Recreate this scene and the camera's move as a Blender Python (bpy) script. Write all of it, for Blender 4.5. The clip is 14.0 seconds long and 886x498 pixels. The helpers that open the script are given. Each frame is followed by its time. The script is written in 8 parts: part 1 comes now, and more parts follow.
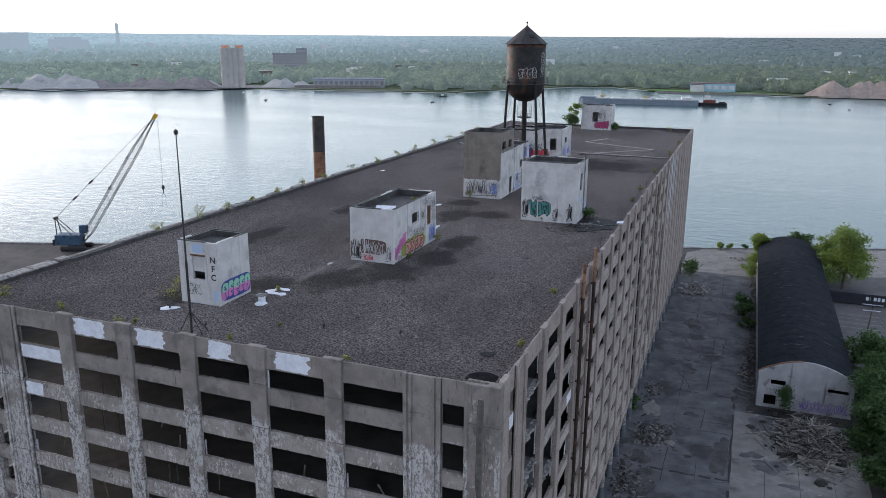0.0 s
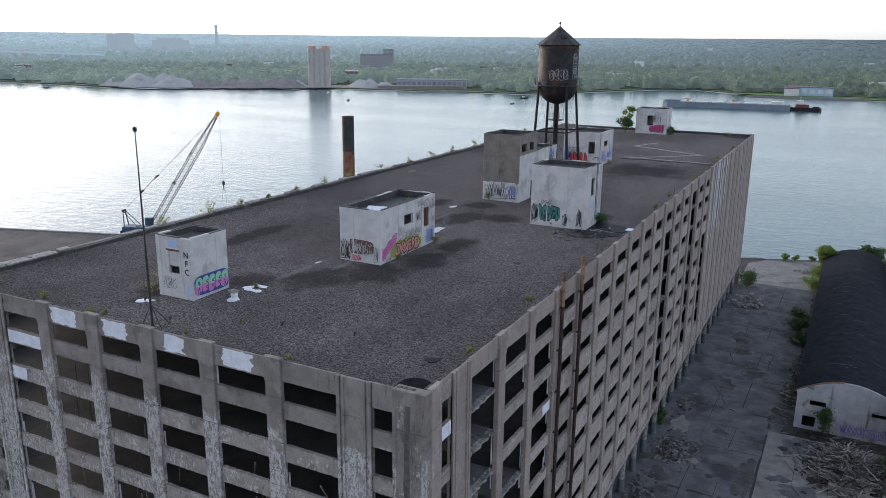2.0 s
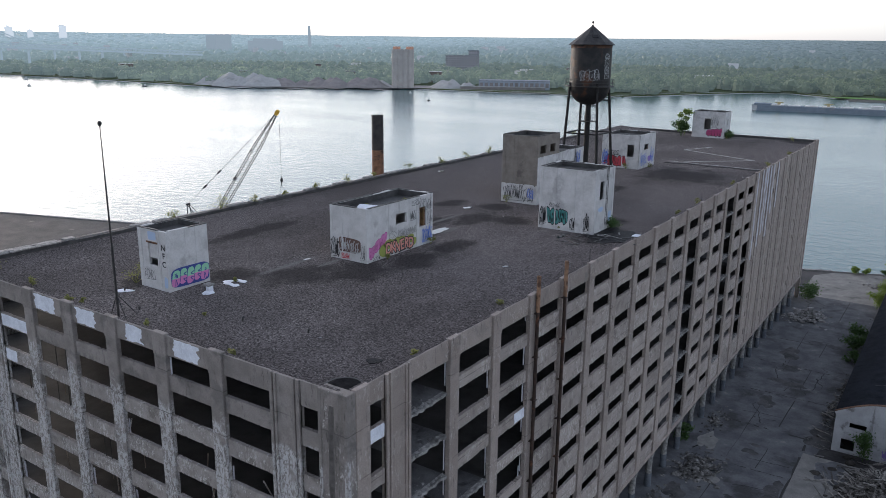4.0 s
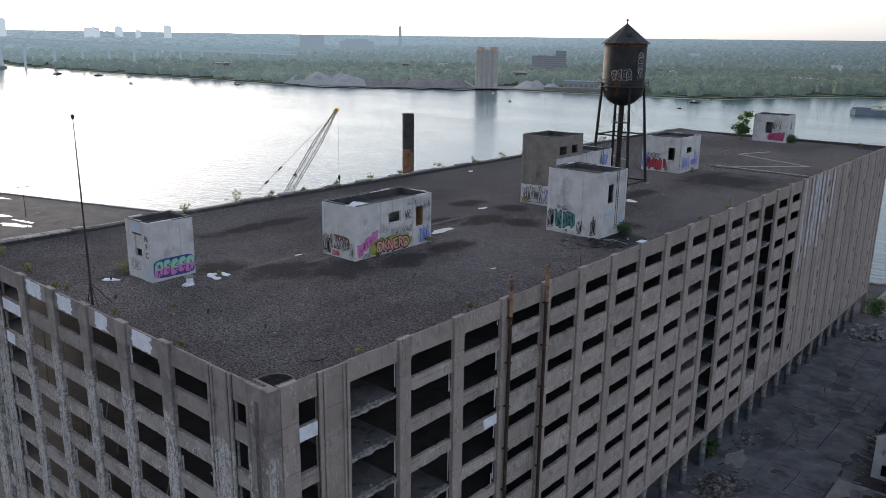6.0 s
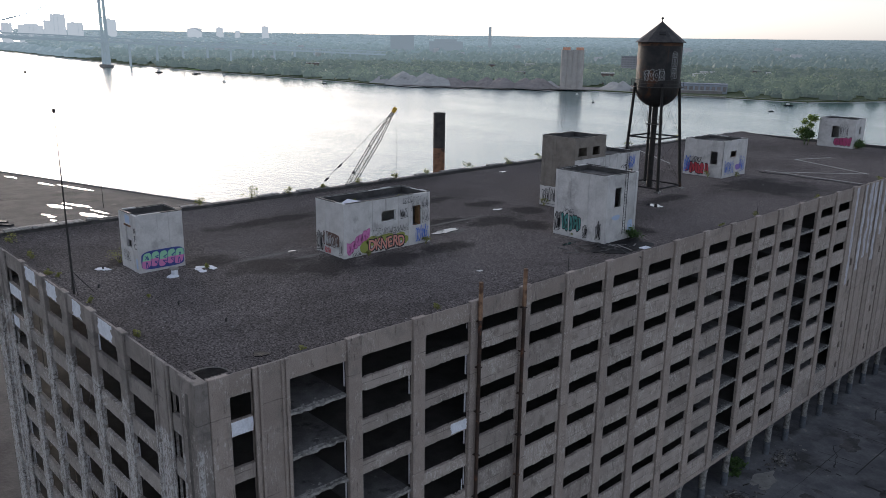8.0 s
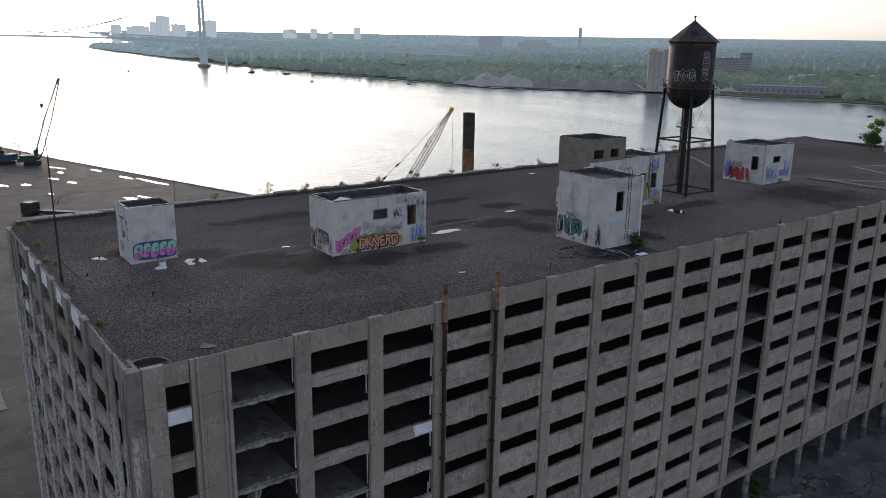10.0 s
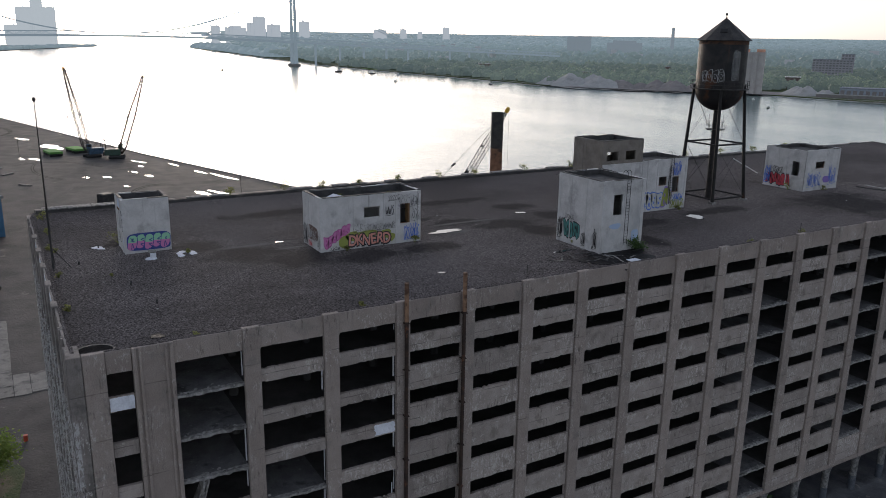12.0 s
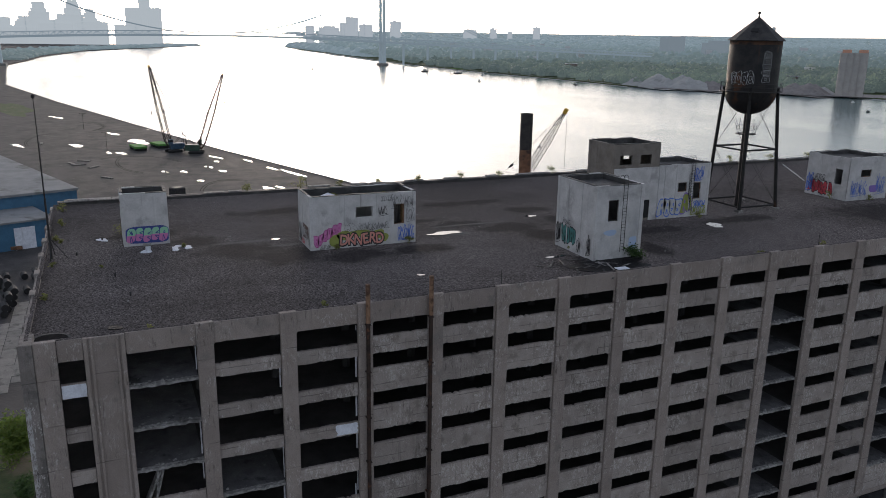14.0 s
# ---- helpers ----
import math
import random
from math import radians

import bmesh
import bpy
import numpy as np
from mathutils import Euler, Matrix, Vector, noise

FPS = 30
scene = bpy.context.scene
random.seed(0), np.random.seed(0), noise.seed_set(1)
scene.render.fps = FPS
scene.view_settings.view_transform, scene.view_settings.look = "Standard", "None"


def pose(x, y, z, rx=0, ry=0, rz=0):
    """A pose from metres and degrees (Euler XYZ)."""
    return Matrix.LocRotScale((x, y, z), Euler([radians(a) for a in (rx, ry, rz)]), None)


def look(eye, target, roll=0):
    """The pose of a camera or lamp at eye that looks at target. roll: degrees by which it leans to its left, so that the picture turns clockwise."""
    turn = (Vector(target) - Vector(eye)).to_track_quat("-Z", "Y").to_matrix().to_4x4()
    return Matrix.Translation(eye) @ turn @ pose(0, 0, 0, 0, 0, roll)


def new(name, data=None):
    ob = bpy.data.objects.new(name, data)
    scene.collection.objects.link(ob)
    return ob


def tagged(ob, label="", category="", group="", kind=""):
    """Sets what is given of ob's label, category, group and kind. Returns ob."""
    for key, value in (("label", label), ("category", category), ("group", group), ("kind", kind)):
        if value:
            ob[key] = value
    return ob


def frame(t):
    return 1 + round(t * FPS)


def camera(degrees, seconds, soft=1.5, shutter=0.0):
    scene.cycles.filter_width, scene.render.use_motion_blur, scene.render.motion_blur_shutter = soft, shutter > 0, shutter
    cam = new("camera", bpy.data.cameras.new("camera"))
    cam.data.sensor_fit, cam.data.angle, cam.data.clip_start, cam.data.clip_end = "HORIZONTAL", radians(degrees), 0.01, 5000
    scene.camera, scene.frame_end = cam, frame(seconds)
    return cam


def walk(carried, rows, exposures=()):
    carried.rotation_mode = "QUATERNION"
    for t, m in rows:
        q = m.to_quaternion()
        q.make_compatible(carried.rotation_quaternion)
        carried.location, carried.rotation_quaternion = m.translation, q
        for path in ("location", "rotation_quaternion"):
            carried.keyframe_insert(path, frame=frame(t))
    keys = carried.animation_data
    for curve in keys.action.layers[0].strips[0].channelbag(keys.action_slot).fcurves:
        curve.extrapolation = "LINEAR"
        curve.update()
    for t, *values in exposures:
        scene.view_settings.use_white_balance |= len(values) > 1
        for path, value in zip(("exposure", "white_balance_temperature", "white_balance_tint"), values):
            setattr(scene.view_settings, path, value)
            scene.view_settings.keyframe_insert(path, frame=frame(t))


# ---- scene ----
cam = camera(59.1, 14.0, 0.8)
METRES, EYE, TILT, LEAN, TURN = 66.8, 57.4, 0.0, 0.0, 21.2
ROWS = [
    (0.0, 0.0, 0.0, 0.0, 0.1, -14.8, -0.39),
    (0.5, 0.0358, 0.0043, 0.0003, 1.71, -14.79, -0.43),
    (1.0, 0.0712, 0.0089, 0.0001, 3.32, -14.77, -0.46),
    (1.5, 0.1064, 0.0145, -0.0001, 4.93, -14.75, -0.49),
    (2.0, 0.1414, 0.0217, -0.0003, 6.53, -14.76, -0.53),
    (2.5, 0.1763, 0.0299, -0.0008, 8.14, -14.77, -0.55),
    (3.0, 0.2112, 0.0386, -0.0013, 9.75, -14.76, -0.58),
    (5.5, 0.3795, 0.0981, -0.0055, 17.83, -14.76, -0.7),
    (6.0, 0.4118, 0.1131, -0.0059, 19.47, -14.78, -0.73),
    (6.5, 0.4436, 0.129, -0.0062, 21.09, -14.81, -0.76),
    (7.0, 0.4752, 0.1455, -0.0069, 22.73, -14.8, -0.77),
    (7.5, 0.506, 0.1629, -0.0075, 24.37, -14.82, -0.79),
    (8.0, 0.5361, 0.1809, -0.0078, 25.99, -14.84, -0.79),
    (8.5, 0.5662, 0.1993, -0.0081, 27.61, -14.83, -0.8),
    (11.0, 0.7118, 0.3027, -0.0105, 35.66, -14.88, -0.86),
    (11.5, 0.7386, 0.3263, -0.011, 37.26, -14.89, -0.88),
    (12.0, 0.7647, 0.3511, -0.011, 38.85, -14.93, -0.89),
    (12.5, 0.7904, 0.3763, -0.0107, 40.48, -14.94, -0.89),
    (13.0, 0.815, 0.4022, -0.0101, 42.1, -14.97, -0.91),
    (13.5, 0.8388, 0.429, -0.0097, 43.71, -15.0, -0.92),
    (14.0, 0.8618, 0.4566, -0.0089, 45.34, -15.04, -0.93),
]
walk(cam, [(t, pose(0, 0, EYE, TILT, LEAN, TURN) @ pose(METRES * x, METRES * y, METRES * z, 90 + pitch, roll, yaw)) for t, x, y, z, yaw, pitch, roll in ROWS],
     exposures=[(0.0, 1.7, 6000, 15), (7.5, 1.1, 6100, 15), (14.0, 0.76, 6250, 15)])

# ---- light ----
SUN_AZ, SUN_EL = 78.0, 10.5          # degrees to the left of +y, and above the horizon
world = bpy.data.worlds.new("sky")
scene.world = world
world.use_nodes = True
wn = world.node_tree
sky = wn.nodes.new("ShaderNodeTexSky")
sky.sky_type = "NISHITA"
sky.sun_disc = False
sky.sun_elevation = radians(SUN_EL)
sky.sun_rotation = radians(-SUN_AZ)
sky.altitude = 150
sky.air_density, sky.dust_density, sky.ozone_density = 1.0, 1.3, 1.0
wn.nodes["Background"].inputs[1].default_value = 0.15
soft_sky = wn.nodes.new("ShaderNodeHueSaturation")          # thin high haze takes the colour out of the sky
soft_sky.inputs["Saturation"].default_value = 0.5
wn.links.new(sky.outputs[0], soft_sky.inputs["Color"])
veil = wn.nodes.new("ShaderNodeMix")                        # an even white veil of cloud over all of it
veil.data_type = "RGBA"
veil.inputs[0].default_value = 0.45
veil.inputs[7].default_value = (1.5, 1.66, 1.88, 1)
wn.links.new(soft_sky.outputs[0], veil.inputs[6])
wn.links.new(veil.outputs[2], wn.nodes["Background"].inputs[0])
sun = new("sun", bpy.data.lights.new("sun", "SUN"))
sun.data.energy, sun.data.angle, sun.data.color = 0.4, radians(14), (1.0, 0.86, 0.68)
sd = Vector((-math.sin(radians(SUN_AZ)) * math.cos(radians(SUN_EL)), math.cos(radians(SUN_AZ)) * math.cos(radians(SUN_EL)), math.sin(radians(SUN_EL))))
sun.matrix_world = look((0, 0, 300), Vector((0, 0, 300)) - sd)


# ---- materials ----
def surf(name, a, b, size=1.0, stain=None, stain_size=6.0, stain_cut=0.55, streak=None, streak_cut=0.55, rough=0.85, metal=0.0, bump=0.3, grain=0.1,
         vary=0.0, flake=None, flake_size=0.8, flake_cut=0.6, gloss_var=0.1, spec=0.3, lift=0.0, grit=0.5, island=0.0, peel=None, peel_cut=0.5, peel_below=None):
    """A weathered surface: two base colours mixed by noise, with stains, vertical streaks and flakes of other colours, and fine relief."""
    m = bpy.data.materials.new(name)
    m.use_nodes = True
    nt = m.node_tree
    N, L = nt.nodes, nt.links
    bsdf = N["Principled BSDF"]
    geo = N.new("ShaderNodeNewGeometry")

    def tex(scale, detail=6.0, stretch=None, rough_=0.6):
        n = N.new("ShaderNodeTexNoise")
        n.inputs["Scale"].default_value, n.inputs["Detail"].default_value, n.inputs["Roughness"].default_value = scale, detail, rough_
        src = geo.outputs["Position"]
        if stretch:
            mp = N.new("ShaderNodeVectorMath")
            mp.operation = "MULTIPLY"
            mp.inputs[1].default_value = stretch
            L.new(src, mp.inputs[0])
            src = mp.outputs[0]
        L.new(src, n.inputs["Vector"])
        return n.outputs[0]

    def step(sock, lo, hi):
        r = N.new("ShaderNodeMapRange")
        r.interpolation_type = "SMOOTHSTEP"
        r.inputs[1].default_value, r.inputs[2].default_value = lo, hi
        L.new(sock, r.inputs[0])
        return r.outputs[0]

    def mix(fac, c, d):
        x = N.new("ShaderNodeMix")
        x.data_type = "RGBA"
        L.new(fac, x.inputs[0])
        for sock, v in ((x.inputs[6], c), (x.inputs[7], d)):
            if isinstance(v, tuple):
                sock.default_value = (*v, 1)
            else:
                L.new(v, sock)
        return x.outputs[2]

    col = mix(step(tex(1.0 / size, 8.0), 0.3, 0.7), a, b)
    if stain:
        col = mix(step(tex(1.0 / stain_size, 5.0), stain_cut, stain_cut + 0.14), col, stain)
    if streak:
        col = mix(step(tex(1.0, 5.0, (1.6, 1.6, 0.12)), streak_cut, streak_cut + 0.2), col, streak)
    if flake:
        col = mix(step(tex(1.0 / flake_size, 7.0, rough_=0.7), flake_cut, flake_cut + 0.05), col, flake)
    if peel:
        # thin skin peeling in fine upright flecks, thicker in some stretches than in others
        pm = N.new("ShaderNodeMath")
        pm.operation = "MULTIPLY"
        L.new(step(tex(1.0, 9.0, (4.6, 4.6, 2.2), 0.8), peel_cut, peel_cut + 0.035), pm.inputs[0])
        where = step(tex(0.33, 4.0), 0.44, 0.58) if not peel_below else step(tex(0.4, 5.0), 0.34, 0.46)
        if peel_below:
            # the skin has come off everywhere under a ragged line
            hz_, hm, hx = N.new("ShaderNodeSeparateXYZ"), N.new("ShaderNodeMath"), N.new("ShaderNodeMath")
            L.new(geo.outputs["Position"], hz_.inputs[0])
            hm.operation, hx.operation = "MULTIPLY_ADD", "MINIMUM"
            L.new(tex(0.55, 5.0), hm.inputs[0])
            hm.inputs[1].default_value = 5.0
            L.new(hz_.outputs[2], hm.inputs[2])
            L.new(where, hx.inputs[0])
            L.new(step(hm.outputs[0], peel_below + 3.0, peel_below + 2.2), hx.inputs[1])
            where = hx.outputs[0]
        L.new(where, pm.inputs[1])
        col = mix(pm.outputs[0], col, peel)
        pd = N.new("ShaderNodeMath")
        pd.operation = "MULTIPLY"
        L.new(step(tex(1.0, 9.0, (5.0, 5.0, 0.8), 0.75), 0.55, 0.63), pd.inputs[0])
        L.new(step(tex(0.45, 4.0), 0.45, 0.62), pd.inputs[1])
        col = mix(pd.outputs[0], col, tuple(v * 0.5 for v in a))
    if lift:
        # faint pour lines between the lifts of concrete
        sep = N.new("ShaderNodeSeparateXYZ")
        L.new(geo.outputs["Position"], sep.inputs[0])
        w1 = N.new("ShaderNodeMath")
        w1.operation = "MULTIPLY_ADD"
        L.new(tex(0.9, 3.0), w1.inputs[0])
        w1.inputs[1].default_value = 0.16
        L.new(sep.outputs[2], w1.inputs[2])
        w2 = N.new("ShaderNodeMath")
        w2.operation = "PINGPONG"
        L.new(w1.outputs[0], w2.inputs[0])
        w2.inputs[1].default_value = lift / 2
        lm = N.new("ShaderNodeMath")
        lm.operation = "MULTIPLY"
        L.new(step(w2.outputs[0], 0.06, 0.0), lm.inputs[0])
        L.new(step(tex(0.5, 3.0), 0.42, 0.62), lm.inputs[1])
        col = mix(lm.outputs[0], col, tuple(v * 0.55 for v in a))
    fine = tex(1.0 / grain, 4.0)
    hs = N.new("ShaderNodeHueSaturation")
    val = N.new("ShaderNodeMath")
    val.operation = "MULTIPLY_ADD"
    L.new(fine, val.inputs[0])
    val.inputs[1].default_value, val.inputs[2].default_value = grit, 1.0 - grit / 2
    if vary:
        oi = N.new("ShaderNodeObjectInfo")
        v2 = N.new("ShaderNodeMath")
        v2.operation = "MULTIPLY_ADD"
        L.new(oi.outputs["Random"], v2.inputs[0])
        v2.inputs[1].default_value = vary
        L.new(val.outputs[0], v2.inputs[2])
        v3 = N.new("ShaderNodeMath")
        v3.operation = "SUBTRACT"
        L.new(v2.outputs[0], v3.inputs[0])
        v3.inputs[1].default_value = vary / 2
        L.new(v3.outputs[0], hs.inputs["Value"])
    else:
        L.new(val.outputs[0], hs.inputs["Value"])
    L.new(col, hs.inputs["Color"])
    out_col = hs.outputs[0]
    if island:
        # every loose piece has a tone of its own
        h2, mr = N.new("ShaderNodeHueSaturation"), N.new("ShaderNodeMapRange")
        mr.inputs[3].default_value, mr.inputs[4].default_value = 1.0 - island, 1.0 + island
        L.new(geo.outputs["Random Per Island"], mr.inputs[0])
        L.new(mr.outputs[0], h2.inputs["Value"])
        L.new(out_col, h2.inputs["Color"])
        out_col = h2.outputs[0]
    L.new(out_col, bsdf.inputs["Base Color"])
    rr = N.new("ShaderNodeMath")
    rr.operation = "MULTIPLY_ADD"
    L.new(tex(0.7 / size, 4.0), rr.inputs[0])
    rr.inputs[1].default_value, rr.inputs[2].default_value = gloss_var, rough - gloss_var / 2
    L.new(rr.outputs[0], bsdf.inputs["Roughness"])
    bsdf.inputs["Metallic"].default_value = metal
    bsdf.inputs["Specular IOR Level"].default_value = spec
    if bump:
        bp = N.new("ShaderNodeBump")
        bp.inputs["Strength"].default_value, bp.inputs["Distance"].default_value = bump, grain
        L.new(fine, bp.inputs["Height"])
        L.new(bp.outputs[0], bsdf.inputs["Normal"])
    return m


def leafy(name, a, b, size=0.6, haze_glow=None, single_leaf=0.5, reach=-2400.0):
    """Leaves: colour differs clump by clump, with some light coming through; the optional glow is the bright haze
    before far woods, put in as emission.
    """
    m = bpy.data.materials.new(name)
    m.use_nodes = True
    nt = m.node_tree
    N, L = nt.nodes, nt.links
    bsdf = N["Principled BSDF"]
    geo = N.new("ShaderNodeNewGeometry")
    n = N.new("ShaderNodeTexNoise")
    n.inputs["Scale"].default_value = 1.0 / size
    L.new(geo.outputs["Position"], n.inputs["Vector"])
    add = N.new("ShaderNodeMath")
    add.operation = "MULTIPLY_ADD"
    L.new(geo.outputs["Random Per Island"], add.inputs[0])
    add.inputs[1].default_value = single_leaf
    L.new(n.outputs[0], add.inputs[2])
    r = N.new("ShaderNodeMapRange")
    r.inputs[1].default_value, r.inputs[2].default_value = 0.4, 1.1
    L.new(add.outputs[0], r.inputs[0])
    x = N.new("ShaderNodeMix")
    x.data_type = "RGBA"
    L.new(r.outputs[0], x.inputs[0])
    x.inputs[6].default_value, x.inputs[7].default_value = (*a, 1), (*b, 1)
    L.new(x.outputs[2], bsdf.inputs["Base Color"])
    bsdf.inputs["Roughness"].default_value = 0.65
    if haze_glow:
        bsdf.inputs["Emission Color"].default_value = (*haze_glow, 1)
        # the glow rises up the river, standing in for brighter haze towards the sun
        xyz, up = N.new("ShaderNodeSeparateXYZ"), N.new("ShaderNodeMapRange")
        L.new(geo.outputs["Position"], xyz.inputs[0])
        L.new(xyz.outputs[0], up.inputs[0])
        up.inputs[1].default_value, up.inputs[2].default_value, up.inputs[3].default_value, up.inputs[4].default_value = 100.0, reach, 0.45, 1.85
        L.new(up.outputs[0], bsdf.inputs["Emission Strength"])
    tr = N.new("ShaderNodeBsdfTranslucent")
    L.new(x.outputs[2], tr.inputs[0])
    ms = N.new("ShaderNodeMixShader")
    ms.inputs[0].default_value = 0.45
    L.new(bsdf.outputs[0], ms.inputs[1])
    L.new(tr.outputs[0], ms.inputs[2])
    L.new(ms.outputs[0], N["Material Output"].inputs[0])
    return m


def water_mat():
    m = bpy.data.materials.new("river_water")
    m.use_nodes = True
    nt = m.node_tree
    N, L = nt.nodes, nt.links
    bsdf = N["Principled BSDF"]
    bsdf.inputs["Base Color"].default_value = (0.05, 0.105, 0.108, 1)
    bsdf.inputs["IOR"].default_value = 1.33
    geo = N.new("ShaderNodeNewGeometry")

    def wave(sx, sy, scale, detail):
        mp = N.new("ShaderNodeMapping")
        mp.inputs["Rotation"].default_value = (0, 0, radians(20))
        mp.inputs["Scale"].default_value = (sx, sy, 1)
        L.new(geo.outputs["Position"], mp.inputs[0])
        n = N.new("ShaderNodeTexNoise")
        n.inputs["Scale"].default_value, n.inputs["Detail"].default_value = scale, detail
        L.new(mp.outputs[0], n.inputs["Vector"])
        return n.outputs[0]

    big = wave(0.35, 1.0, 0.012, 4.0)
    rg = N.new("ShaderNodeMapRange")
    rg.inputs[1].default_value, rg.inputs[2].default_value = 0.35, 0.7
    rg.inputs[3].default_value, rg.inputs[4].default_value = 0.16, 0.22
    L.new(big, rg.inputs[0])
    L.new(rg.outputs[0], bsdf.inputs["Roughness"])
    b1 = N.new("ShaderNodeBump")
    b1.inputs["Strength"].default_value, b1.inputs["Distance"].default_value = 0.42, 0.45
    L.new(wave(0.55, 1.0, 0.34, 5.0), b1.inputs["Height"])
    b2 = N.new("ShaderNodeBump")
    b2.inputs["Strength"].default_value, b2.inputs["Distance"].default_value = 0.4, 0.12
    L.new(wave(0.7, 1.0, 1.6, 3.0), b2.inputs["Height"])
    L.new(b1.outputs[0], b2.inputs["Normal"])
    L.new(b2.outputs[0], bsdf.inputs["Normal"])
    return m


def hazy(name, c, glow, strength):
    """For towers, town blocks and the bridge, kilometres off: the bright evening haze before them is put in as
    emission.
    """
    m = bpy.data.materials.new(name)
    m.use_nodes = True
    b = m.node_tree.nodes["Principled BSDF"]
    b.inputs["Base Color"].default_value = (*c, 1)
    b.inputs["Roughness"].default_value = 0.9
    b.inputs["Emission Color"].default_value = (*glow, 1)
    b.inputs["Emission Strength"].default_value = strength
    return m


def plain(name, c, rough=0.6, metal=0.0, emit=0.0):
    m = bpy.data.materials.new(name)
    m.use_nodes = True
    b = m.node_tree.nodes["Principled BSDF"]
    b.inputs["Base Color"].default_value = (*c, 1)
    b.inputs["Roughness"].default_value, b.inputs["Metallic"].default_value = rough, metal
    return m


CONC_S = surf("grey_concrete", (0.190, 0.168, 0.155), (0.272, 0.243, 0.227), 1.4, stain=(0.150, 0.136, 0.128), stain_size=2.0, stain_cut=0.52, streak=(0.125, 0.114, 0.107), streak_cut=0.64,
              flake=(0.40, 0.37, 0.35), flake_size=0.4, flake_cut=0.70, grain=0.07, vary=0.16, bump=0.6, lift=3.4, grit=0.8, peel=(0.45, 0.435, 0.43), peel_cut=0.475, peel_below=31.5)
CONC_E = surf("brown_concrete", (0.252, 0.210, 0.188), (0.30, 0.254, 0.230), 1.8, stain=(0.215, 0.187, 0.171), stain_size=2.2, stain_cut=0.55, streak=(0.15, 0.13, 0.118), streak_cut=0.6,
              flake=(0.45, 0.415, 0.385), flake_size=0.42, flake_cut=0.66, grain=0.07, vary=0.2, bump=0.5, lift=3.4, grit=1.0, peel=(0.41, 0.372, 0.345), peel_cut=0.55)
CONC_E2 = surf("flaking_brown_concrete", (0.255, 0.219, 0.2), (0.33, 0.288, 0.264), 1.4, stain=(0.205, 0.176, 0.158), stain_size=1.7, stain_cut=0.54, streak=(0.15, 0.128, 0.116), streak_cut=0.6,
               flake=(0.44, 0.405, 0.375), flake_size=0.55, flake_cut=0.61, grain=0.07, vary=0.3, bump=0.5, lift=1.1, grit=1.0, peel=(0.42, 0.382, 0.355), peel_cut=0.515)
CONC_S2 = surf("badly_flaking_concrete", (0.215, 0.19, 0.176), (0.305, 0.275, 0.257), 1.2, stain=(0.150, 0.132, 0.12), stain_size=1.4, stain_cut=0.54, streak=(0.11, 0.098, 0.09), streak_cut=0.58,
               flake=(0.46, 0.435, 0.415), flake_size=0.5, flake_cut=0.60, grain=0.07, vary=0.2, bump=0.6, grit=0.9, peel=(0.48, 0.455, 0.435), peel_cut=0.52)
CONC_RUN = surf("run_stained_concrete", (0.170, 0.150, 0.138), (0.25, 0.222, 0.207), 1.4, stain=(0.13, 0.118, 0.11), stain_size=2.0, stain_cut=0.52, streak=(0.115, 0.105, 0.098), streak_cut=0.60,
                flake=(0.42, 0.39, 0.37), flake_size=0.4, flake_cut=0.70, grain=0.07, bump=0.6, lift=3.4, grit=0.8, peel=(0.44, 0.41, 0.39), peel_cut=0.55)
WASH = surf("faded_white_wash", (0.38, 0.375, 0.41), (0.48, 0.48, 0.53), 1.2, stain=(0.31, 0.29, 0.30), stain_size=1.5, stain_cut=0.54, streak=(0.29, 0.265, 0.26), streak_cut=0.56, flake=(0.27, 0.24, 0.225), flake_size=0.9, flake_cut=0.6, grain=0.08, grit=0.9)
# near-black base: the shade of the deep storeys is put into it
CONC_IN = surf("shade_darkened_concrete", (0.036, 0.034, 0.033), (0.072, 0.067, 0.064), 2.5, stain=(0.03, 0.028, 0.026), stain_size=5.0, grain=0.1)
DUSTY = surf("dusty_floor", (0.085, 0.083, 0.086), (0.145, 0.142, 0.145), 1.6, stain=(0.045, 0.044, 0.045), stain_size=2.2, stain_cut=0.56, flake=(0.22, 0.215, 0.21), flake_size=0.5, flake_cut=0.62, grain=0.1, grit=0.9)
BLACK_STEEL = surf("black_steel_paint", (0.010, 0.010, 0.011), (0.024, 0.022, 0.022), 0.8, stain=(0.05, 0.026, 0.016), stain_size=1.6, stain_cut=0.62, grain=0.06, rough=0.6, spec=0.2)
RUBBLE = surf("broken_concrete", (0.12, 0.116, 0.112), (0.30, 0.29, 0.28), 0.35, stain=(0.08, 0.077, 0.074), stain_size=1.5, grain=0.08, bump=0.6, island=0.45)
WHITE_PATCH = surf("white_paint_patch", (0.54, 0.56, 0.62), (0.68, 0.70, 0.76), 0.7, streak=(0.44, 0.45, 0.49), streak_cut=0.58, grain=0.1, bump=0.15)


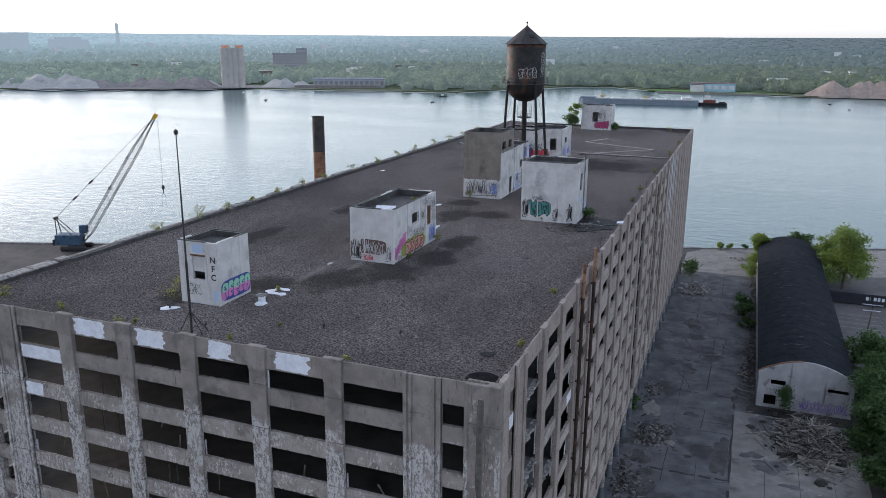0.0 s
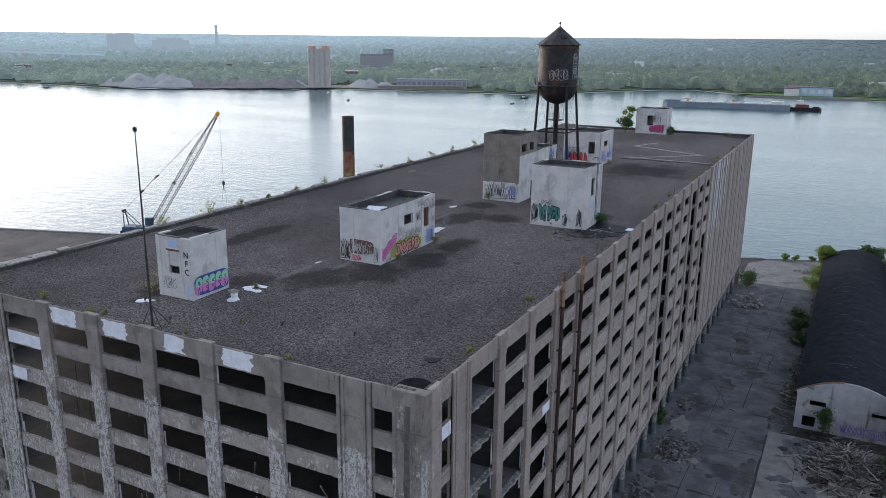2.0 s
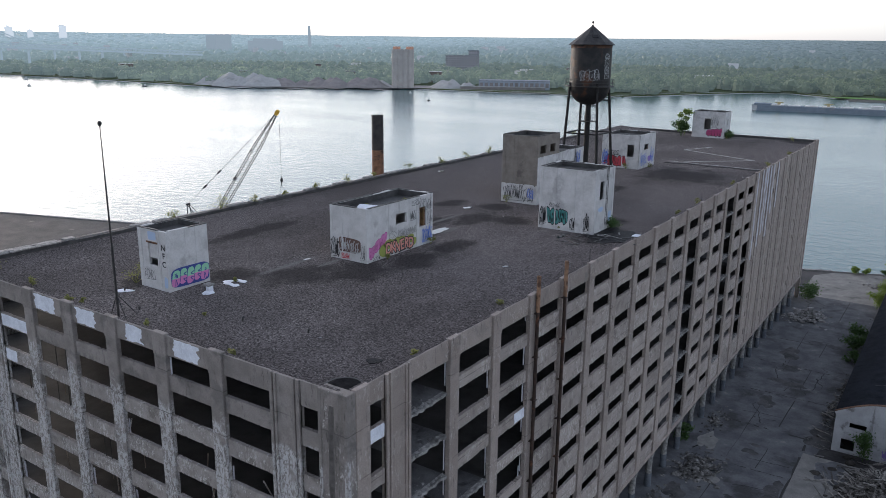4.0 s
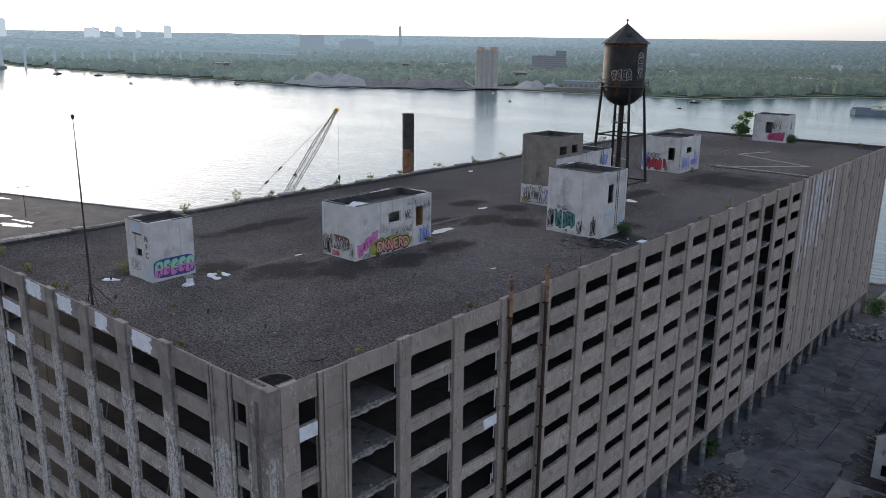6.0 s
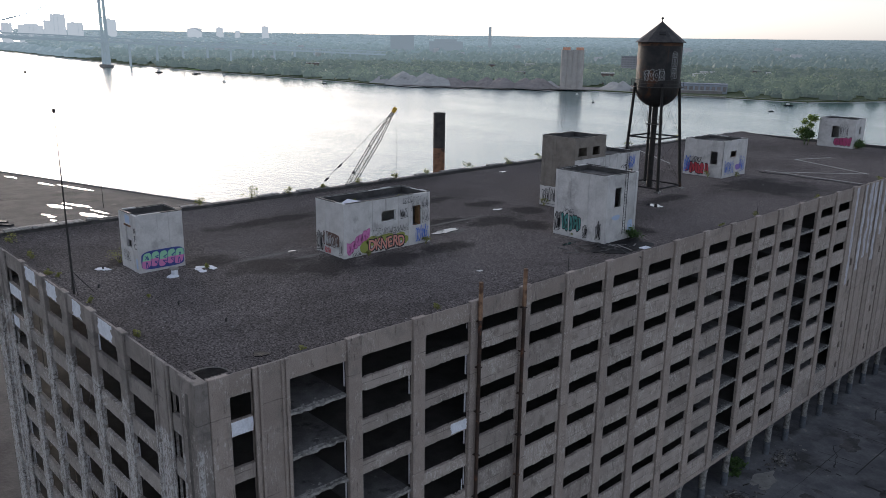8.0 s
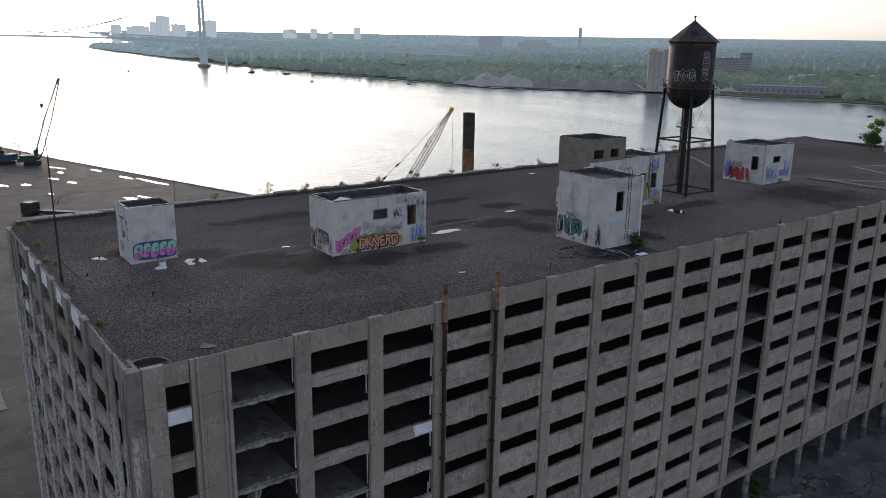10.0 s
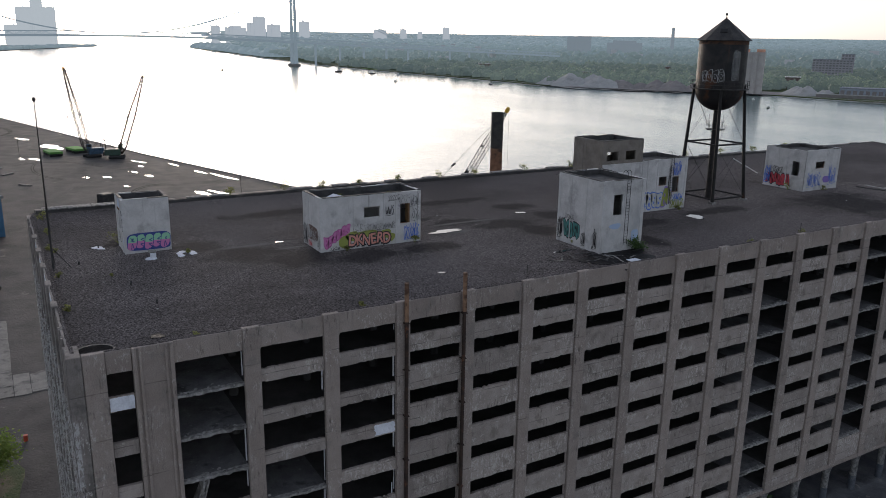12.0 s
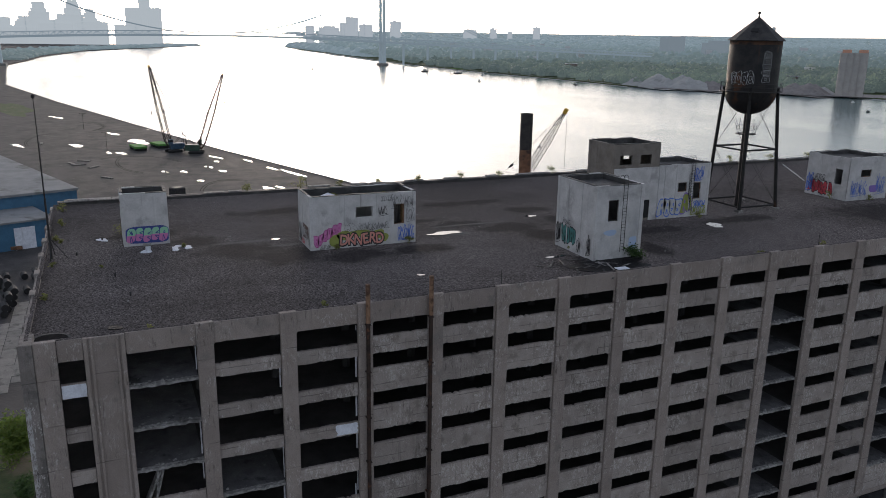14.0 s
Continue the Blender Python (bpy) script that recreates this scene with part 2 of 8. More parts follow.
def gravel_mat():
    """Roof gravel: mixed dark and pale stones, with damp stains along the drain lines, partly painted shadow beside a
    house, and dry dusty lanes.
    """
    m = bpy.data.materials.new("roof_gravel")
    m.use_nodes = True
    nt = m.node_tree
    N, L = nt.nodes, nt.links
    bsdf = N["Principled BSDF"]
    geo = N.new("ShaderNodeNewGeometry")
    pos = geo.outputs["Position"]

    def math_(op, a, b=None, c=None):
        n = N.new("ShaderNodeMath")
        n.operation = op
        for sock, v in zip(n.inputs, (a, b, c)):
            if v is None:
                continue
            if isinstance(v, (int, float)):
                sock.default_value = v
            else:
                L.new(v, sock)
        return n.outputs[0]

    def noise_(scale, detail=5.0, stretch=None, rough=0.6):
        n = N.new("ShaderNodeTexNoise")
        n.inputs["Scale"].default_value, n.inputs["Detail"].default_value, n.inputs["Roughness"].default_value = scale, detail, rough
        src = pos
        if stretch:
            v = N.new("ShaderNodeVectorMath")
            v.operation = "MULTIPLY"
            v.inputs[1].default_value = stretch
            L.new(pos, v.inputs[0])
            src = v.outputs[0]
        L.new(src, n.inputs["Vector"])
        return n.outputs[0]

    def step(sock, lo, hi):
        r = N.new("ShaderNodeMapRange")
        r.interpolation_type = "SMOOTHSTEP"
        r.inputs[1].default_value, r.inputs[2].default_value = lo, hi
        L.new(sock, r.inputs[0])
        return r.outputs[0]

    def mix(fac, c, d):
        x = N.new("ShaderNodeMix")
        x.data_type = "RGBA"
        L.new(fac, x.inputs[0])
        for sock, v in ((x.inputs[6], c), (x.inputs[7], d)):
            if isinstance(v, tuple):
                sock.default_value = (*v, 1)
            else:
                L.new(v, sock)
        return x.outputs[2]

    xyz = N.new("ShaderNodeSeparateXYZ")
    L.new(pos, xyz.inputs[0])
    wob = noise_(0.35, 5.0)

    def spot(x, y, rx, ry):
        """A soft-edged patch with a ragged outline."""
        u = math_("DIVIDE", math_("SUBTRACT", xyz.outputs[0], x), rx)
        v = math_("DIVIDE", math_("SUBTRACT", xyz.outputs[1], y), ry)
        d = math_("SQRT", math_("ADD", math_("MULTIPLY", u, u), math_("MULTIPLY", v, v)))
        return step(math_("MULTIPLY_ADD", wob, -1.3, math_("SUBTRACT", 1.65, d)), 0.0, 0.7)

    stones = mix(step(noise_(6.5, 4.0, None, 0.7), 0.36, 0.64), (0.040, 0.0345, 0.034), (0.204, 0.178, 0.173))
    stones = mix(step(noise_(8.0, 2.0), 0.60, 0.68), stones, (0.35, 0.312, 0.30))
    stones = mix(step(noise_(7.0, 2.0, (1.0, 1.0, 0.3)), 0.36, 0.28), stones, (0.014, 0.013, 0.013))
    wide = step(noise_(0.07, 7.0, (1.0, 0.55, 1.0)), 0.40, 0.66)
    damp_shade = math_("MULTIPLY", wide, 0.45)
    # the first five, by house B, hold wet ground and B's soft shadow together
    for q in ((-38.8, 57.2, 3.6, 4.0), (-34.0, 61.0, 4.6, 5.6), (-30.0, 65.0, 5.2, 6.4), (-28.6, 71.0, 3.8, 6.4), (-28.4, 78.0, 2.4, 5.0),
              (-37.0, 86.5, 3.0, 5.5), (-33.6, 92.0, 3.4, 6.5), (-29.5, 93.0, 5.0, 3.4), (-35.0, 99.0, 3.8, 3.6), (-41.5, 97.0, 3.0, 4.5), (-40.0, 80.0, 1.6, 9.0), (-28.0, 119.0, 2.6, 10.0), (-47.5, 92.0, 2.2, 10.0),
              (-17.2, 92.0, 4.2, 6.0), (-27.0, 106.0, 2.4, 8.0), (-50.0, 70.0, 2.2, 11.0), (-16.0, 201.0, 7.0, 4.0), (-23.0, 141.0, 11.0, 12.0), (-20.5, 101.0, 4.5, 2.4), (-44.0, 52.0, 2.6, 6.0)):
        damp_shade = math_("MAXIMUM", damp_shade, math_("MULTIPLY", spot(*q), 0.82))
    col = mix(damp_shade, stones, mix(step(noise_(6.0, 2.0), 0.4, 0.66), (0.0135, 0.0122, 0.0125), (0.041, 0.037, 0.037)))
    dry = spot(-37.2, 62.5, 0.6, 5.2)
    for q in ((-36.6, 87.0, 0.55, 6.0), (-33.0, 84.0, 0.7, 2.2), (-34.6, 66.0, 0.5, 3.0)):
        dry = math_("MAXIMUM", dry, spot(*q))
    col = mix(math_("MULTIPLY", dry, 0.75), col, mix(step(noise_(6.0, 2.0), 0.4, 0.66), (0.12, 0.115, 0.11), (0.22, 0.21, 0.20)))
    L.new(col, bsdf.inputs["Base Color"])
    L.new(math_("MULTIPLY_ADD", damp_shade, -0.15, 0.95), bsdf.inputs["Roughness"])
    bsdf.inputs["Specular IOR Level"].default_value = 0.02
    bsdf.inputs["Diffuse Roughness"].default_value = 1.0
    bp = N.new("ShaderNodeBump")
    bp.inputs["Strength"].default_value, bp.inputs["Distance"].default_value = 0.3, 0.1
    L.new(noise_(9.5, 2.0), bp.inputs["Height"])
    L.new(bp.outputs[0], bsdf.inputs["Normal"])
    return m


GRAVEL = gravel_mat()
WHITE_WALL = surf("white_washed_concrete", (0.42, 0.412, 0.41), (0.53, 0.52, 0.52), 1.2, stain=(0.34, 0.33, 0.33), stain_size=2.2, streak=(0.27, 0.262, 0.255), streak_cut=0.6,
                  flake=(0.33, 0.32, 0.31), flake_size=0.7, flake_cut=0.7, grain=0.1, bump=0.25)
TAR = surf("tar_roofing", (0.035, 0.034, 0.035), (0.07, 0.068, 0.068), 1.0, stain=(0.10, 0.098, 0.095), stain_size=2.5, grain=0.1, rough=0.7)
ASPHALT = surf("old_asphalt", (0.078, 0.080, 0.088), (0.142, 0.143, 0.150), 3.0, stain=(0.055, 0.054, 0.056), stain_size=7.0, stain_cut=0.52, flake=(0.20, 0.19, 0.18), flake_size=3.0, flake_cut=0.62, grain=0.3, bump=0.4, spec=0.15)
YARD = surf("yard_asphalt", (0.034, 0.032, 0.033), (0.068, 0.062, 0.061), 7.0, stain=(0.025, 0.024, 0.025), stain_size=16.0, stain_cut=0.54, flake=(0.12, 0.112, 0.105), flake_size=6.0, flake_cut=0.62, grain=0.6, bump=0.3, rough=0.82, gloss_var=0.2, spec=0.3)
SLABS = surf("pale_concrete_paving", (0.15, 0.145, 0.138), (0.235, 0.225, 0.21), 2.5, stain=(0.085, 0.083, 0.08), stain_size=5.0, stain_cut=0.55, flake=(0.27, 0.26, 0.245), flake_size=2.5, flake_cut=0.6, grain=0.12, grit=0.8)
SHED_ROOF = surf("black_felt_roofing", (0.0065, 0.008, 0.012), (0.016, 0.019, 0.026), 1.6, stain=(0.035, 0.035, 0.038), stain_size=4.0, stain_cut=0.66, grain=0.2, rough=0.9, spec=0.1)
STEEL_DARK = surf("dark_rusted_steel", (0.022, 0.022, 0.024), (0.05, 0.046, 0.044), 0.8, stain=(0.13, 0.055, 0.028), stain_size=2.2, stain_cut=0.64, grain=0.08, rough=0.6, metal=0.2)
STEEL_RUST = surf("rusty_steel", (0.13, 0.068, 0.042), (0.24, 0.13, 0.08), 0.7, stain=(0.05, 0.03, 0.025), stain_size=1.4, stain_cut=0.5, grain=0.06, rough=0.8, metal=0.1)
TANK = surf("rust_streaked_tank_steel", (0.015, 0.0155, 0.018), (0.034, 0.032, 0.032), 1.2, stain=(0.10, 0.045, 0.024), stain_size=3.2, stain_cut=0.58, streak=(0.07, 0.035, 0.022), streak_cut=0.6, grain=0.08, rough=0.55, metal=0.3)
BLACK = plain("black_void", (0.012, 0.012, 0.013), 0.9)
RUST_PIPE = surf("rust_brown_pipe", (0.022, 0.016, 0.014), (0.055, 0.034, 0.026), 0.6, stain=(0.15, 0.062, 0.036), stain_size=0.9, stain_cut=0.58, streak=(0.03, 0.022, 0.02), streak_cut=0.55, grain=0.05, rough=0.85)
WATER = water_mat()
PUDDLE = plain("puddle_water", (0.04, 0.04, 0.04), 0.06)
CRANE_BLUE = surf("blue_crane_paint", (0.035, 0.07, 0.115), (0.05, 0.095, 0.15), 0.8, stain=(0.02, 0.03, 0.05), stain_size=1.2, grain=0.1, rough=0.5)
CRANE_GREEN = surf("green_paint", (0.03, 0.055, 0.045), (0.045, 0.08, 0.06), 0.8, stain=(0.02, 0.04, 0.02), stain_size=1.2, grain=0.1, rough=0.5)
YELLOW = surf("yellow_paint", (0.45, 0.26, 0.03), (0.55, 0.34, 0.05), 0.5, stain=(0.15, 0.08, 0.03), stain_size=0.8, grain=0.06)
LATTICE = surf("weathered_lattice_steel", (0.03, 0.029, 0.028), (0.085, 0.077, 0.066), 1.0, stain=(0.05, 0.04, 0.035), stain_size=1.5, grain=0.06, metal=0.1)
RUBBER = plain("black_rubber", (0.015, 0.015, 0.016), 0.8)
LEAF = leafy("green_leaves", (0.034, 0.072, 0.022), (0.085, 0.15, 0.042))
LEAF_Y = leafy("yellow_green_leaves", (0.10, 0.17, 0.03), (0.22, 0.28, 0.06))
# pale leaf colours and emission carry the haze over the far bank
LEAF_FAR = leafy("hazy_far_leaves", (0.055, 0.085, 0.05), (0.26, 0.30, 0.165), 24.0, (0.036, 0.047, 0.049), 0.3, -950.0)
BARK = surf("bark", (0.05, 0.04, 0.032), (0.11, 0.09, 0.07), 0.3, grain=0.05, bump=0.6)
GRASS = surf("rough_grass", (0.035, 0.06, 0.018), (0.075, 0.095, 0.035), 2.0, stain=(0.14, 0.12, 0.08), stain_size=8.0, grain=0.3, bump=0.6)


# ---- mesh helpers ----
class Geo:
    """Collects vertices and faces of one mesh, in world places."""

    def __init__(self):
        self.v, self.f = [], []

    def add(self, vs, fs):
        o = len(self.v)
        self.v.extend(tuple(p) for p in vs)
        self.f.extend(tuple(i + o for i in q) for q in fs)
        return self

    def box(self, x0, y0, z0, x1, y1, z1):
        vs = [(x, y, z) for z in (z0, z1) for y in (y0, y1) for x in (x0, x1)]
        return self.add(vs, [(0, 2, 3, 1), (4, 5, 7, 6), (0, 1, 5, 4), (2, 6, 7, 3), (0, 4, 6, 2), (1, 3, 7, 5)])

    def bbox(self, x0, y0, z0, x1, y1, z1, c=0.05, m=None):
        """A box with chamfered edges; m: a matrix laid on it."""
        X, Y, Z = (x0, x1), (y0, y1), (z0, z1)
        vs, ix = [], {}
        for i in (0, 1):
            for j in (0, 1):
                for k in (0, 1):
                    sx, sy, sz = (1 - 2 * i) * c, (1 - 2 * j) * c, (1 - 2 * k) * c
                    for a in range(3):
                        ix[i, j, k, a] = len(vs)
                        vs.append((X[i] + (sx if a != 0 else 0), Y[j] + (sy if a != 1 else 0), Z[k] + (sz if a != 2 else 0)))
        fs = []
        for i in (0, 1):
            q = [ix[i, 0, 0, 0], ix[i, 1, 0, 0], ix[i, 1, 1, 0], ix[i, 0, 1, 0]]
            fs.append(tuple(q if i else q[::-1]))
            q = [ix[0, i, 0, 1], ix[0, i, 1, 1], ix[1, i, 1, 1], ix[1, i, 0, 1]]
            fs.append(tuple(q if i else q[::-1]))
            q = [ix[0, 0, i, 2], ix[1, 0, i, 2], ix[1, 1, i, 2], ix[0, 1, i, 2]]
            fs.append(tuple(q if i else q[::-1]))
        for i in (0, 1):
            for j in (0, 1):
                fs.append((ix[i, j, 0, 0], ix[i, j, 1, 0], ix[i, j, 1, 1], ix[i, j, 0, 1]))
                fs.append((ix[i, 0, j, 0], ix[i, 1, j, 0], ix[i, 1, j, 2], ix[i, 0, j, 2]))
                fs.append((ix[0, i, j, 1], ix[1, i, j, 1], ix[1, i, j, 2], ix[0, i, j, 2]))
                for k in (0, 1):
                    fs.append((ix[i, j, k, 0], ix[i, j, k, 1], ix[i, j, k, 2]))
        if m is not None:
            vs = [m @ Vector(p) for p in vs]
        return self.add(vs, fs)

    def tube(self, p, q, r, r2=None, n=8, caps=True):
        p, q = Vector(p), Vector(q)
        r2 = r if r2 is None else r2
        d = (q - p).normalized()
        u = d.orthogonal().normalized()
        w = d.cross(u)
        vs = []
        for c, rad in ((p, r), (q, r2)):
            for i in range(n):
                a = 2 * math.pi * i / n
                vs.append(c + (u * math.cos(a) + w * math.sin(a)) * rad)
        fs = [(i, (i + 1) % n, n + (i + 1) % n, n + i) for i in range(n)]
        if caps:
            fs += [tuple(range(n))[::-1], tuple(range(n, 2 * n))]
        return self.add(vs, fs)

    def lathe(self, x, y, prof, n=24, close=True):
        vs = [(x + r * math.cos(2 * math.pi * i / n), y + r * math.sin(2 * math.pi * i / n), z) for r, z in prof for i in range(n)]
        fs = [(k * n + i, k * n + (i + 1) % n, (k + 1) * n + (i + 1) % n, (k + 1) * n + i) for k in range(len(prof) - 1) for i in range(n)]
        if close:
            fs += [tuple(range(n))[::-1], tuple(range((len(prof) - 1) * n, len(prof) * n))]
        return self.add(vs, fs)

    def prism(self, pts, z0, z1):
        """An upright prism over a plan (counter-clockwise)."""
        n = len(pts)
        vs = [(*p, z0) for p in pts] + [(*p, z1) for p in pts]
        fs = [(i, (i + 1) % n, n + (i + 1) % n, n + i) for i in range(n)] + [tuple(range(n))[::-1], tuple(range(n, 2 * n))]
        return self.add(vs, fs)

    def strip(self, axis, a0, a1, b0, b1, z0, z1, top=0.0, bottom=0.0, n=9, rng=random):
        """A wall panel that runs along an axis from a0 to a1, b0 to b1 thick, with uneven top and lower edges."""
        vs = []
        for i in range(n):
            a = a0 + (a1 - a0) * i / (n - 1)
            sag = 0.5 + noise.noise((a * 0.9, z1 * 3.1, b0))
            zt = z1 - top * (0.35 * max(0.0, sag) + (rng.uniform(0.2, 1.1) if rng.random() < 0.12 else 0.12 * rng.random()))
            zb = z0 + bottom * (0.9 * max(0.0, sag) + (rng.uniform(0.3, 1.6) if rng.random() < 0.15 else 0.2 * rng.random()))
            for b, z in ((b0, zb), (b1, zb), (b1, zt), (b0, zt)):
                vs.append((a, b, z) if axis == "x" else (b, a, z))
        fs = [(4 * i + k, 4 * i + (k + 1) % 4, 4 * i + 4 + (k + 1) % 4, 4 * i + 4 + k) for i in range(n - 1) for k in range(4)]
        fs += [(0, 3, 2, 1), tuple(4 * n - 4 + k for k in range(4))]
        return self.add(vs, fs)

    def rock(self, c, r, rng, flat=0.7):
        """A broken lump."""
        n = 6
        vs = [Vector(c) + Vector((0, 0, r * flat))]
        for k, (h, s) in enumerate(((0.45, 0.75), (-0.4, 0.9))):
            for i in range(n):
                a = 2 * math.pi * (i + 0.5 * k) / n
                q = r * s * rng.uniform(0.7, 1.2)
                vs.append(Vector(c) + Vector((q * math.cos(a), q * math.sin(a), r * h * flat * rng.uniform(0.7, 1.2))))
        fs = [(0, 1 + i, 1 + (i + 1) % n) for i in range(n)]
        fs += [(1 + i, 1 + n + i, 1 + n + (i + 1) % n, 1 + (i + 1) % n) for i in range(n)]
        return self.add(vs, fs)

    def mesh(self, name, origin=(0, 0, 0), smooth=False):
        me = bpy.data.meshes.new(name)
        o = Vector(origin)
        me.from_pydata([(p[0] - o.x, p[1] - o.y, p[2] - o.z) for p in self.v], [], self.f)
        bm = bmesh.new()
        bm.from_mesh(me)
        if len(bm.faces) < 60000:
            bmesh.ops.recalc_face_normals(bm, faces=bm.faces)
        if smooth:
            for f in bm.faces:
                f.smooth = True
            for e in bm.edges:
                if e.is_manifold and e.calc_face_angle(0) > 0.7:
                    e.smooth = False
        bm.to_mesh(me)
        bm.free()
        return me


def thing(name, at, label, category, group="", kind=""):
    ob = new(name)
    ob.location = at
    ob.empty_display_size = 0.3
    return tagged(ob, label, category, group, kind)


def world_origin(ob):
    o = Vector((0, 0, 0))
    while ob:
        o += ob.location
        ob = ob.parent
    return o


def part(name, geo, material, parent, label="", smooth=False, kind=""):
    """Links a Geo, given in world places, as one mesh object under a thing or a part."""
    ob = new(name, geo.mesh(name, world_origin(parent), smooth))
    ob.data.materials.append(material)
    ob.parent = parent
    return tagged(ob, label, kind=kind)


def single(name, geo, material, label, category, at=None, group="", kind="", smooth=False):
    """A thing that is one mesh."""
    if at is None:
        a = np.array(geo.v)
        at = ((a[:, 0].min() + a[:, 0].max()) / 2, (a[:, 1].min() + a[:, 1].max()) / 2, a[:, 2].min())
    ob = new(name, geo.mesh(name, at, smooth))
    ob.location = at
    ob.data.materials.append(material)
    return tagged(ob, label, category, group, kind)


# ---- land and water ----
QUAY = [(-4800, 640), (-4500, 560), (-3800, 330), (-3000, 40), (-2300, -60), (-1800, -84), (-1600, -96), (-964, -43), (-708, 17), (-368, 106), (-256, 141), (-190, 163), (-60, 211), (-10, 233), (41, 253), (200, 315), (1500, 760), (4200, 1700)]
FARSHORE = [(4200, 2300), (900, 1180), (143, 1032), (43, 1024), (-110, 1052), (-190, 1130), (-236, 1105), (-300, 985), (-335, 905), (-418, 890), (-632, 858), (-720, 780), (-849, 712), (-1026, 716), (-1400, 705), (-1808, 727), (-3000, 870), (-4500, 1042)]

water = single("river", Geo().add([(-4900, -2500, -2), (4900, -2500, -2), (4900, 4900, -2), (-4900, 4900, -2)], [(0, 1, 2, 3)]), WATER, "wide calm river reflecting a bright evening sky", "river", kind="structure")
near = Geo().prism([(4200, -3000), *reversed(QUAY), (-4700, -3000)], -6, 0)
single("ground", near, YARD, "dark worn asphalt yard with puddles and stains", "ground", kind="structure")
far = Geo().prism([(4800, 2300), (4800, 4900), (-4800, 4900), (-4800, 1100), *reversed(FARSHORE)], -6, -0.4)
single("far_ground", far, GRASS, "low grassy far bank of the river", "ground", kind="structure")

# ---- warehouse ----
XE, YS, XW, YN = -12.75, 42.9, -60.0, 204.0     # outer faces
ROOF, TOP = 36.2, 36.66
SOFFIT = [35.05, 32.3, 28.93, 25.57, 22.18, 18.78, 15.38, 11.98, 8.58, 5.5]
rng = random.Random(11)
warehouse = thing("warehouse", (-36.4, 120, 0), "derelict ten-storey concrete warehouse with open window bays and gravel roof", "warehouse")


def roof_z(x, y):
    """The roof falls gently from its river side and far end."""
    return ROOF + 0.78 * max(0.0, (-45 - x) / 15.0) ** 1.5 + 0.4 * max(0.0, (y - 150) / 54.0) ** 1.5


g = Geo()
NX, NY = 48, 100
for j in range(NY + 1):
    for i in range(NX + 1):
        x, y = XW + 0.4 + (XE - 0.8 - XW) * i / NX, YS + 0.4 + (YN - 0.8 - YS) * j / NY
        g.v.append((x, y, roof_z(x, y) + 0.03 * noise.noise((x * 0.15, y * 0.15, 0))))
g.f = [(j * (NX + 1) + i, j * (NX + 1) + i + 1, (j + 1) * (NX + 1) + i + 1, (j + 1) * (NX + 1) + i) for j in range(NY) for i in range(NX)]
g.box(XW + 0.4, YS + 0.4, 35.75, XE - 0.4, YN - 0.4, 36.0)
part("roof_deck", g, GRAVEL, warehouse, "flat roof of dark grey gravel with stains")
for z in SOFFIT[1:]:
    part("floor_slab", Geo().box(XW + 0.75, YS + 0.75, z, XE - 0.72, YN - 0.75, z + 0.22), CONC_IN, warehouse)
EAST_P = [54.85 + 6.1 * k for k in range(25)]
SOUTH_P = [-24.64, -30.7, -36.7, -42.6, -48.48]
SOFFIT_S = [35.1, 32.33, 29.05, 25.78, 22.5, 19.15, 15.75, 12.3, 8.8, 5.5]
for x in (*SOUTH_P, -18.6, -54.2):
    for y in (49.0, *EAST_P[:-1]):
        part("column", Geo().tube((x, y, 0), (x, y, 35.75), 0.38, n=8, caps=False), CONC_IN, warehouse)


def rise(y):
    """The east front's top climbs slightly towards the river."""
    return 0.0035 * max(0.0, y - 48)


def pier(axis, a0, a1, face, out, mat, z0=5.0, z1=None, cap=True):
    """An upright pier; out: the outward direction, +1 or -1, of its face."""
    g, c = Geo(), Geo()
    lo, hi = sorted((face, face - out * 0.42))
    if axis == "y":
        z1 = 36.71 + rise(a0)
        g.bbox(lo, a0, z0, hi, a1, z1, 0.04)
        if cap:
            c.bbox(min(face + out * 0.035, face - out * 0.42), a0 - 0.04, 35.0, max(face + out * 0.035, face - out * 0.42), a1 + 0.04, z1 + 0.025, 0.04)
            c.bbox(face + 0.03, (a0 + a1) / 2 - 0.2, 35.75, face + 0.075, (a0 + a1) / 2 + 0.2, 36.15, 0.015)
    else:
        z1 = 36.76
        g.bbox(a0, lo, z0, a1, hi, z1, 0.04)
        if cap:
            c.bbox(a0 - 0.04, min(face + out * 0.035, face - out * 0.42), 35.0, a1 + 0.04, max(face + out * 0.035, face - out * 0.42), z1 + 0.025, 0.04)
    ob = part("pier", g, mat, warehouse)
    if cap:
        part("pier_cap", c, mat, ob)
    return ob


def wide_pier(axis, a0, a1, face, out, mat):
    """A broad blind pier with raised ribs at both edges."""
    g, rs = Geo(), []
    lo, hi = sorted((face - out * 0.12, face - out * 0.5))
    ribs = [(a0, a0 + 0.28), (a0 + 0.42, a0 + 0.6), (a1 - 0.6, a1 - 0.42), (a1 - 0.28, a1)]
    b0, b1 = sorted((face, face - out * 0.3))
    if axis == "y":
        g.bbox(lo, a0, 4.4, hi, a1, 36.62, 0.03)
        for r in ribs:
            rs.append(Geo().bbox(b0, r[0], 4.4, b1, r[1], 36.66, 0.03))
    else:
        g.bbox(a0, lo, 4.4, a1, hi, 36.62, 0.03)
        for r in ribs:
            rs.append(Geo().bbox(r[0], b0, 4.4, r[1], b1, 36.66, 0.03))
    ob = part("pier", g, mat, warehouse, "broad ribbed concrete pier")
    for r in rs:
        part("rib", r, mat, ob)
    return ob


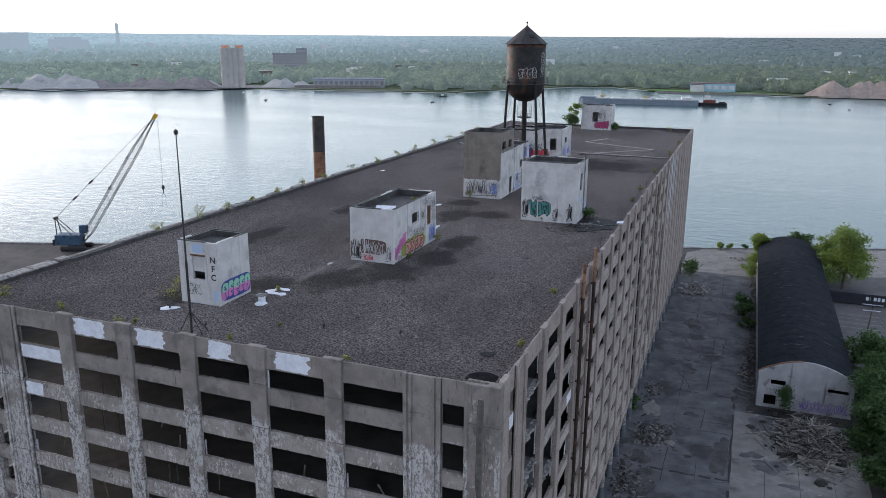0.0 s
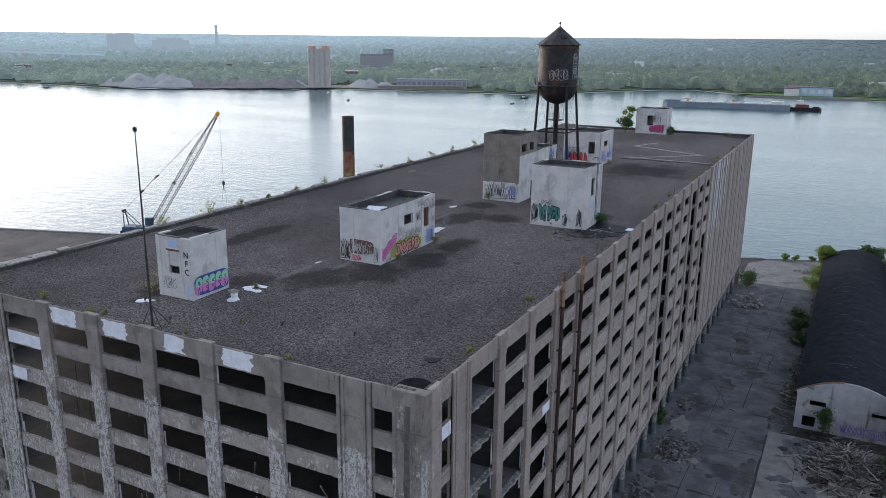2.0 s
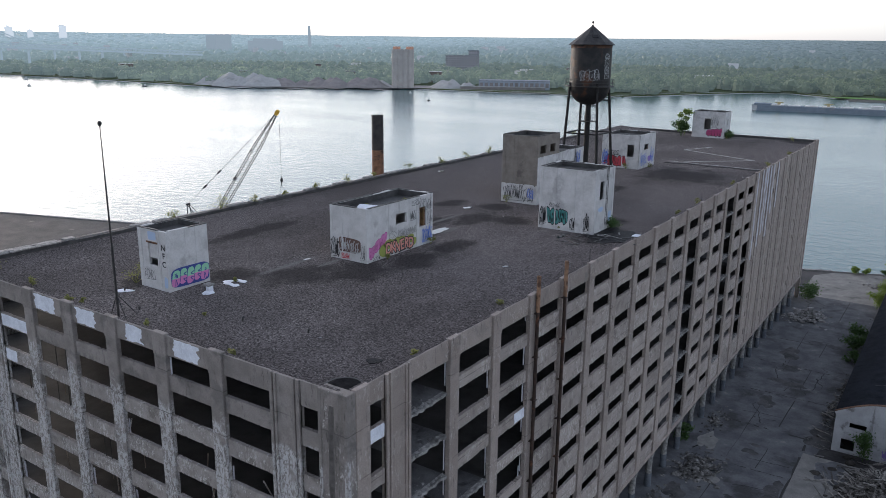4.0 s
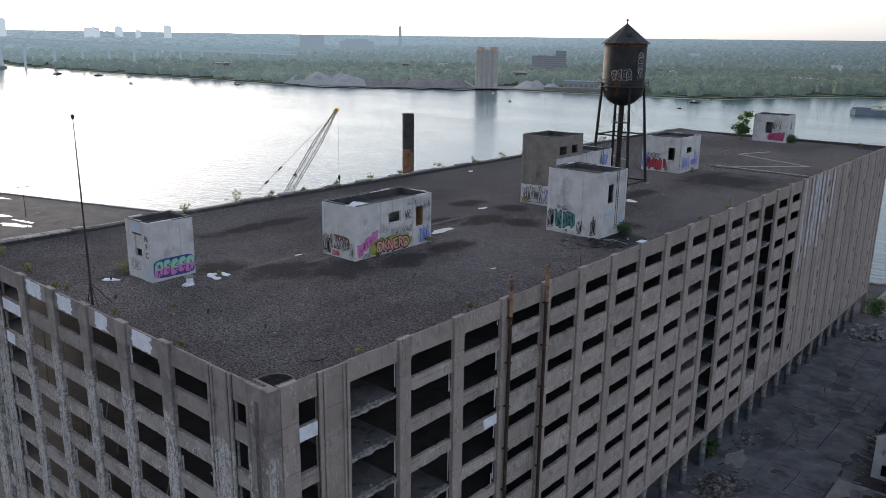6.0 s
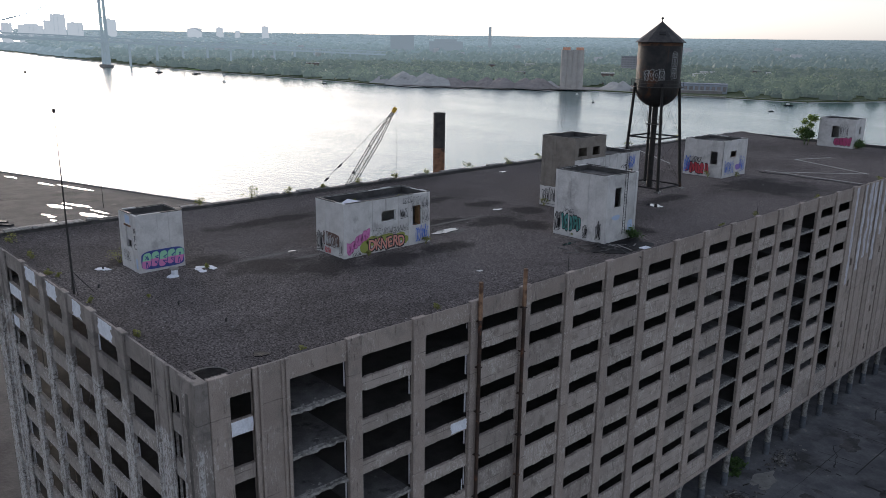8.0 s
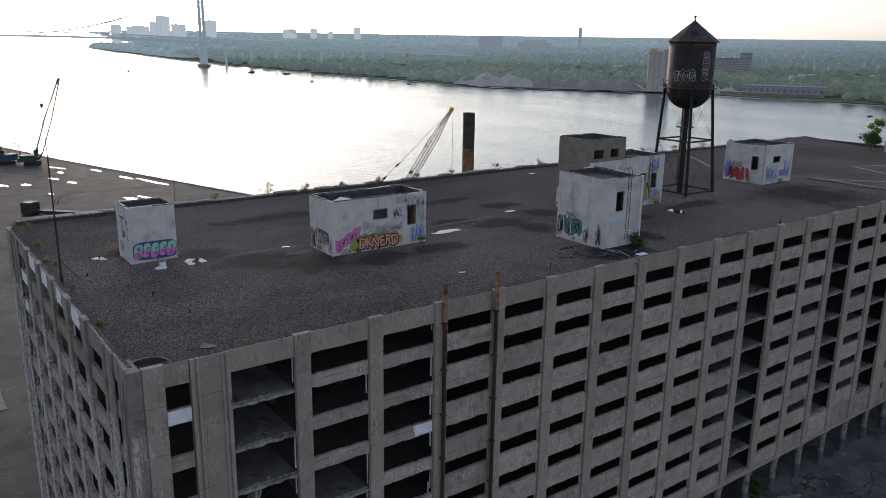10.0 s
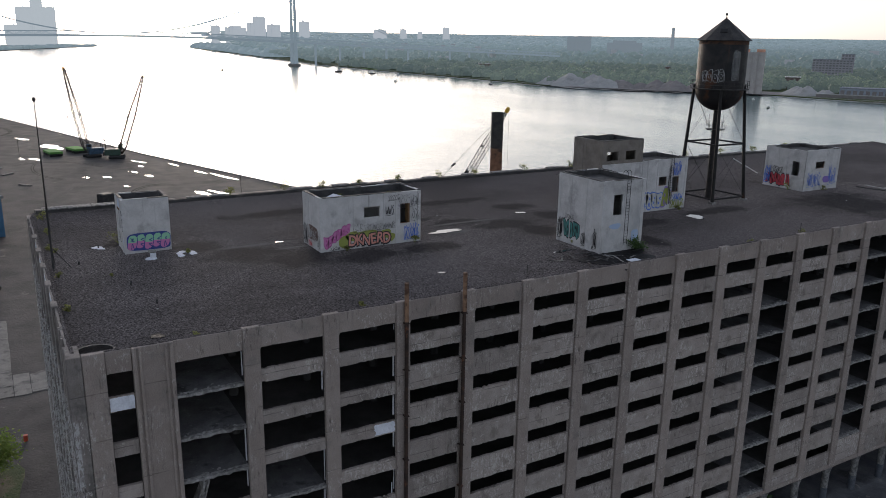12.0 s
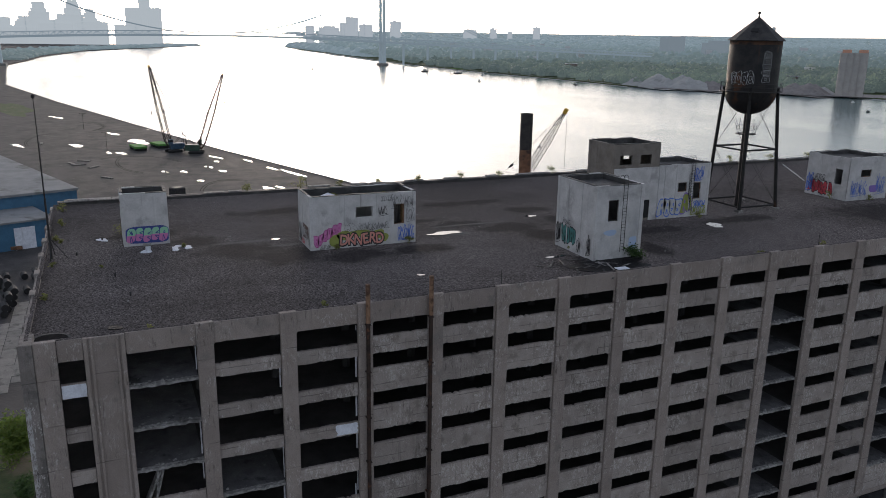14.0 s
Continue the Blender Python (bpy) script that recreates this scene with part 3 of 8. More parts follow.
def span(axis, a0, a1, face, out, z0, z1, mat, top=0.02, bottom=0.02, deep=0.3, name="spandrel"):
    lo, hi = sorted((face, face - out * deep))
    return part(name, Geo().strip(axis, a0 + 0.035, a1 - 0.035, lo, hi, z0, z1, top, bottom, 27, rng), mat, warehouse)


def patch(parent, axis, face, out, a0, a1, z0, z1, ragged=0.12, mat=None, name="paint_patch", label="ragged patch of white paint"):
    """A ragged patch of paint or a stain on a wall."""
    n, s = 30, rng.uniform(0, 99)

    def wob(q, k):
        return ragged * (0.5 + 0.7 * noise.noise((q * 1.3, s, k)) + 0.5 * noise.noise((q * 4.0, s, k + 9)))

    m = 12
    f1 = face + out * 0.006
    g = Geo()
    for r in range(m + 1):
        q = r / m * (z1 - z0) * 2
        lo_, hi_ = a0 + 1.6 * wob(q, 12), a1 - 1.6 * wob(q, 3)
        for i in range(n + 1):
            u = i / n * (a1 - a0)
            zb, zt = z0 + 0.5 * wob(u, 0), z1 - 0.4 * wob(u, 6)
            a, z = lo_ + (hi_ - lo_) * i / n, zb + (zt - zb) * r / m
            g.v.append((a, f1, z) if axis == "x" else (f1, a, z))
    g.f = [(r * (n + 1) + i, r * (n + 1) + i + 1, (r + 1) * (n + 1) + i + 1, (r + 1) * (n + 1) + i) for r in range(m) for i in range(n)]
    return part(name, g, mat or WHITE_PATCH, parent, label)


def broken_edge(axis, a0, a1, face, out, z):
    """The broken edge of a floor slab, with crumbs."""
    g = Geo()
    n = 16
    vs = []
    for i in range(n + 1):
        a = a0 + (a1 - a0) * i / n
        e = face + out * rng.uniform(-0.12, 0.06)
        for b, zz in ((face - out * 0.5, z), (e, z + rng.uniform(-0.02, 0.04)), (e - out * rng.uniform(0, 0.08), z + 0.2 + rng.uniform(-0.05, 0.05)), (face - out * 0.5, z + 0.22)):
            vs.append((a, b, zz) if axis == "x" else (b, a, zz))
    g.add(vs, [(4 * i + k, 4 * i + (k + 1) % 4, 4 * i + 4 + (k + 1) % 4, 4 * i + 4 + k) for i in range(n) for k in range(4)])
    for _ in range(26):
        a, b = rng.uniform(a0, a1), face - out * abs(rng.gauss(0.1, 0.35))
        r = rng.uniform(0.05, 0.17)
        g.rock((a, b, z + 0.2 + r * 0.2) if axis == "x" else (b, a, z + 0.2 + r * 0.2), r, rng)
    edge = part("slab_edge", g, RUBBLE, warehouse, "crumbling broken slab edge")
    # pale dust and crumbs on the floor behind the edge
    n, g = 12, Geo()
    for i in range(n + 1):
        a, deep = a0 + (a1 - a0) * i / n, 9.0 + rng.uniform(-0.3, 0.3)
        for b in (face - out * 0.5, face - out * deep):
            g.v.append((a, b, z + 0.235) if axis == "x" else (b, a, z + 0.235))
    g.f = [(2 * i, 2 * i + 1, 2 * i + 3, 2 * i + 2) for i in range(n)]
    part("floor_dust", g, DUSTY, edge, "pale dust on the bare floor")


STEEL_GREY = surf("dark_blue_grey_paint", (0.075, 0.085, 0.10), (0.12, 0.13, 0.15), 0.8, stain=(0.2, 0.19, 0.18), stain_size=0.8, stain_cut=0.6, grain=0.1)
FE, FS = XE - 0.2, YS + 0.16                    # faces of the set-back spandrels
# east front, low spandrels at the near end, high ones further on
pier("y", YS + 0.88, 45.15, XE, 1, CONC_E, cap=False)
wide_pier("y", 46.82, 49.5, XE, 1, CONC_E)
for y in EAST_P[:16]:
    pier("y", y - 0.6, y + 0.6, XE, 1, CONC_E)
bays = [(45.15, 46.82), (49.5, 54.25)] + [(EAST_P[k] + 0.6, EAST_P[k + 1] - 0.6) for k in range(15)]
OPEN = {1: (0, 1, 2), 2: (3,), 11: range(1, 9), 14: range(0, 8), 16: range(3, 8)}
for b, (y0, y1) in enumerate(bays):
    ob = span("y", y0, y1, FE, 1, SOFFIT[0], TOP + rise(y0) - rng.uniform(0, 0.06), CONC_E, 0.015, 0.03, 0.35, "parapet")
    for k in range(9):
        z = SOFFIT[k + 1]
        if k in OPEN.get(b, ()):
            broken_edge("y", y0, y1, FE, 1, z)
            continue
        tall = b >= 4
        h = SOFFIT[k] - 1.24 - z if tall else 1.08
        if b >= 14 and k == 8:
            h = SOFFIT[k] - z
        ob = span("y", y0, y1, FE, 1, z - rng.uniform(0, 0.05), z + h, CONC_E2, 0.08 if rng.random() < 0.7 else 0.16, 0.075)
        if tall and not (b >= 14 and k == 8):
            w = rng.uniform(0.06, 0.14)
            part("jamb", Geo().box(FE - 0.22, y1 - w, z + h + 0.01, FE - 0.1, y1, SOFFIT[k] - 0.02), CONC_E, ob)
        if b == 0 and k == 0:
            patch(ob, "y", FE, 1, y0 + 0.02, y1 - 0.02, z + 0.02, z + h - 0.05, 0.05)
        if b == 3 and k == 2:
            patch(ob, "y", FE, 1, y1 - 2.0, y1 - 0.03, z + 0.06, z + h - 0.05)
# the blind far part of the east front
for k in range(15, 24):
    y0, y1 = EAST_P[k] + (0.6 if k == 15 else 0.2), (EAST_P[k + 1] - 0.2 if k < 23 else YN - 0.85)
    y1 = min(y1, YN - 0.85)
    if k > 15:
        pier("y", EAST_P[k] - 0.2, EAST_P[k] + 0.2, XE - 0.06, 1, CONC_E, cap=False)
    w = (y1 - y0) / 3
    for j in range(3):
        a0, a1 = y0 + j * w + 0.09, y0 + (j + 1) * w - 0.09
        face_ = XE - (0.16 if j == 1 else 0.1)
        if j == 1 and k % 2 == 1:
            # one slit in each storey of every other bay
            for i in range(9):
                z = SOFFIT[i + 1]
                cut = rng.random() < 0.75
                ob = span("y", a0, a1, face_, 1, z, SOFFIT[i] - (1.1 if cut else 0), CONC_E, 0.01, 0.0, 0.25, "wall_panel")
                if cut:
                    span("y", a0 + 0.7, a1, face_, 1, SOFFIT[i] - 1.1, SOFFIT[i], CONC_E, 0.0, 0.0, 0.25, "wall_panel")
            ob = span("y", a0, a1, face_, 1, SOFFIT[0], 36.55 + rise(a0), CONC_E, 0.02, 0.0, 0.25, "wall_panel")
        else:
            ob = span("y", a0, a1, face_, 1, 4.9, 36.58 + rise(a0), CONC_E, 0.02, 0.02, 0.3, "wall_panel")
            if k < 18:
                patch(ob, "y", face_, 1, a0 + 0.06, a1 - 0.06, (21.5, 23.5, 26.5)[k - 15] + rng.uniform(0, 2.5), 36.5 + rise(a0), 0.4, WASH, "paint_patch", "faded bluish white wash on the panel")
part("pier", Geo().bbox(XE - 0.85, YN - 0.85, 0, XE, YN, 37.2, 0.04), CONC_E, warehouse)
# a band under the lowest storey and the round columns that carry the front
part("ground_beam", Geo().bbox(XE - 0.8, YS + 0.9, 5.0, XE - 0.02, YN - 0.9, 5.52, 0.05), CONC_E, warehouse, "concrete beam under the lowest storey")
for y in (48.2, *EAST_P[:-1]):
    part("column", Geo().lathe(XE - 0.55, y, [(0.62, 5.0), (0.44, 4.2), (0.42, 2.0)], 12, False), RUBBLE, warehouse, "round pale concrete column", smooth=True)
    part("column_base", Geo().lathe(XE - 0.55, y, [(0.45, 2.0), (0.45, 0.0)], 12, False), STEEL_GREY, warehouse, "dark painted column base", smooth=True)

# leftovers in the openings
part("strut", Geo().tube((-13.3, 130.2, 6.0), (-13.4, 131.6, 8.6), 0.16, n=6), YELLOW, warehouse, "yellow beam leaning in an opening")
for k, (y, z, dy, dz) in enumerate(((49.7, 25.6, 1.5, -3.0), (50.1, 25.6, 1.0, -2.6), (50.0, 22.4, 1.2, 2.8))):
    part("fallen_slab", Geo().bbox(-0.5, -0.08, -1.6, 0.5, 0.08, 1.6, 0.02, Matrix.Translation((-13.6, y + 0.8, 24.0)) @ pose(0, 0, 0, -24 + 10 * k, 6 * k, 0)), RUBBLE, warehouse, "fallen slab piece")
for b, (y0, y1) in enumerate(bays[1:4]):
    for k in range(5):
        if rng.random() < 0.5:
            zt, zb = SOFFIT[k] - 0.05 - rng.uniform(0, 0.2), SOFFIT[k + 1] + (1.3 if k not in OPEN.get(b + 1, ()) else 0.4) + rng.uniform(0, 0.9)
            if zt - zb > 0.3:
                part("frame_strip", Geo().bbox(FE - 0.3, y1 - rng.uniform(0.1, 0.2), zb, FE - 0.22, y1 - 0.04, zt, 0.01), WASH, warehouse, "pale strip of window frame")
for y, z in ((66.2, 20.3),):
    part("frame_strip", Geo().bbox(FE - 0.34, y - 0.03, z - 0.5, FE - 0.26, y + 0.04, z + 0.5, 0.01), WHITE_PATCH, warehouse, "pale strip of window frame")
for x, z in ((-44.0, 29.0), (-45.5, 29.0), (-44.2, 25.7), (-45.8, 25.7), (-50.3, 25.7), (-38.8, 22.3), (-39.6, 22.3)):
    part("mullion", Geo().tube((x, FS + 0.2, z), (x, FS + 0.2, z + 3.2), 0.035, n=5), STEEL_DARK, warehouse, "thin leftover window bar")
for x, z in ((-24.15, 33.3), (-24.15, 30.0), (-30.0, 33.4), (-36.95, 20.3), (-42.9, 20.3), (-36.95, 23.7)):
    part("frame_strip", Geo().bbox(x - 0.06, FS + 0.2, z, x + 0.06, FS + 0.3, z + 1.5, 0.01), WHITE_PATCH, warehouse, "pale strip of window frame")

# south front
ob = part("pier", Geo().bbox(-15.12, YS, 0, XE, YS + 0.85, 36.66, 0.05), CONC_RUN, warehouse, "broad stained corner pier")
RUN = surf("dark_run_stain", (0.065, 0.06, 0.056), (0.12, 0.11, 0.102), 0.5, streak=(0.16, 0.145, 0.135), streak_cut=0.5, grain=0.07, grit=0.8)
for a0, a1, z0, z1 in ((-14.35, -13.75, 24.0, 35.7), (-14.15, -13.9, 14.0, 30.0), (-13.55, -13.4, 27.0, 34.0)):
    patch(ob, "x", YS - 0.004 * (z0 < 20), -1, a0, a1, z0, z1, 0.1, RUN, "run_stain", "dark run-down stain under the roof drain")
for x in (-13.0, -15.12):
    part("rib", Geo().bbox(x, YS - 0.05, 0, x + 0.27, YS + 0.3, 36.68, 0.03), CONC_S, warehouse)
part("pier", Geo().bbox(XW, YS, 0, -57.85, YS + 0.85, 36.66, 0.05), CONC_S, warehouse)
wide_pier("x", -19.42, -16.75, YS, -1, CONC_S)
wide_pier("x", -56.3, -53.65, YS, -1, CONC_S)
for x in SOUTH_P:
    pier("x", x - 0.68, x + 0.68, YS, -1, CONC_S, z0=0)
sb = [(-16.75, -15.12), (-23.96, -19.42)] + [(SOUTH_P[i + 1] + 0.68, SOUTH_P[i] - 0.68) for i in range(4)] + [(-53.65, -49.16), (-57.85, -56.3)]
for b, (x0, x1) in enumerate(sb):
    low = 0.2 if b in (0, 7) else 0.0            # the narrow end bays sit a little lower
    ob = span("x", x0, x1, FS, -1, SOFFIT_S[0] - low, TOP - rng.uniform(0, 0.05), CONC_S, 0.015, 0.03, 0.35, "parapet")
    for a0, a1 in {2: ((-29.4, -26.3),), 3: ((-35.1, -32.7),), 4: ((-41.6, -38.6),), 5: ((-47.75, -44.3),)}.get(b, ()):
        patch(ob, "x", FS, -1, a0, a1, SOFFIT_S[0] + 0.05, TOP - 0.055, 0.3)
    for k in range(9):
        z = SOFFIT_S[k + 1] - low
        ob = span("x", x0, x1, FS, -1, z - rng.uniform(0, 0.05), z + 1.28, CONC_S if k < 1 else CONC_S2, 0.07 if rng.random() < 0.7 else 0.13, 0.05)
        if b == 6 and k == 0:
            patch(ob, "x", FS, -1, x0 + 0.05, x1 - 0.05, z + 0.06, z + 1.2)
        if b == 6 and k == 1:
            patch(ob, "x", FS, -1, x0 + 0.05, x0 + 2.0, z + 0.06, z + 1.2)
WIRE = surf("rusted_wire_and_strip", (0.10, 0.075, 0.06), (0.20, 0.16, 0.13), 0.4, grain=0.05)
for _ in range(64):
    x0, x1 = rng.choice(sb[1:7])
    k = rng.choice((2, 3, 3, 4, 4, 5, 5, 6))
    x, zt = rng.uniform(x0 + 0.2, x1 - 0.2), SOFFIT[k] - 0.05
    deep = rng.uniform(0.4, 2.4)
    q = rng.random()
    if q < 0.55:
        part("hanging_strip", Geo().tube((x, YS + deep, zt), (x + rng.gauss(0, 0.25), YS + deep, zt - rng.uniform(0.5, 2.2)), rng.uniform(0.02, 0.05), n=5), WIRE, warehouse, "strip hanging from the ceiling")
    elif q < 0.8:
        part("leaning_board", Geo().bbox(-0.06, -0.03, 0, 0.06, 0.03, rng.uniform(1.2, 2.3), 0.01, Matrix.Translation((x, YS + deep, SOFFIT[k + 1] + 0.22)) @ pose(0, 0, 0, rng.uniform(-15, 15), rng.uniform(-30, 30), 0)), CONC_S if rng.random() < 0.5 else WIRE, warehouse, "board leaning in an open storey")
    else:
        part("frame_bar", Geo().bbox(x0 + 0.02, FS + 0.25, SOFFIT[k + 1] + 1.0, x0 + rng.uniform(0.1, 0.3), FS + 0.33, zt - rng.uniform(0, 1.0), 0.01), WASH, warehouse, "pale leftover of a window frame")
# the river side, out of view, and the far end; storeys open only near the south
for y in EAST_P[:-1]:
    part("pier", Geo().box(XW, y - 0.6, 0, XW + 0.7, y + 0.6, 36.5), CONC_S, warehouse)
for k in range(9):
    part("spandrel", Geo().box(XW + 0.2, YS + 0.9, SOFFIT[k + 1], XW + 0.5, 66.4, SOFFIT[k + 1] + 1.1), CONC_S, warehouse)
# closed wall out of view, added to keep river light from the storeys
part("wall_panel", Geo().box(XW + 0.2, 67.0, 0, XW + 0.5, YN - 0.9, SOFFIT[0]), CONC_S, warehouse)
# inner walls added so that the open storeys stay dark
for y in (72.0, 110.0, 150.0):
    part("partition", Geo().box(XW + 0.8, y, 0, -24.0, y + 0.3, 35.7), CONC_IN, warehouse, "added inner wall that keeps the storeys dark")
part("partition", Geo().box(-30.5, 72.3, 0, -30.2, YN - 1, 35.7), CONC_IN, warehouse, "added inner wall that keeps the storeys dark")
part("parapet", Geo().strip("y", YS + 0.85, YN - 0.85, XW + 0.15, XW + 0.55, SOFFIT[0], 37.3, 0.04, 0, 60, rng), CONC_S, warehouse)
part("wall_panel", Geo().strip("x", XW, XE - 0.86, YN - 0.5, YN - 0.1, 4.4, 37.1, 0.03, 0, 30, rng), CONC_E, warehouse)
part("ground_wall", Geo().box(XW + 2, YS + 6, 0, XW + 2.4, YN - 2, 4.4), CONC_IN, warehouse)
# tarred kerbs with loose coping stones along the roof's edges
part("kerb", Geo().strip("y", YS + 1, YN - 1, XW + 0.56, XW + 1.1, ROOF, ROOF + 1.08, 0.06, 0, 70, rng), TAR, warehouse, "black tarred roof kerb")
part("kerb", Geo().strip("x", XW + 1.1, XE - 1, YN - 1.1, YN - 0.55, ROOF, ROOF + 0.9, 0.05, 0, 40, rng), TAR, warehouse, "black tarred roof kerb")
y = YS + 2
while y < YN - 6:
    n = rng.uniform(1.0, 3.2)
    if rng.random() < 0.45:
        part("coping_stone", Geo().bbox(XW + 0.1, y, 37.27, XW + 0.75 + rng.uniform(0, 0.3), y + n, 37.4 + rng.uniform(0, 0.1), 0.03), RUBBLE, warehouse)
    y += n + rng.uniform(0.05, 1.5)

# gravel and tar spread over the inner half of the roof's edges
g = Geo()
n = 90
for i in range(n + 1):
    y = YS + 0.9 + (EAST_P[15] - YS - 0.9) * i / n
    z = TOP + rise(y) + 0.008
    w = 0.33 + 0.09 * noise.noise((y * 0.8, 3.0, 0.0)) + 0.05 * noise.noise((y * 3.1, 7.0, 0.0))
    g.v += [(XE - 0.6, y, z - 0.08), (XE - 0.6, y, z), (XE - w, y, z), (XE - w, y, z - 0.08)]
g.f = [(4 * i + k, 4 * i + (k + 1) % 4, 4 * i + 4 + (k + 1) % 4, 4 * i + 4 + k) for i in range(n) for k in range(4)] + [(0, 3, 2, 1), (4 * n, 4 * n + 1, 4 * n + 2, 4 * n + 3)]
part("edge_gravel", g, GRAVEL, warehouse, "gravel spread over the roof's edge")
g = Geo()
for i in range(n + 1):
    x = XW + 1.0 + (XE - 0.9 - XW - 1.0) * i / n
    w = 0.3 + 0.09 * noise.noise((x * 0.8, 3.0, 5.0)) + 0.05 * noise.noise((x * 3.1, 7.0, 5.0))
    z = TOP + 0.008
    g.v += [(x, YS + 0.56, z - 0.08), (x, YS + 0.56, z), (x, YS + w, z), (x, YS + w, z - 0.08)]
g.f = [(4 * i + k, 4 * i + (k + 1) % 4, 4 * i + 4 + (k + 1) % 4, 4 * i + 4 + k) for i in range(n) for k in range(4)] + [(0, 3, 2, 1), (4 * n, 4 * n + 1, 4 * n + 2, 4 * n + 3)]
part("edge_gravel", g, GRAVEL, warehouse, "gravel spread over the roof's edge")


# ---- paint on walls ----
PINK = plain("pink_spray_paint", (0.50, 0.17, 0.37), 0.6)
MINT = plain("mint_spray_paint", (0.24, 0.50, 0.33), 0.6)
NAVY = plain("navy_spray_paint", (0.03, 0.05, 0.22), 0.6)
SALMON = plain("salmon_spray_paint", (0.56, 0.25, 0.21), 0.6)
OLIVE = plain("yellow_green_spray_paint", (0.24, 0.27, 0.06), 0.6)
INK = plain("black_spray_paint", (0.02, 0.02, 0.025), 0.6)
RED = plain("red_spray_paint", (0.45, 0.04, 0.06), 0.6)
TEAL = plain("teal_spray_paint", (0.05, 0.20, 0.19), 0.6)
SKYB = plain("pale_blue_spray_paint", (0.33, 0.42, 0.58), 0.6)
BLUE = plain("blue_spray_paint", (0.08, 0.16, 0.52), 0.6)
CHALK = plain("pale_grey_spray_paint", (0.42, 0.43, 0.44), 0.6)
VIOLET = plain("violet_spray_paint", (0.20, 0.13, 0.40), 0.6)


class Sheet:
    """Flat shapes painted on a wall that runs along an axis; out: where the wall faces."""

    def __init__(self, axis, face, out, lift):
        self.axis, self.f, self.g = axis, face + out * lift, Geo()

    def at(self, a, z):
        return (a, self.f, z) if self.axis == "x" else (self.f, a, z)

    def blob(self, a, z, w, h, rng, wob=0.06, power=3.0, n=22, lo=-1.0, hi=1.0):
        """A rounded, slightly uneven shape; lo and hi cut it in height."""
        ph = rng.uniform(0, 6.28)
        pts = []
        for i in range(n):
            t = 2 * math.pi * i / n
            c, s = math.cos(t), math.sin(t)
            q = 1 + wob * math.sin(3 * t + ph)
            u = math.copysign(abs(c) ** (2 / power), c) * q
            v = max(lo, min(hi, math.copysign(abs(s) ** (2 / power), s) * q))
            pts.append(self.at(a + u * w / 2, z + v * h / 2))
        self.g.add(pts, [tuple(range(n))])
        return self

    def stroke(self, pts, w, closed=False, smooth=True):
        if smooth and len(pts) > 2:
            q = []
            m = len(pts)
            for i in range(m if closed else m - 1):
                p0, p1, p2, p3 = (pts[(i + k) % m] if closed else pts[max(0, min(m - 1, i + k))] for k in (-1, 0, 1, 2))
                for s in range(5):
                    t = s / 5
                    q.append(tuple(0.5 * (2 * p1[k] + (p2[k] - p0[k]) * t + (2 * p0[k] - 5 * p1[k] + 4 * p2[k] - p3[k]) * t * t + (3 * p1[k] - p0[k] - 3 * p2[k] + p3[k]) * t ** 3) for k in (0, 1)))
            if not closed:
                q.append(pts[-1])
            pts = q
        m = len(pts)
        vs = []
        for i in range(m):
            p, n = pts[(i - 1) % m] if closed or i else pts[i], pts[(i + 1) % m] if closed or i < m - 1 else pts[i]
            dx, dz = n[0] - p[0], n[1] - p[1]
            l = math.hypot(dx, dz) or 1
            ox, oz = -dz / l * w / 2, dx / l * w / 2
            vs += [self.at(pts[i][0] + ox, pts[i][1] + oz), self.at(pts[i][0] - ox, pts[i][1] - oz)]
        self.g.add(vs, [(2 * i, 2 * i + 1, (2 * i + 3) % (2 * m), (2 * i + 2) % (2 * m)) for i in range(m if closed else m - 1)])
        return self

    def scrawl(self, a0, a1, z0, z1, n, w, rng):
        """A quick tag: loops and bars that cannot be read."""
        n = max(2, int(n * 1.7))
        w *= 0.62
        d, h = (a1 - a0) / n, z1 - z0
        for i in range(n):
            a, b = a0 + d * i, z0 + rng.uniform(-0.05, 0.12) * h
            k = rng.choice((0, 1, 2, 3))
            hh = h * rng.uniform(0.7, 0.95)
            if k == 0:
                self.stroke([(a + 0.1 * d, b), (a + 0.2 * d, b + hh), (a + 0.9 * d, b + 0.75 * hh), (a + 0.3 * d, b + 0.5 * hh), (a + 0.95 * d, b + 0.05 * hh)], w)
            elif k == 1:
                self.stroke([(a + 0.9 * d, b + 0.85 * hh), (a + 0.4 * d, b + hh), (a + 0.05 * d, b + 0.5 * hh), (a + 0.4 * d, b), (a + 0.95 * d, b + 0.2 * hh), (a + 0.6 * d, b + 0.45 * hh)], w)
            elif k == 2:
                self.stroke([(a + 0.05 * d, b + hh), (a + 0.25 * d, b + 0.1 * hh), (a + 0.5 * d, b + 0.7 * hh), (a + 0.75 * d, b + 0.05 * hh), (a + 0.98 * d, b + hh * 1.05)], w)
            else:
                self.stroke([(a + 0.8 * d, b + hh), (a + 0.2 * d, b + 0.85 * hh), (a + 0.75 * d, b + 0.4 * hh), (a + 0.5 * d, b), (a + 0.1 * d, b + 0.15 * hh)], w)
        self.stroke([(a0 - 0.1 * d, z0 - 0.06 * h), (a0 + (a1 - a0) * 0.6, z0 - 0.02 * h), (a1 + 0.2 * d, z0 + 0.08 * h)], w * 0.8)
        return self

    def done(self, name, mat, parent, label):
        return part(name, self.g, mat, parent, label, kind="stuff" if name == "tag" else "")


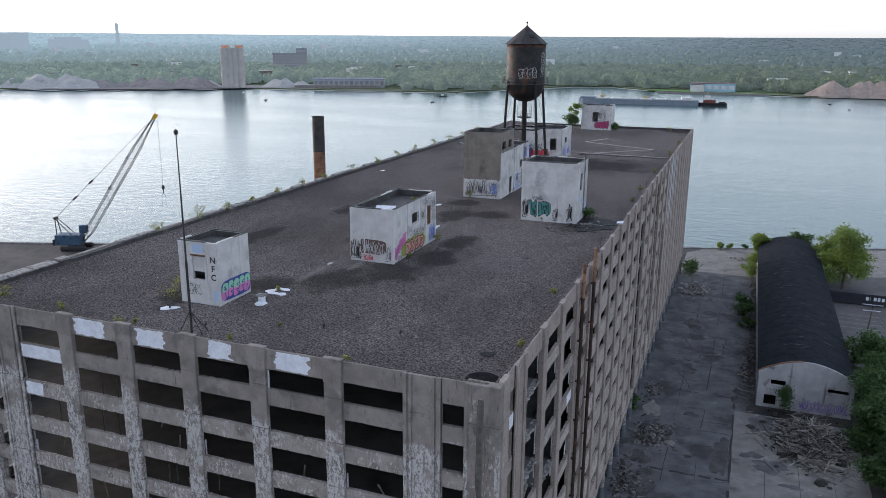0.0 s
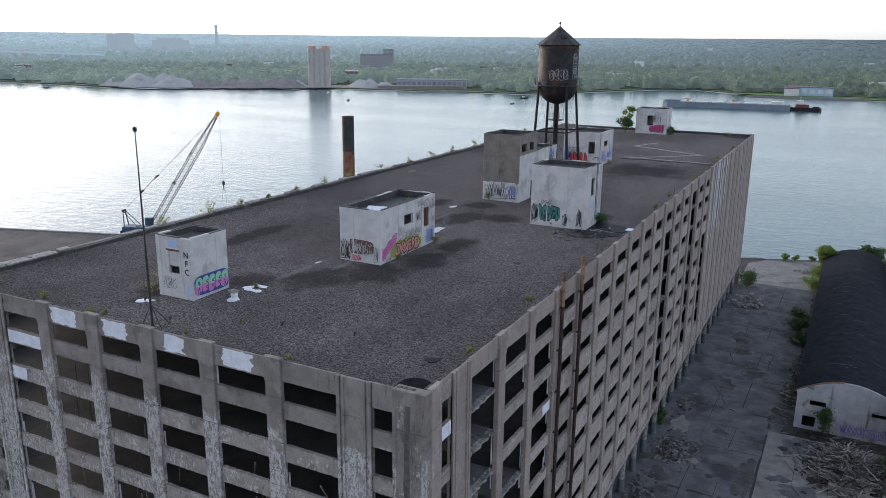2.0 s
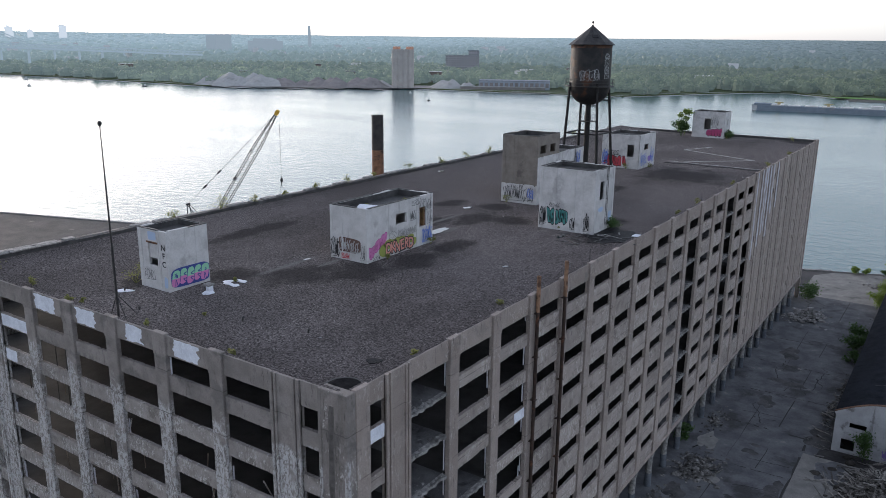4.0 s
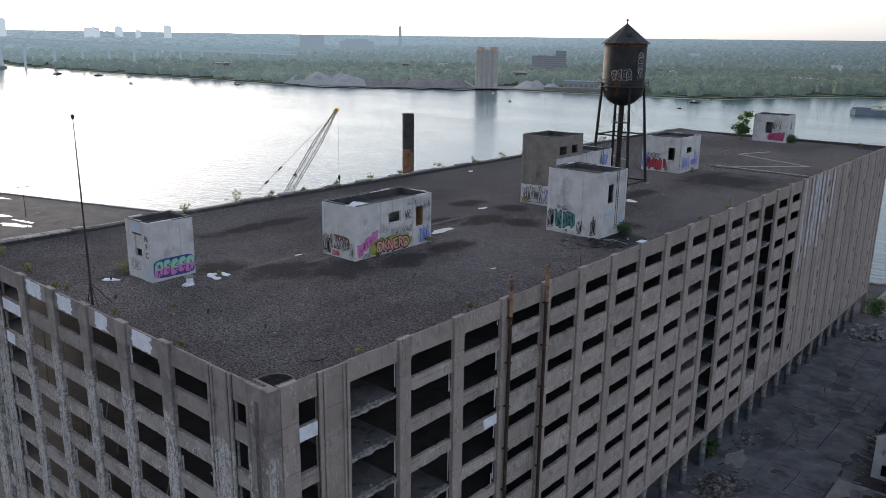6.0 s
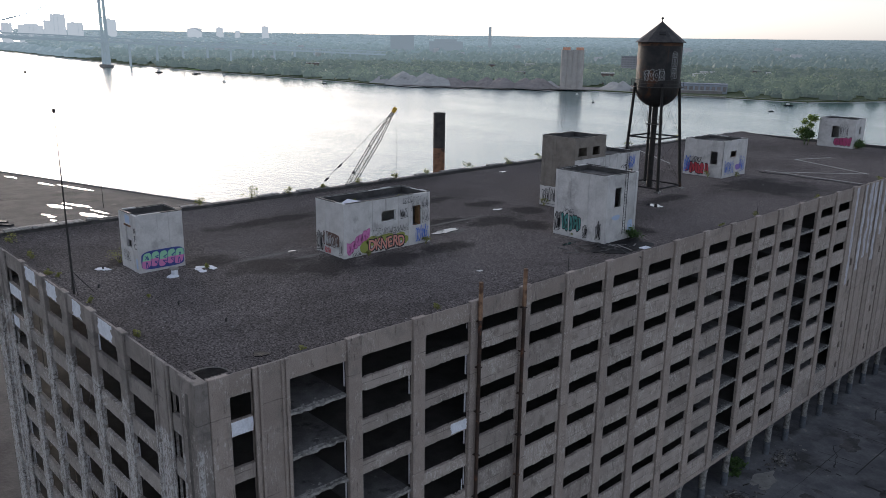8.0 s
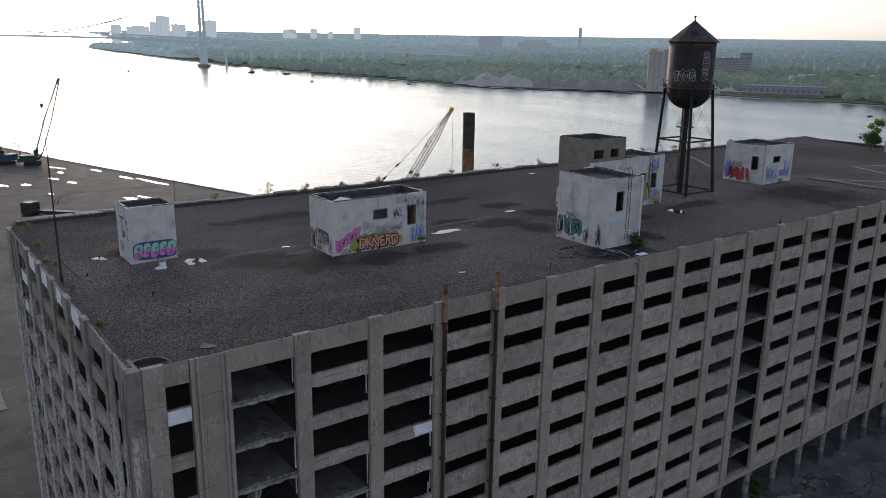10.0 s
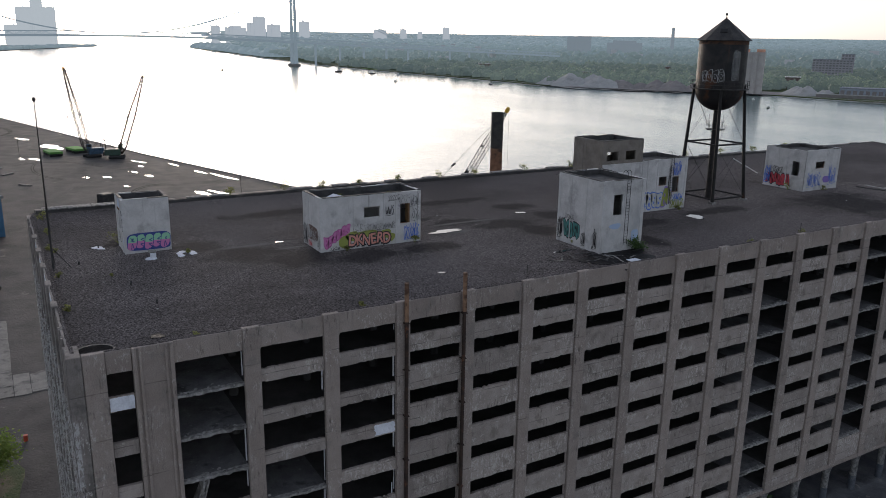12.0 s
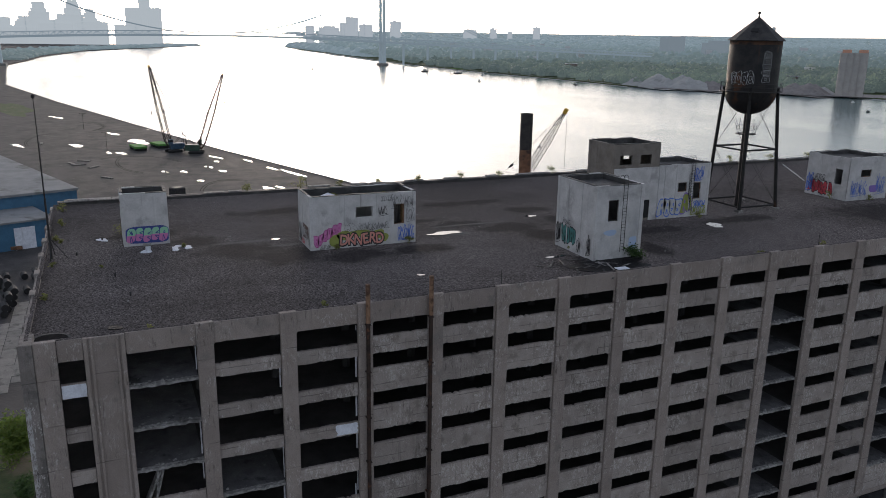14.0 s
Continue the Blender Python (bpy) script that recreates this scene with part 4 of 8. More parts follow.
def throwup(axis, face, out, a0, a1, z0, z1, n, fill, line, parent, label, rg, slope=0.0):
    """Fat sprayed letters that cannot be read: dark swollen outlines, lighter bodies and a few inner strokes."""
    w, h = (a1 - a0) / n, z1 - z0
    back, body, mark = Sheet(axis, face, out, 0.006), Sheet(axis, face, out, 0.010), Sheet(axis, face, out, 0.014)
    for i in range(n):
        a, z, hh = a0 + (i + 0.5) * w, (z0 + z1) / 2 + rg.uniform(-0.07, 0.07) * h, h * rg.uniform(0.85, 1.0)
        ph, lean, k = rg.uniform(0, 6.28), rg.uniform(-0.15, 0.3), rg.choice((0, 1, 2))
        for sh_, grow in ((back, 1.16), (body, 1.0)):
            pts = []
            for j in range(28):
                t = 2 * math.pi * j / 28
                c, q = math.cos(t), math.sin(t)
                f = grow * (1 + 0.10 * math.sin(2 * t + ph) + 0.09 * math.sin(3 * t + 2 * ph))
                v = math.copysign(abs(q) ** 0.6, q) * hh / 2 * f
                pts.append((a + math.copysign(abs(c) ** 0.7, c) * w * 0.6 * f + lean * v, z + v + slope * (a - (a0 + a1) / 2)))
            sh_.g.add([sh_.at(*p) for p in pts], [tuple(range(28))])
        z += slope * (a - (a0 + a1) / 2)
        if k == 0:
            mark.stroke([(a - 0.1 * w, z - 0.42 * hh), (a + 0.02 * w, z - 0.12 * hh), (a + 0.16 * w, z - 0.42 * hh)], h * 0.06).stroke([(a, z + 0.1 * hh), (a + 0.12 * w, z + 0.24 * hh), (a + 0.2 * w, z + 0.08 * hh)], h * 0.05, True)
        elif k == 1:
            mark.stroke([(a + 0.42 * w, z + 0.2 * hh), (a + 0.05 * w, z + 0.12 * hh), (a + 0.3 * w, z)], h * 0.06).stroke([(a - 0.3 * w, z - 0.15 * hh), (a + 0.05 * w, z - 0.2 * hh), (a - 0.2 * w, z - 0.32 * hh)], h * 0.06)
        else:
            mark.stroke([(a - 0.08 * w, z + 0.4 * hh), (a, z + 0.1 * hh), (a - 0.05 * w, z - 0.1 * hh)], h * 0.06).stroke([(a + 0.2 * w, z - 0.4 * hh), (a + 0.22 * w, z - 0.05 * hh)], h * 0.05)
    back.done("mural_outline", line, parent, "dark outline of " + label)
    body.done("mural", fill, parent, label)
    mark.done("mural_line", line, parent, "dark strokes on " + label)


def letters(text, axis, face, out, a, z, size, mat, parent, label, vertical=False, down=1.0):
    """Lettering with the built-in font, as thin mesh on a wall."""
    for i, ch in enumerate(text):
        cu = bpy.data.curves.new("letter", "FONT")
        cu.body, cu.size, cu.extrude, cu.align_x, cu.offset = ch, size, 0.004, "CENTER", size * 0.025
        ob = bpy.data.objects.new("letter", cu)
        scene.collection.objects.link(ob)
        bpy.context.view_layer.update()
        me = bpy.data.meshes.new_from_object(ob.evaluated_get(bpy.context.evaluated_depsgraph_get()))
        bpy.data.objects.remove(ob)
        bpy.data.curves.remove(cu)
        me.materials.clear()
        me.materials.append(mat)
        o = new("letter", me)
        o.parent = parent
        pos = Vector((a + (0 if vertical else i * size * 0.75), face + out * 0.012, z - (i * down if vertical else 0)) if axis == "x" else (face + out * 0.012, a + (0 if vertical else i * size * 0.75), z - (i * down if vertical else 0)))
        o.matrix_basis = Matrix.Translation(pos - world_origin(parent)) @ (pose(0, 0, 0, 90, 0, 0) if axis == "x" else pose(0, 0, 0, 90, 0, 90))
        tagged(o, label)


def fat_letters(text, a0, pitch, z, size, grow, tilt, lift, face, mat, parent, name, label, cut=None, wide=1.0, jump=0.0):
    """Swollen mural letters on an east wall; cut: the height above which they are left out."""
    g = Geo()
    for i, ch in enumerate(text):
        cu = bpy.data.curves.new("letter", "FONT")
        cu.body, cu.size, cu.offset, cu.align_x, cu.resolution_u = ch, size, grow, "CENTER", 3
        cu.fill_mode = "FRONT"
        ob = bpy.data.objects.new("letter", cu)
        scene.collection.objects.link(ob)
        bpy.context.view_layer.update()
        me = bpy.data.meshes.new_from_object(ob.evaluated_get(bpy.context.evaluated_depsgraph_get()))
        bpy.data.objects.remove(ob)
        bpy.data.curves.remove(cu)
        b = bmesh.new()
        b.from_mesh(me)
        bpy.data.meshes.remove(me)
        r = radians(tilt * (1 if i % 2 else -1))
        dz = jump * math.sin(2.1 * i)
        for v in b.verts:
            u, w = v.co.x * wide, v.co.y - size * 0.35
            v.co = (face + lift, a0 + i * pitch + u * math.cos(r) - w * math.sin(r), z + dz + u * math.sin(r) + w * math.cos(r))
        if cut is not None:
            bmesh.ops.bisect_plane(b, geom=[*b.verts, *b.edges, *b.faces], plane_co=(0, 0, cut), plane_no=(0, 0, 1), clear_outer=True)
        b.verts.index_update()
        g.add([tuple(v.co) for v in b.verts], [tuple(v.index for v in f.verts) for f in b.faces])
        b.free()
    return part(name, g, mat, parent, label)


# ---- roof houses ----
def holed(axis, a0, a1, face, out, z0, z1, holes, thick=0.24):
    """A wall along an axis with rectangular openings (a0, a1, z0, z1) that go through it."""
    g = Geo()
    lo, hi = sorted((face, face - out * thick))
    aa = sorted({a0, a1, *(h[0] for h in holes), *(h[1] for h in holes)})
    for i in range(len(aa) - 1):
        p, q = aa[i], aa[i + 1]
        cuts = sorted((h[2], h[3]) for h in holes if h[0] < (p + q) / 2 < h[1])
        z = z0
        for c0, c1 in [*cuts, (z1, z1)]:
            if c0 - z > 0.001:
                if axis == "x":
                    g.box(p, lo, z, q, hi, c0)
                else:
                    g.box(lo, p, z, hi, q, c0)
            z = c1
    return g


def roof_house(label, x0, x1, y0, y1, z1, mat, south=(), east=(), ribs_s=(), ribs_e=(), deep=0.6, z0=36.15, west=()):
    h = thing("roof_house", ((x0 + x1) / 2, (y0 + y1) / 2, z0), label, "roof house", "stair and lift houses on the roof")
    w = {}
    w["s"] = part("wall", holed("x", x0, x1, y0, -1, z0, z1, south), mat, h)
    w["n"] = part("wall", holed("x", x0, x1, y1, 1, z0, z1, ()), mat, h)
    w["e"] = part("wall", holed("y", y0 + 0.24, y1 - 0.24, x1, 1, z0, z1, east), mat, h)
    w["w"] = part("wall", holed("y", y0 + 0.24, y1 - 0.24, x0, -1, z0, z1, west), mat, h)
    part("roof", Geo().box(x0 + 0.24, y0 + 0.24, z1 - deep - 0.15, x1 - 0.24, y1 - 0.24, z1 - deep), TAR, h, "sunken tarred roof")
    for q in ((x0 + 0.24, y0 + 0.24, x1 - 0.24, y0 + 0.27), (x0 + 0.24, y1 - 0.27, x1 - 0.24, y1 - 0.24), (x0 + 0.24, y0 + 0.27, x0 + 0.27, y1 - 0.27), (x1 - 0.27, y0 + 0.27, x1 - 0.24, y1 - 0.27)):
        part("lining", Geo().box(q[0], q[1], z1 - deep, q[2], q[3], z1 - 0.03), TAR, h, "tarred inner face of the parapet")
    g = 0.05
    for k, (a, b) in enumerate(ribs_s):
        part("rib", Geo().bbox(a, y0 - g, z0, b, y0 + 0.1, z1 + 0.015, 0.02), mat, w["s"])
    for k, (a, b) in enumerate(ribs_e):
        part("rib", Geo().bbox(x1 - 0.1, a, z0, x1 + g, b, z1 + 0.015, 0.02), mat, w["e"])
    # worn coping: short stones with gaps
    rg = random.Random(int(x0 * 10))
    for axis, a0, a1, f in (("x", x0, x1, y0 - 0.03), ("x", x0, x1, y1 - 0.26), ("y", y0 + 0.27, y1 - 0.27, x0 - 0.03), ("y", y0 + 0.27, y1 - 0.27, x1 - 0.26)):
        a = a0
        while a < a1 - 0.3:
            b = min(a1, a + rg.uniform(1.0, 2.2))
            if rg.random() < 0.85:
                t = z1 + 0.07 + rg.uniform(-0.02, 0.02)
                part("coping", Geo().bbox(a + 0.01, f, z1 + 0.002, b, f + 0.29, t, 0.02) if axis == "x" else Geo().bbox(f, a + 0.01, z1 + 0.002, f + 0.29, b, t, 0.02), TAR if rg.random() < 0.75 else mat, h)
            a = b
    return h, w


def opening_frame(h, axis, face, out, hole, mat, name="window_frame"):
    """A thin steel frame set inside an opening."""
    a0, a1, z0, z1 = hole
    lo, hi = sorted((face - out * 0.14, face - out * 0.2))
    fr = None
    for p, q, r, s in ((a0, a1, z1 - 0.07, z1), (a0, a1, z0, z0 + 0.07), (a0, a0 + 0.07, z0 + 0.07, z1 - 0.07), (a1 - 0.07, a1, z0 + 0.07, z1 - 0.07)):
        g = Geo().box(p, lo, r, q, hi, s) if axis == "x" else Geo().box(lo, p, r, hi, q, s)
        if fr is None:
            fr = part(name, g, mat, h, "rusted steel frame")
        else:
            part("frame_bar", g, mat, fr)
    return fr


def roof_ladder(h, x, y, z0, z1):
    """An upright ladder on an east wall with hoops over the roof edge."""
    lad = part("ladder", Geo().tube((x + 0.15, y - 0.22, z0), (x + 0.15, y - 0.22, z1 + 0.6), 0.025, n=6), STEEL_DARK, h, "dark steel ladder")
    part("rail", Geo().tube((x + 0.15, y + 0.22, z0), (x + 0.15, y + 0.22, z1 + 0.6), 0.025, n=6), STEEL_DARK, lad)
    z = z0 + 0.2
    while z < z1 + 0.3:
        part("rung", Geo().tube((x + 0.15, y - 0.22, z), (x + 0.15, y + 0.22, z), 0.015, n=5), STEEL_DARK, lad)
        z += 0.32
    for s in (-0.22, 0.22):
        pts = [(x + 0.15 - 0.35 * (1 - math.cos(t)), y + s, z1 + 0.6 + 0.35 * math.sin(t)) for t in np.linspace(0, math.pi, 7)]
        for p, q in zip(pts, pts[1:]):
            part("hoop", Geo().tube(p, q, 0.025, n=5), STEEL_DARK, lad)


# A: tall narrow stair house beside the mast
ra, wa = roof_house("tall narrow white concrete stair house with a bubble-letter mural", -43.05, -39.25, 50.4, 54.75, 41.5, WHITE_WALL,
                    south=((-41.75, -40.55, 38.3, 40.3),), ribs_s=((-43.07, -42.6), (-40.35, -40.12)), ribs_e=((50.36, 50.7), (53.4, 53.6)), deep=0.5)
part("boarded_door", Geo().box(-41.75, 50.55, 38.95, -40.55, 50.62, 40.3), WHITE_WALL, ra, "whitewashed board across the doorway")
part("door_frame", Geo().bbox(-41.9, 50.33, 40.3, -40.42, 50.5, 40.45, 0.01), STEEL_RUST, ra, "rusty lintel")
sh = Sheet("x", 50.4, -1, 0.006)
sh.blob(-41.15, 40.95, 1.1, 0.75, random.Random(1), 0.03, 6)
sh.done("paint_block", SKYB, wa["s"], "faded pale blue paint")
sh = Sheet("x", 50.4, -1, 0.007).scrawl(-42.5, -41.0, 37.0, 38.0, 3, 0.06, random.Random(2))
sh.done("tag", INK, wa["s"], "black scrawl")
letters("NFC", "x", 50.4, -1, -39.70, 39.85, 0.72, INK, wa["s"], "black painted letter", True, 0.74)
sh = Sheet("x", 50.4, -1, 0.006)
sh.blob(-39.6, 37.0, 0.5, 1.0, random.Random(4))
sh.done("paint_block", SKYB, wa["s"], "faded pale blue paint")
r5 = random.Random(5)
sh = Sheet("y", -39.2, 1, 0.004)
sh.blob(52.65, 37.3, 4.05, 1.75, r5, 0.02, 5.0, 30)
sh.done("mural", NAVY, wa["e"], "navy outline of a bubble-letter mural")
top, low, line = Sheet("y", -39.2, 1, 0.008), Sheet("y", -39.2, 1, 0.009), Sheet("y", -39.2, 1, 0.013)
SKEW = 0.16
for i, (w, hgt, bow) in enumerate(((0.86, 1.44, 0.02), (0.78, 1.36, -0.02), (0.78, 1.46, 0.03), (0.76, 1.36, -0.02), (0.88, 1.44, 0.02))):
    a, z = 51.12 + i * 0.765, 37.3 + (0.05 if i % 2 else -0.03)
    pts = []
    for k in range(26):
        t = 2 * math.pi * k / 26
        c, s = math.cos(t), math.sin(t)
        u, v = math.copysign(abs(c) ** 0.7, c) * w / 2, math.copysign(abs(s) ** 0.6, s) * hgt / 2
        pts.append((a + u + SKEW * v + bow * math.cos(3 * v), z + v))
    top.g.add([top.at(*p) for p in pts], [tuple(range(26))])
    mid = z + 0.06 * math.sin(i * 2)
    low.g.add([low.at(p, min(q, mid)) for p, q in pts], [tuple(range(26))])
    k = i % 5
    if k in (0, 4):
        line.stroke([(a - 0.12, z - 0.66), (a - 0.02, z - 0.1), (a + 0.12, z - 0.66)], 0.07)
        line.stroke([(a + 0.02, z + 0.12), (a + 0.1, z + 0.34), (a + 0.16, z + 0.12)], 0.06, True)
    else:
        line.stroke([(a + 0.36, z + 0.3), (a + 0.05, z + 0.24 - 0.05 * k), (a + 0.3, z + 0.05)], 0.08)
        line.stroke([(a + 0.30, z - 0.25), (a - 0.02, z - 0.3 + 0.04 * k), (a + 0.22, z - 0.48)], 0.08)
    line.stroke([(p, q) for p, q in pts[20:26] + pts[0:6]], 0.06)
line.stroke([(50.98, 37.75), (51.23, 37.4)], 0.06).stroke([(51.23, 37.75), (50.98, 37.4)], 0.06)
top.done("mural_top", MINT, wa["e"], "mint green upper halves of bubble letters")
low.done("mural_base", PINK, wa["e"], "pink lower halves of bubble letters")
line.done("mural_line", NAVY, wa["e"], "navy letter lines")

# B: low long house covered with tags
winB, doorB = (72.1, 73.9, 39.2, 40.33), (76.2, 77.35, 38.25, 40.36)
rb, wb = roof_house("low white concrete roof house with spray-painted tags, window and doorway", -36.05, -31.4, 67.4, 78.55, 41.6, WHITE_WALL, east=(winB, doorB),
                    ribs_s=((-36.08, -35.75), (-34.6, -34.45)), ribs_e=((67.36, 67.7), (70.9, 71.0), (74.3, 74.4), (75.65, 75.8), (78.2, 78.58)), deep=0.7)
opening_frame(rb, "y", -31.4, 1, winB, WHITE_WALL)
opening_frame(rb, "y", -31.4, 1, doorB, STEEL_RUST, "door_frame")
part("door", Geo().bbox(-32.3, 77.22, 38.25, -31.6, 77.28, 40.3, 0.01), surf("brown_door_wood", (0.20, 0.12, 0.06), (0.30, 0.18, 0.09), 0.5, grain=0.05), rb, "brown wooden door standing open")
r6 = random.Random(6)
throwup("y", -31.4, 1, 67.75, 70.5, 37.1, 38.2, 6, PINK, plain("deep_pink_spray_paint", (0.38, 0.06, 0.25), 0.6), wb["e"], "pink throw-up letters", r6, 0.5)
sh = Sheet("y", -31.35, 1, 0.006)
for a, z, w, h_ in ((69.9, 37.0, 1.1, 1.3), (70.8, 37.5, 1.3, 1.0), (72.4, 37.6, 2.6, 0.7), (74.4, 37.4, 1.5, 0.9), (75.1, 37.0, 0.9, 0.9)):
    sh.blob(a, z, w, h_, r6, 0.1, 2.4)
sh.done("mural", OLIVE, wb["e"], "yellow-green cloud behind a mural")
fat_letters("DKNERD", 70.82, 0.76, 37.04, 1.62, 0.14, 5, 0.011, -31.35, INK, wb["e"], "mural_shadow", "black shadow behind mural letters", None, 0.8, 0.06)
fat_letters("DKNERD", 70.80, 0.76, 37.06, 1.55, 0.035, 5, 0.015, -31.35, SALMON, wb["e"], "mural_fill", "salmon mural letters", None, 0.8, 0.06)
sh = Sheet("y", -31.35, 1, 0.007).scrawl(70.9, 75.6, 37.9, 38.7, 8, 0.05, r6).scrawl(75.9, 78.3, 40.0, 41.4, 5, 0.05, r6).scrawl(74.5, 75.5, 39.3, 40.3, 2, 0.08, r6).scrawl(74.8, 76.1, 40.8, 41.4, 4, 0.06, r6).scrawl(77.5, 78.4, 38.5, 40.0, 2, 0.05, r6).scrawl(68.3, 69.4, 36.3, 36.8, 3, 0.05, r6)
sh.done("tag", INK, wb["e"], "black scrawled tags")
sh = Sheet("y", -31.35, 1, 0.006).scrawl(76.6, 78.4, 36.6, 38.2, 5, 0.10, r6)
sh.done("tag", BLUE, wb["e"], "blue scrawled tag")
sh = Sheet("x", 67.4, -1, 0.006)
sh.blob(-33.6, 37.75, 2.8, 1.5, r6, 0.05, 5)
sh.done("mural", plain("brown_spray_paint", (0.10, 0.055, 0.045), 0.6), wb["s"], "dark brown painted block")
Sheet("x", 67.35, -1, 0.009).scrawl(-34.8, -32.3, 37.1, 38.4, 6, 0.08, r6).done("tag", CHALK, wb["s"], "pale letters over a dark block")
Sheet("x", 67.35, -1, 0.008).scrawl(-36.0, -34.9, 36.5, 38.6, 3, 0.12, r6).scrawl(-32.2, -31.6, 36.5, 38.0, 2, 0.05, r6).done("tag", INK, wb["s"], "black scrawled tag")
Sheet("x", 67.35, -1, 0.008).scrawl(-34.6, -33.6, 36.4, 36.9, 3, 0.10, r6).done("tag", RED, wb["s"], "red scrawled tag")
single("roof_plate", Geo().bbox(-1.0, -0.75, 0, 1.0, 0.75, 0.05, 0.01, Matrix.Translation((-33.3, 69.6, 41.15)) @ pose(0, 0, 0, 17, 0, 12)), WHITE_PATCH, "pale sheet lying on the roof house", "sheet")

# C: tall white lift house
doorC = (94.25, 95.4, 40.0, 42.1)
rc, wc = roof_house("tall white concrete lift house with an empty doorway and ladder", -25.6, -18.7, 92.8, 98.3, 43.5, WHITE_WALL, east=(doorC,),
                    ribs_s=((-25.63, -25.25), (-23.6, -23.48), (-21.2, -21.08), (-19.1, -18.68)), ribs_e=((92.76, 93.1), (96.35, 96.45), (97.9, 98.34)), deep=0.55)
opening_frame(rc, "y", -18.7, 1, doorC, STEEL_DARK, "door_frame")
roof_ladder(rc, -18.7, 96.0, 36.9, 43.5)
r7 = random.Random(7)
throwup("x", 92.8, -1, -24.5, -22.0, 36.95, 38.75, 6, TEAL, INK, wc["s"], "teal throw-up letters", r7)
Sheet("x", 92.75, -1, 0.012).scrawl(-25.5, -24.7, 36.7, 39.0, 3, 0.1, r7).scrawl(-21.6, -21.0, 36.5, 38.0, 2, 0.1, r7).scrawl(-19.9, -19.2, 36.6, 38.6, 3, 0.09, r7).scrawl(-24.3, -22.9, 38.9, 39.4, 4, 0.05, r7).done("tag", INK, wc["s"], "black scrawled tags")
Sheet("y", -18.65, 1, 0.008).scrawl(96.4, 98.2, 38.0, 41.5, 3, 0.06, r7).scrawl(93.3, 95.3, 37.2, 38.6, 4, 0.05, r7).done("tag", CHALK, wc["e"], "grey scrawled tags")
Sheet("y", -18.65, 1, 0.007).blob(94.6, 38.9, 1.5, 0.6, r7, 0.1, 2).blob(97.3, 37.6, 0.9, 1.6, r7, 0.1, 2.5).done("paint_block", SKYB, wc["e"], "faded pale blue paint")
rc.location += Vector((0.3, -0.85, 0.0))

TAN_WALL = surf("warm_bare_concrete", (0.15, 0.133, 0.118), (0.21, 0.188, 0.167), 1.2, stain=(0.11, 0.098, 0.088), stain_size=1.6, streak=(0.07, 0.062, 0.056), streak_cut=0.6, grain=0.08, bump=0.5)
# D: grey machine tower with a lower whitewashed wing
winD = ((104.0, 105.75, 43.0, 44.1), (106.95, 108.5, 43.0, 44.1))
rd, wd = roof_house("bare grey concrete machine tower with two small openings", -36.95, -31.6, 103.3, 109.75, 45.4, TAN_WALL, east=winD, west=((108.3, 109.3, 42.8, 43.9),), ribs_s=((-36.98, -36.5), (-35.3, -35.15), (-32.2, -31.58)), deep=0.6)
doorD, winD2, door2D = (107.5, 108.65, 36.75, 38.7), (112.7, 114.05, 39.35, 40.5), (115.05, 116.2, 38.35, 40.4)
re_, we_ = roof_house("low whitewashed wing of the machine tower with tagged walls", -36.9, -31.45, 109.76, 117.5, 42.75, WHITE_WALL, east=((112.7, 114.05, 39.35, 40.5), (115.05, 116.2, 38.35, 40.4)),
                      ribs_e=((110.6, 110.72), (112.3, 112.4), (114.5, 114.62), (117.2, 117.53)), deep=0.5)
part("whitewash", Geo().box(-31.62, 103.3, 36.2, -31.5, 107.5, 42.6).box(-31.62, 107.5, 38.7, -31.5, 109.75, 42.6).box(-31.62, 108.65, 36.2, -31.5, 109.75, 38.7), WHITE_WALL, rd, "whitewashed lower face")
part("whitewash", Geo().strip("x", -36.98, -31.5, 103.24, 103.32, 36.2, 38.9, 0.3, 0, 30, r7), WHITE_WALL, rd, "whitewashed foot of the wall")
# flat black panel for the dark inside; the wall is not cut here
part("door_void", Geo().box(-31.62, 107.5, 36.5, -31.56, 108.65, 38.7), BLACK, rd, "black panel standing in for a dark doorway")
opening_frame(re_, "y", -31.45, 1, winD2, STEEL_RUST)
opening_frame(re_, "y", -31.45, 1, door2D, STEEL_RUST, "door_frame")
roof_ladder(re_, -31.45, 114.75, 36.9, 42.75)
r8 = random.Random(8)
throwup("y", -31.45, 1, 110.0, 113.4, 36.7, 38.7, 4, CHALK, BLUE, we_["e"], "pale throw-up letters with blue edges", r8)
throwup("y", -31.45, 1, 113.5, 114.9, 36.7, 38.9, 2, OLIVE, VIOLET, we_["e"], "yellow throw-up letters", r8)
Sheet("y", -31.4, 1, 0.010).scrawl(115.0, 116.4, 40.7, 42.4, 4, 0.12, r8).scrawl(115.2, 117.0, 37.3, 38.2, 3, 0.14, r8).done("tag", BLUE, we_["e"], "blue spray-painted tags")
Sheet("y", -31.4, 1, 0.012).scrawl(114.9, 117.2, 36.5, 37.6, 4, 0.16, r8).done("tag", OLIVE, we_["e"], "yellow spray-painted tags")
Sheet("y", -31.4, 1, 0.014).scrawl(114.3, 114.8, 38.0, 42.4, 2, 0.06, r8).done("tag", INK, we_["e"], "black scrawled tags")
Sheet("x", 103.23, -1, 0.006).scrawl(-36.7, -32.0, 36.6, 38.8, 9, 0.1, r8).done("tag", INK, wd["s"], "black scrawled tags")
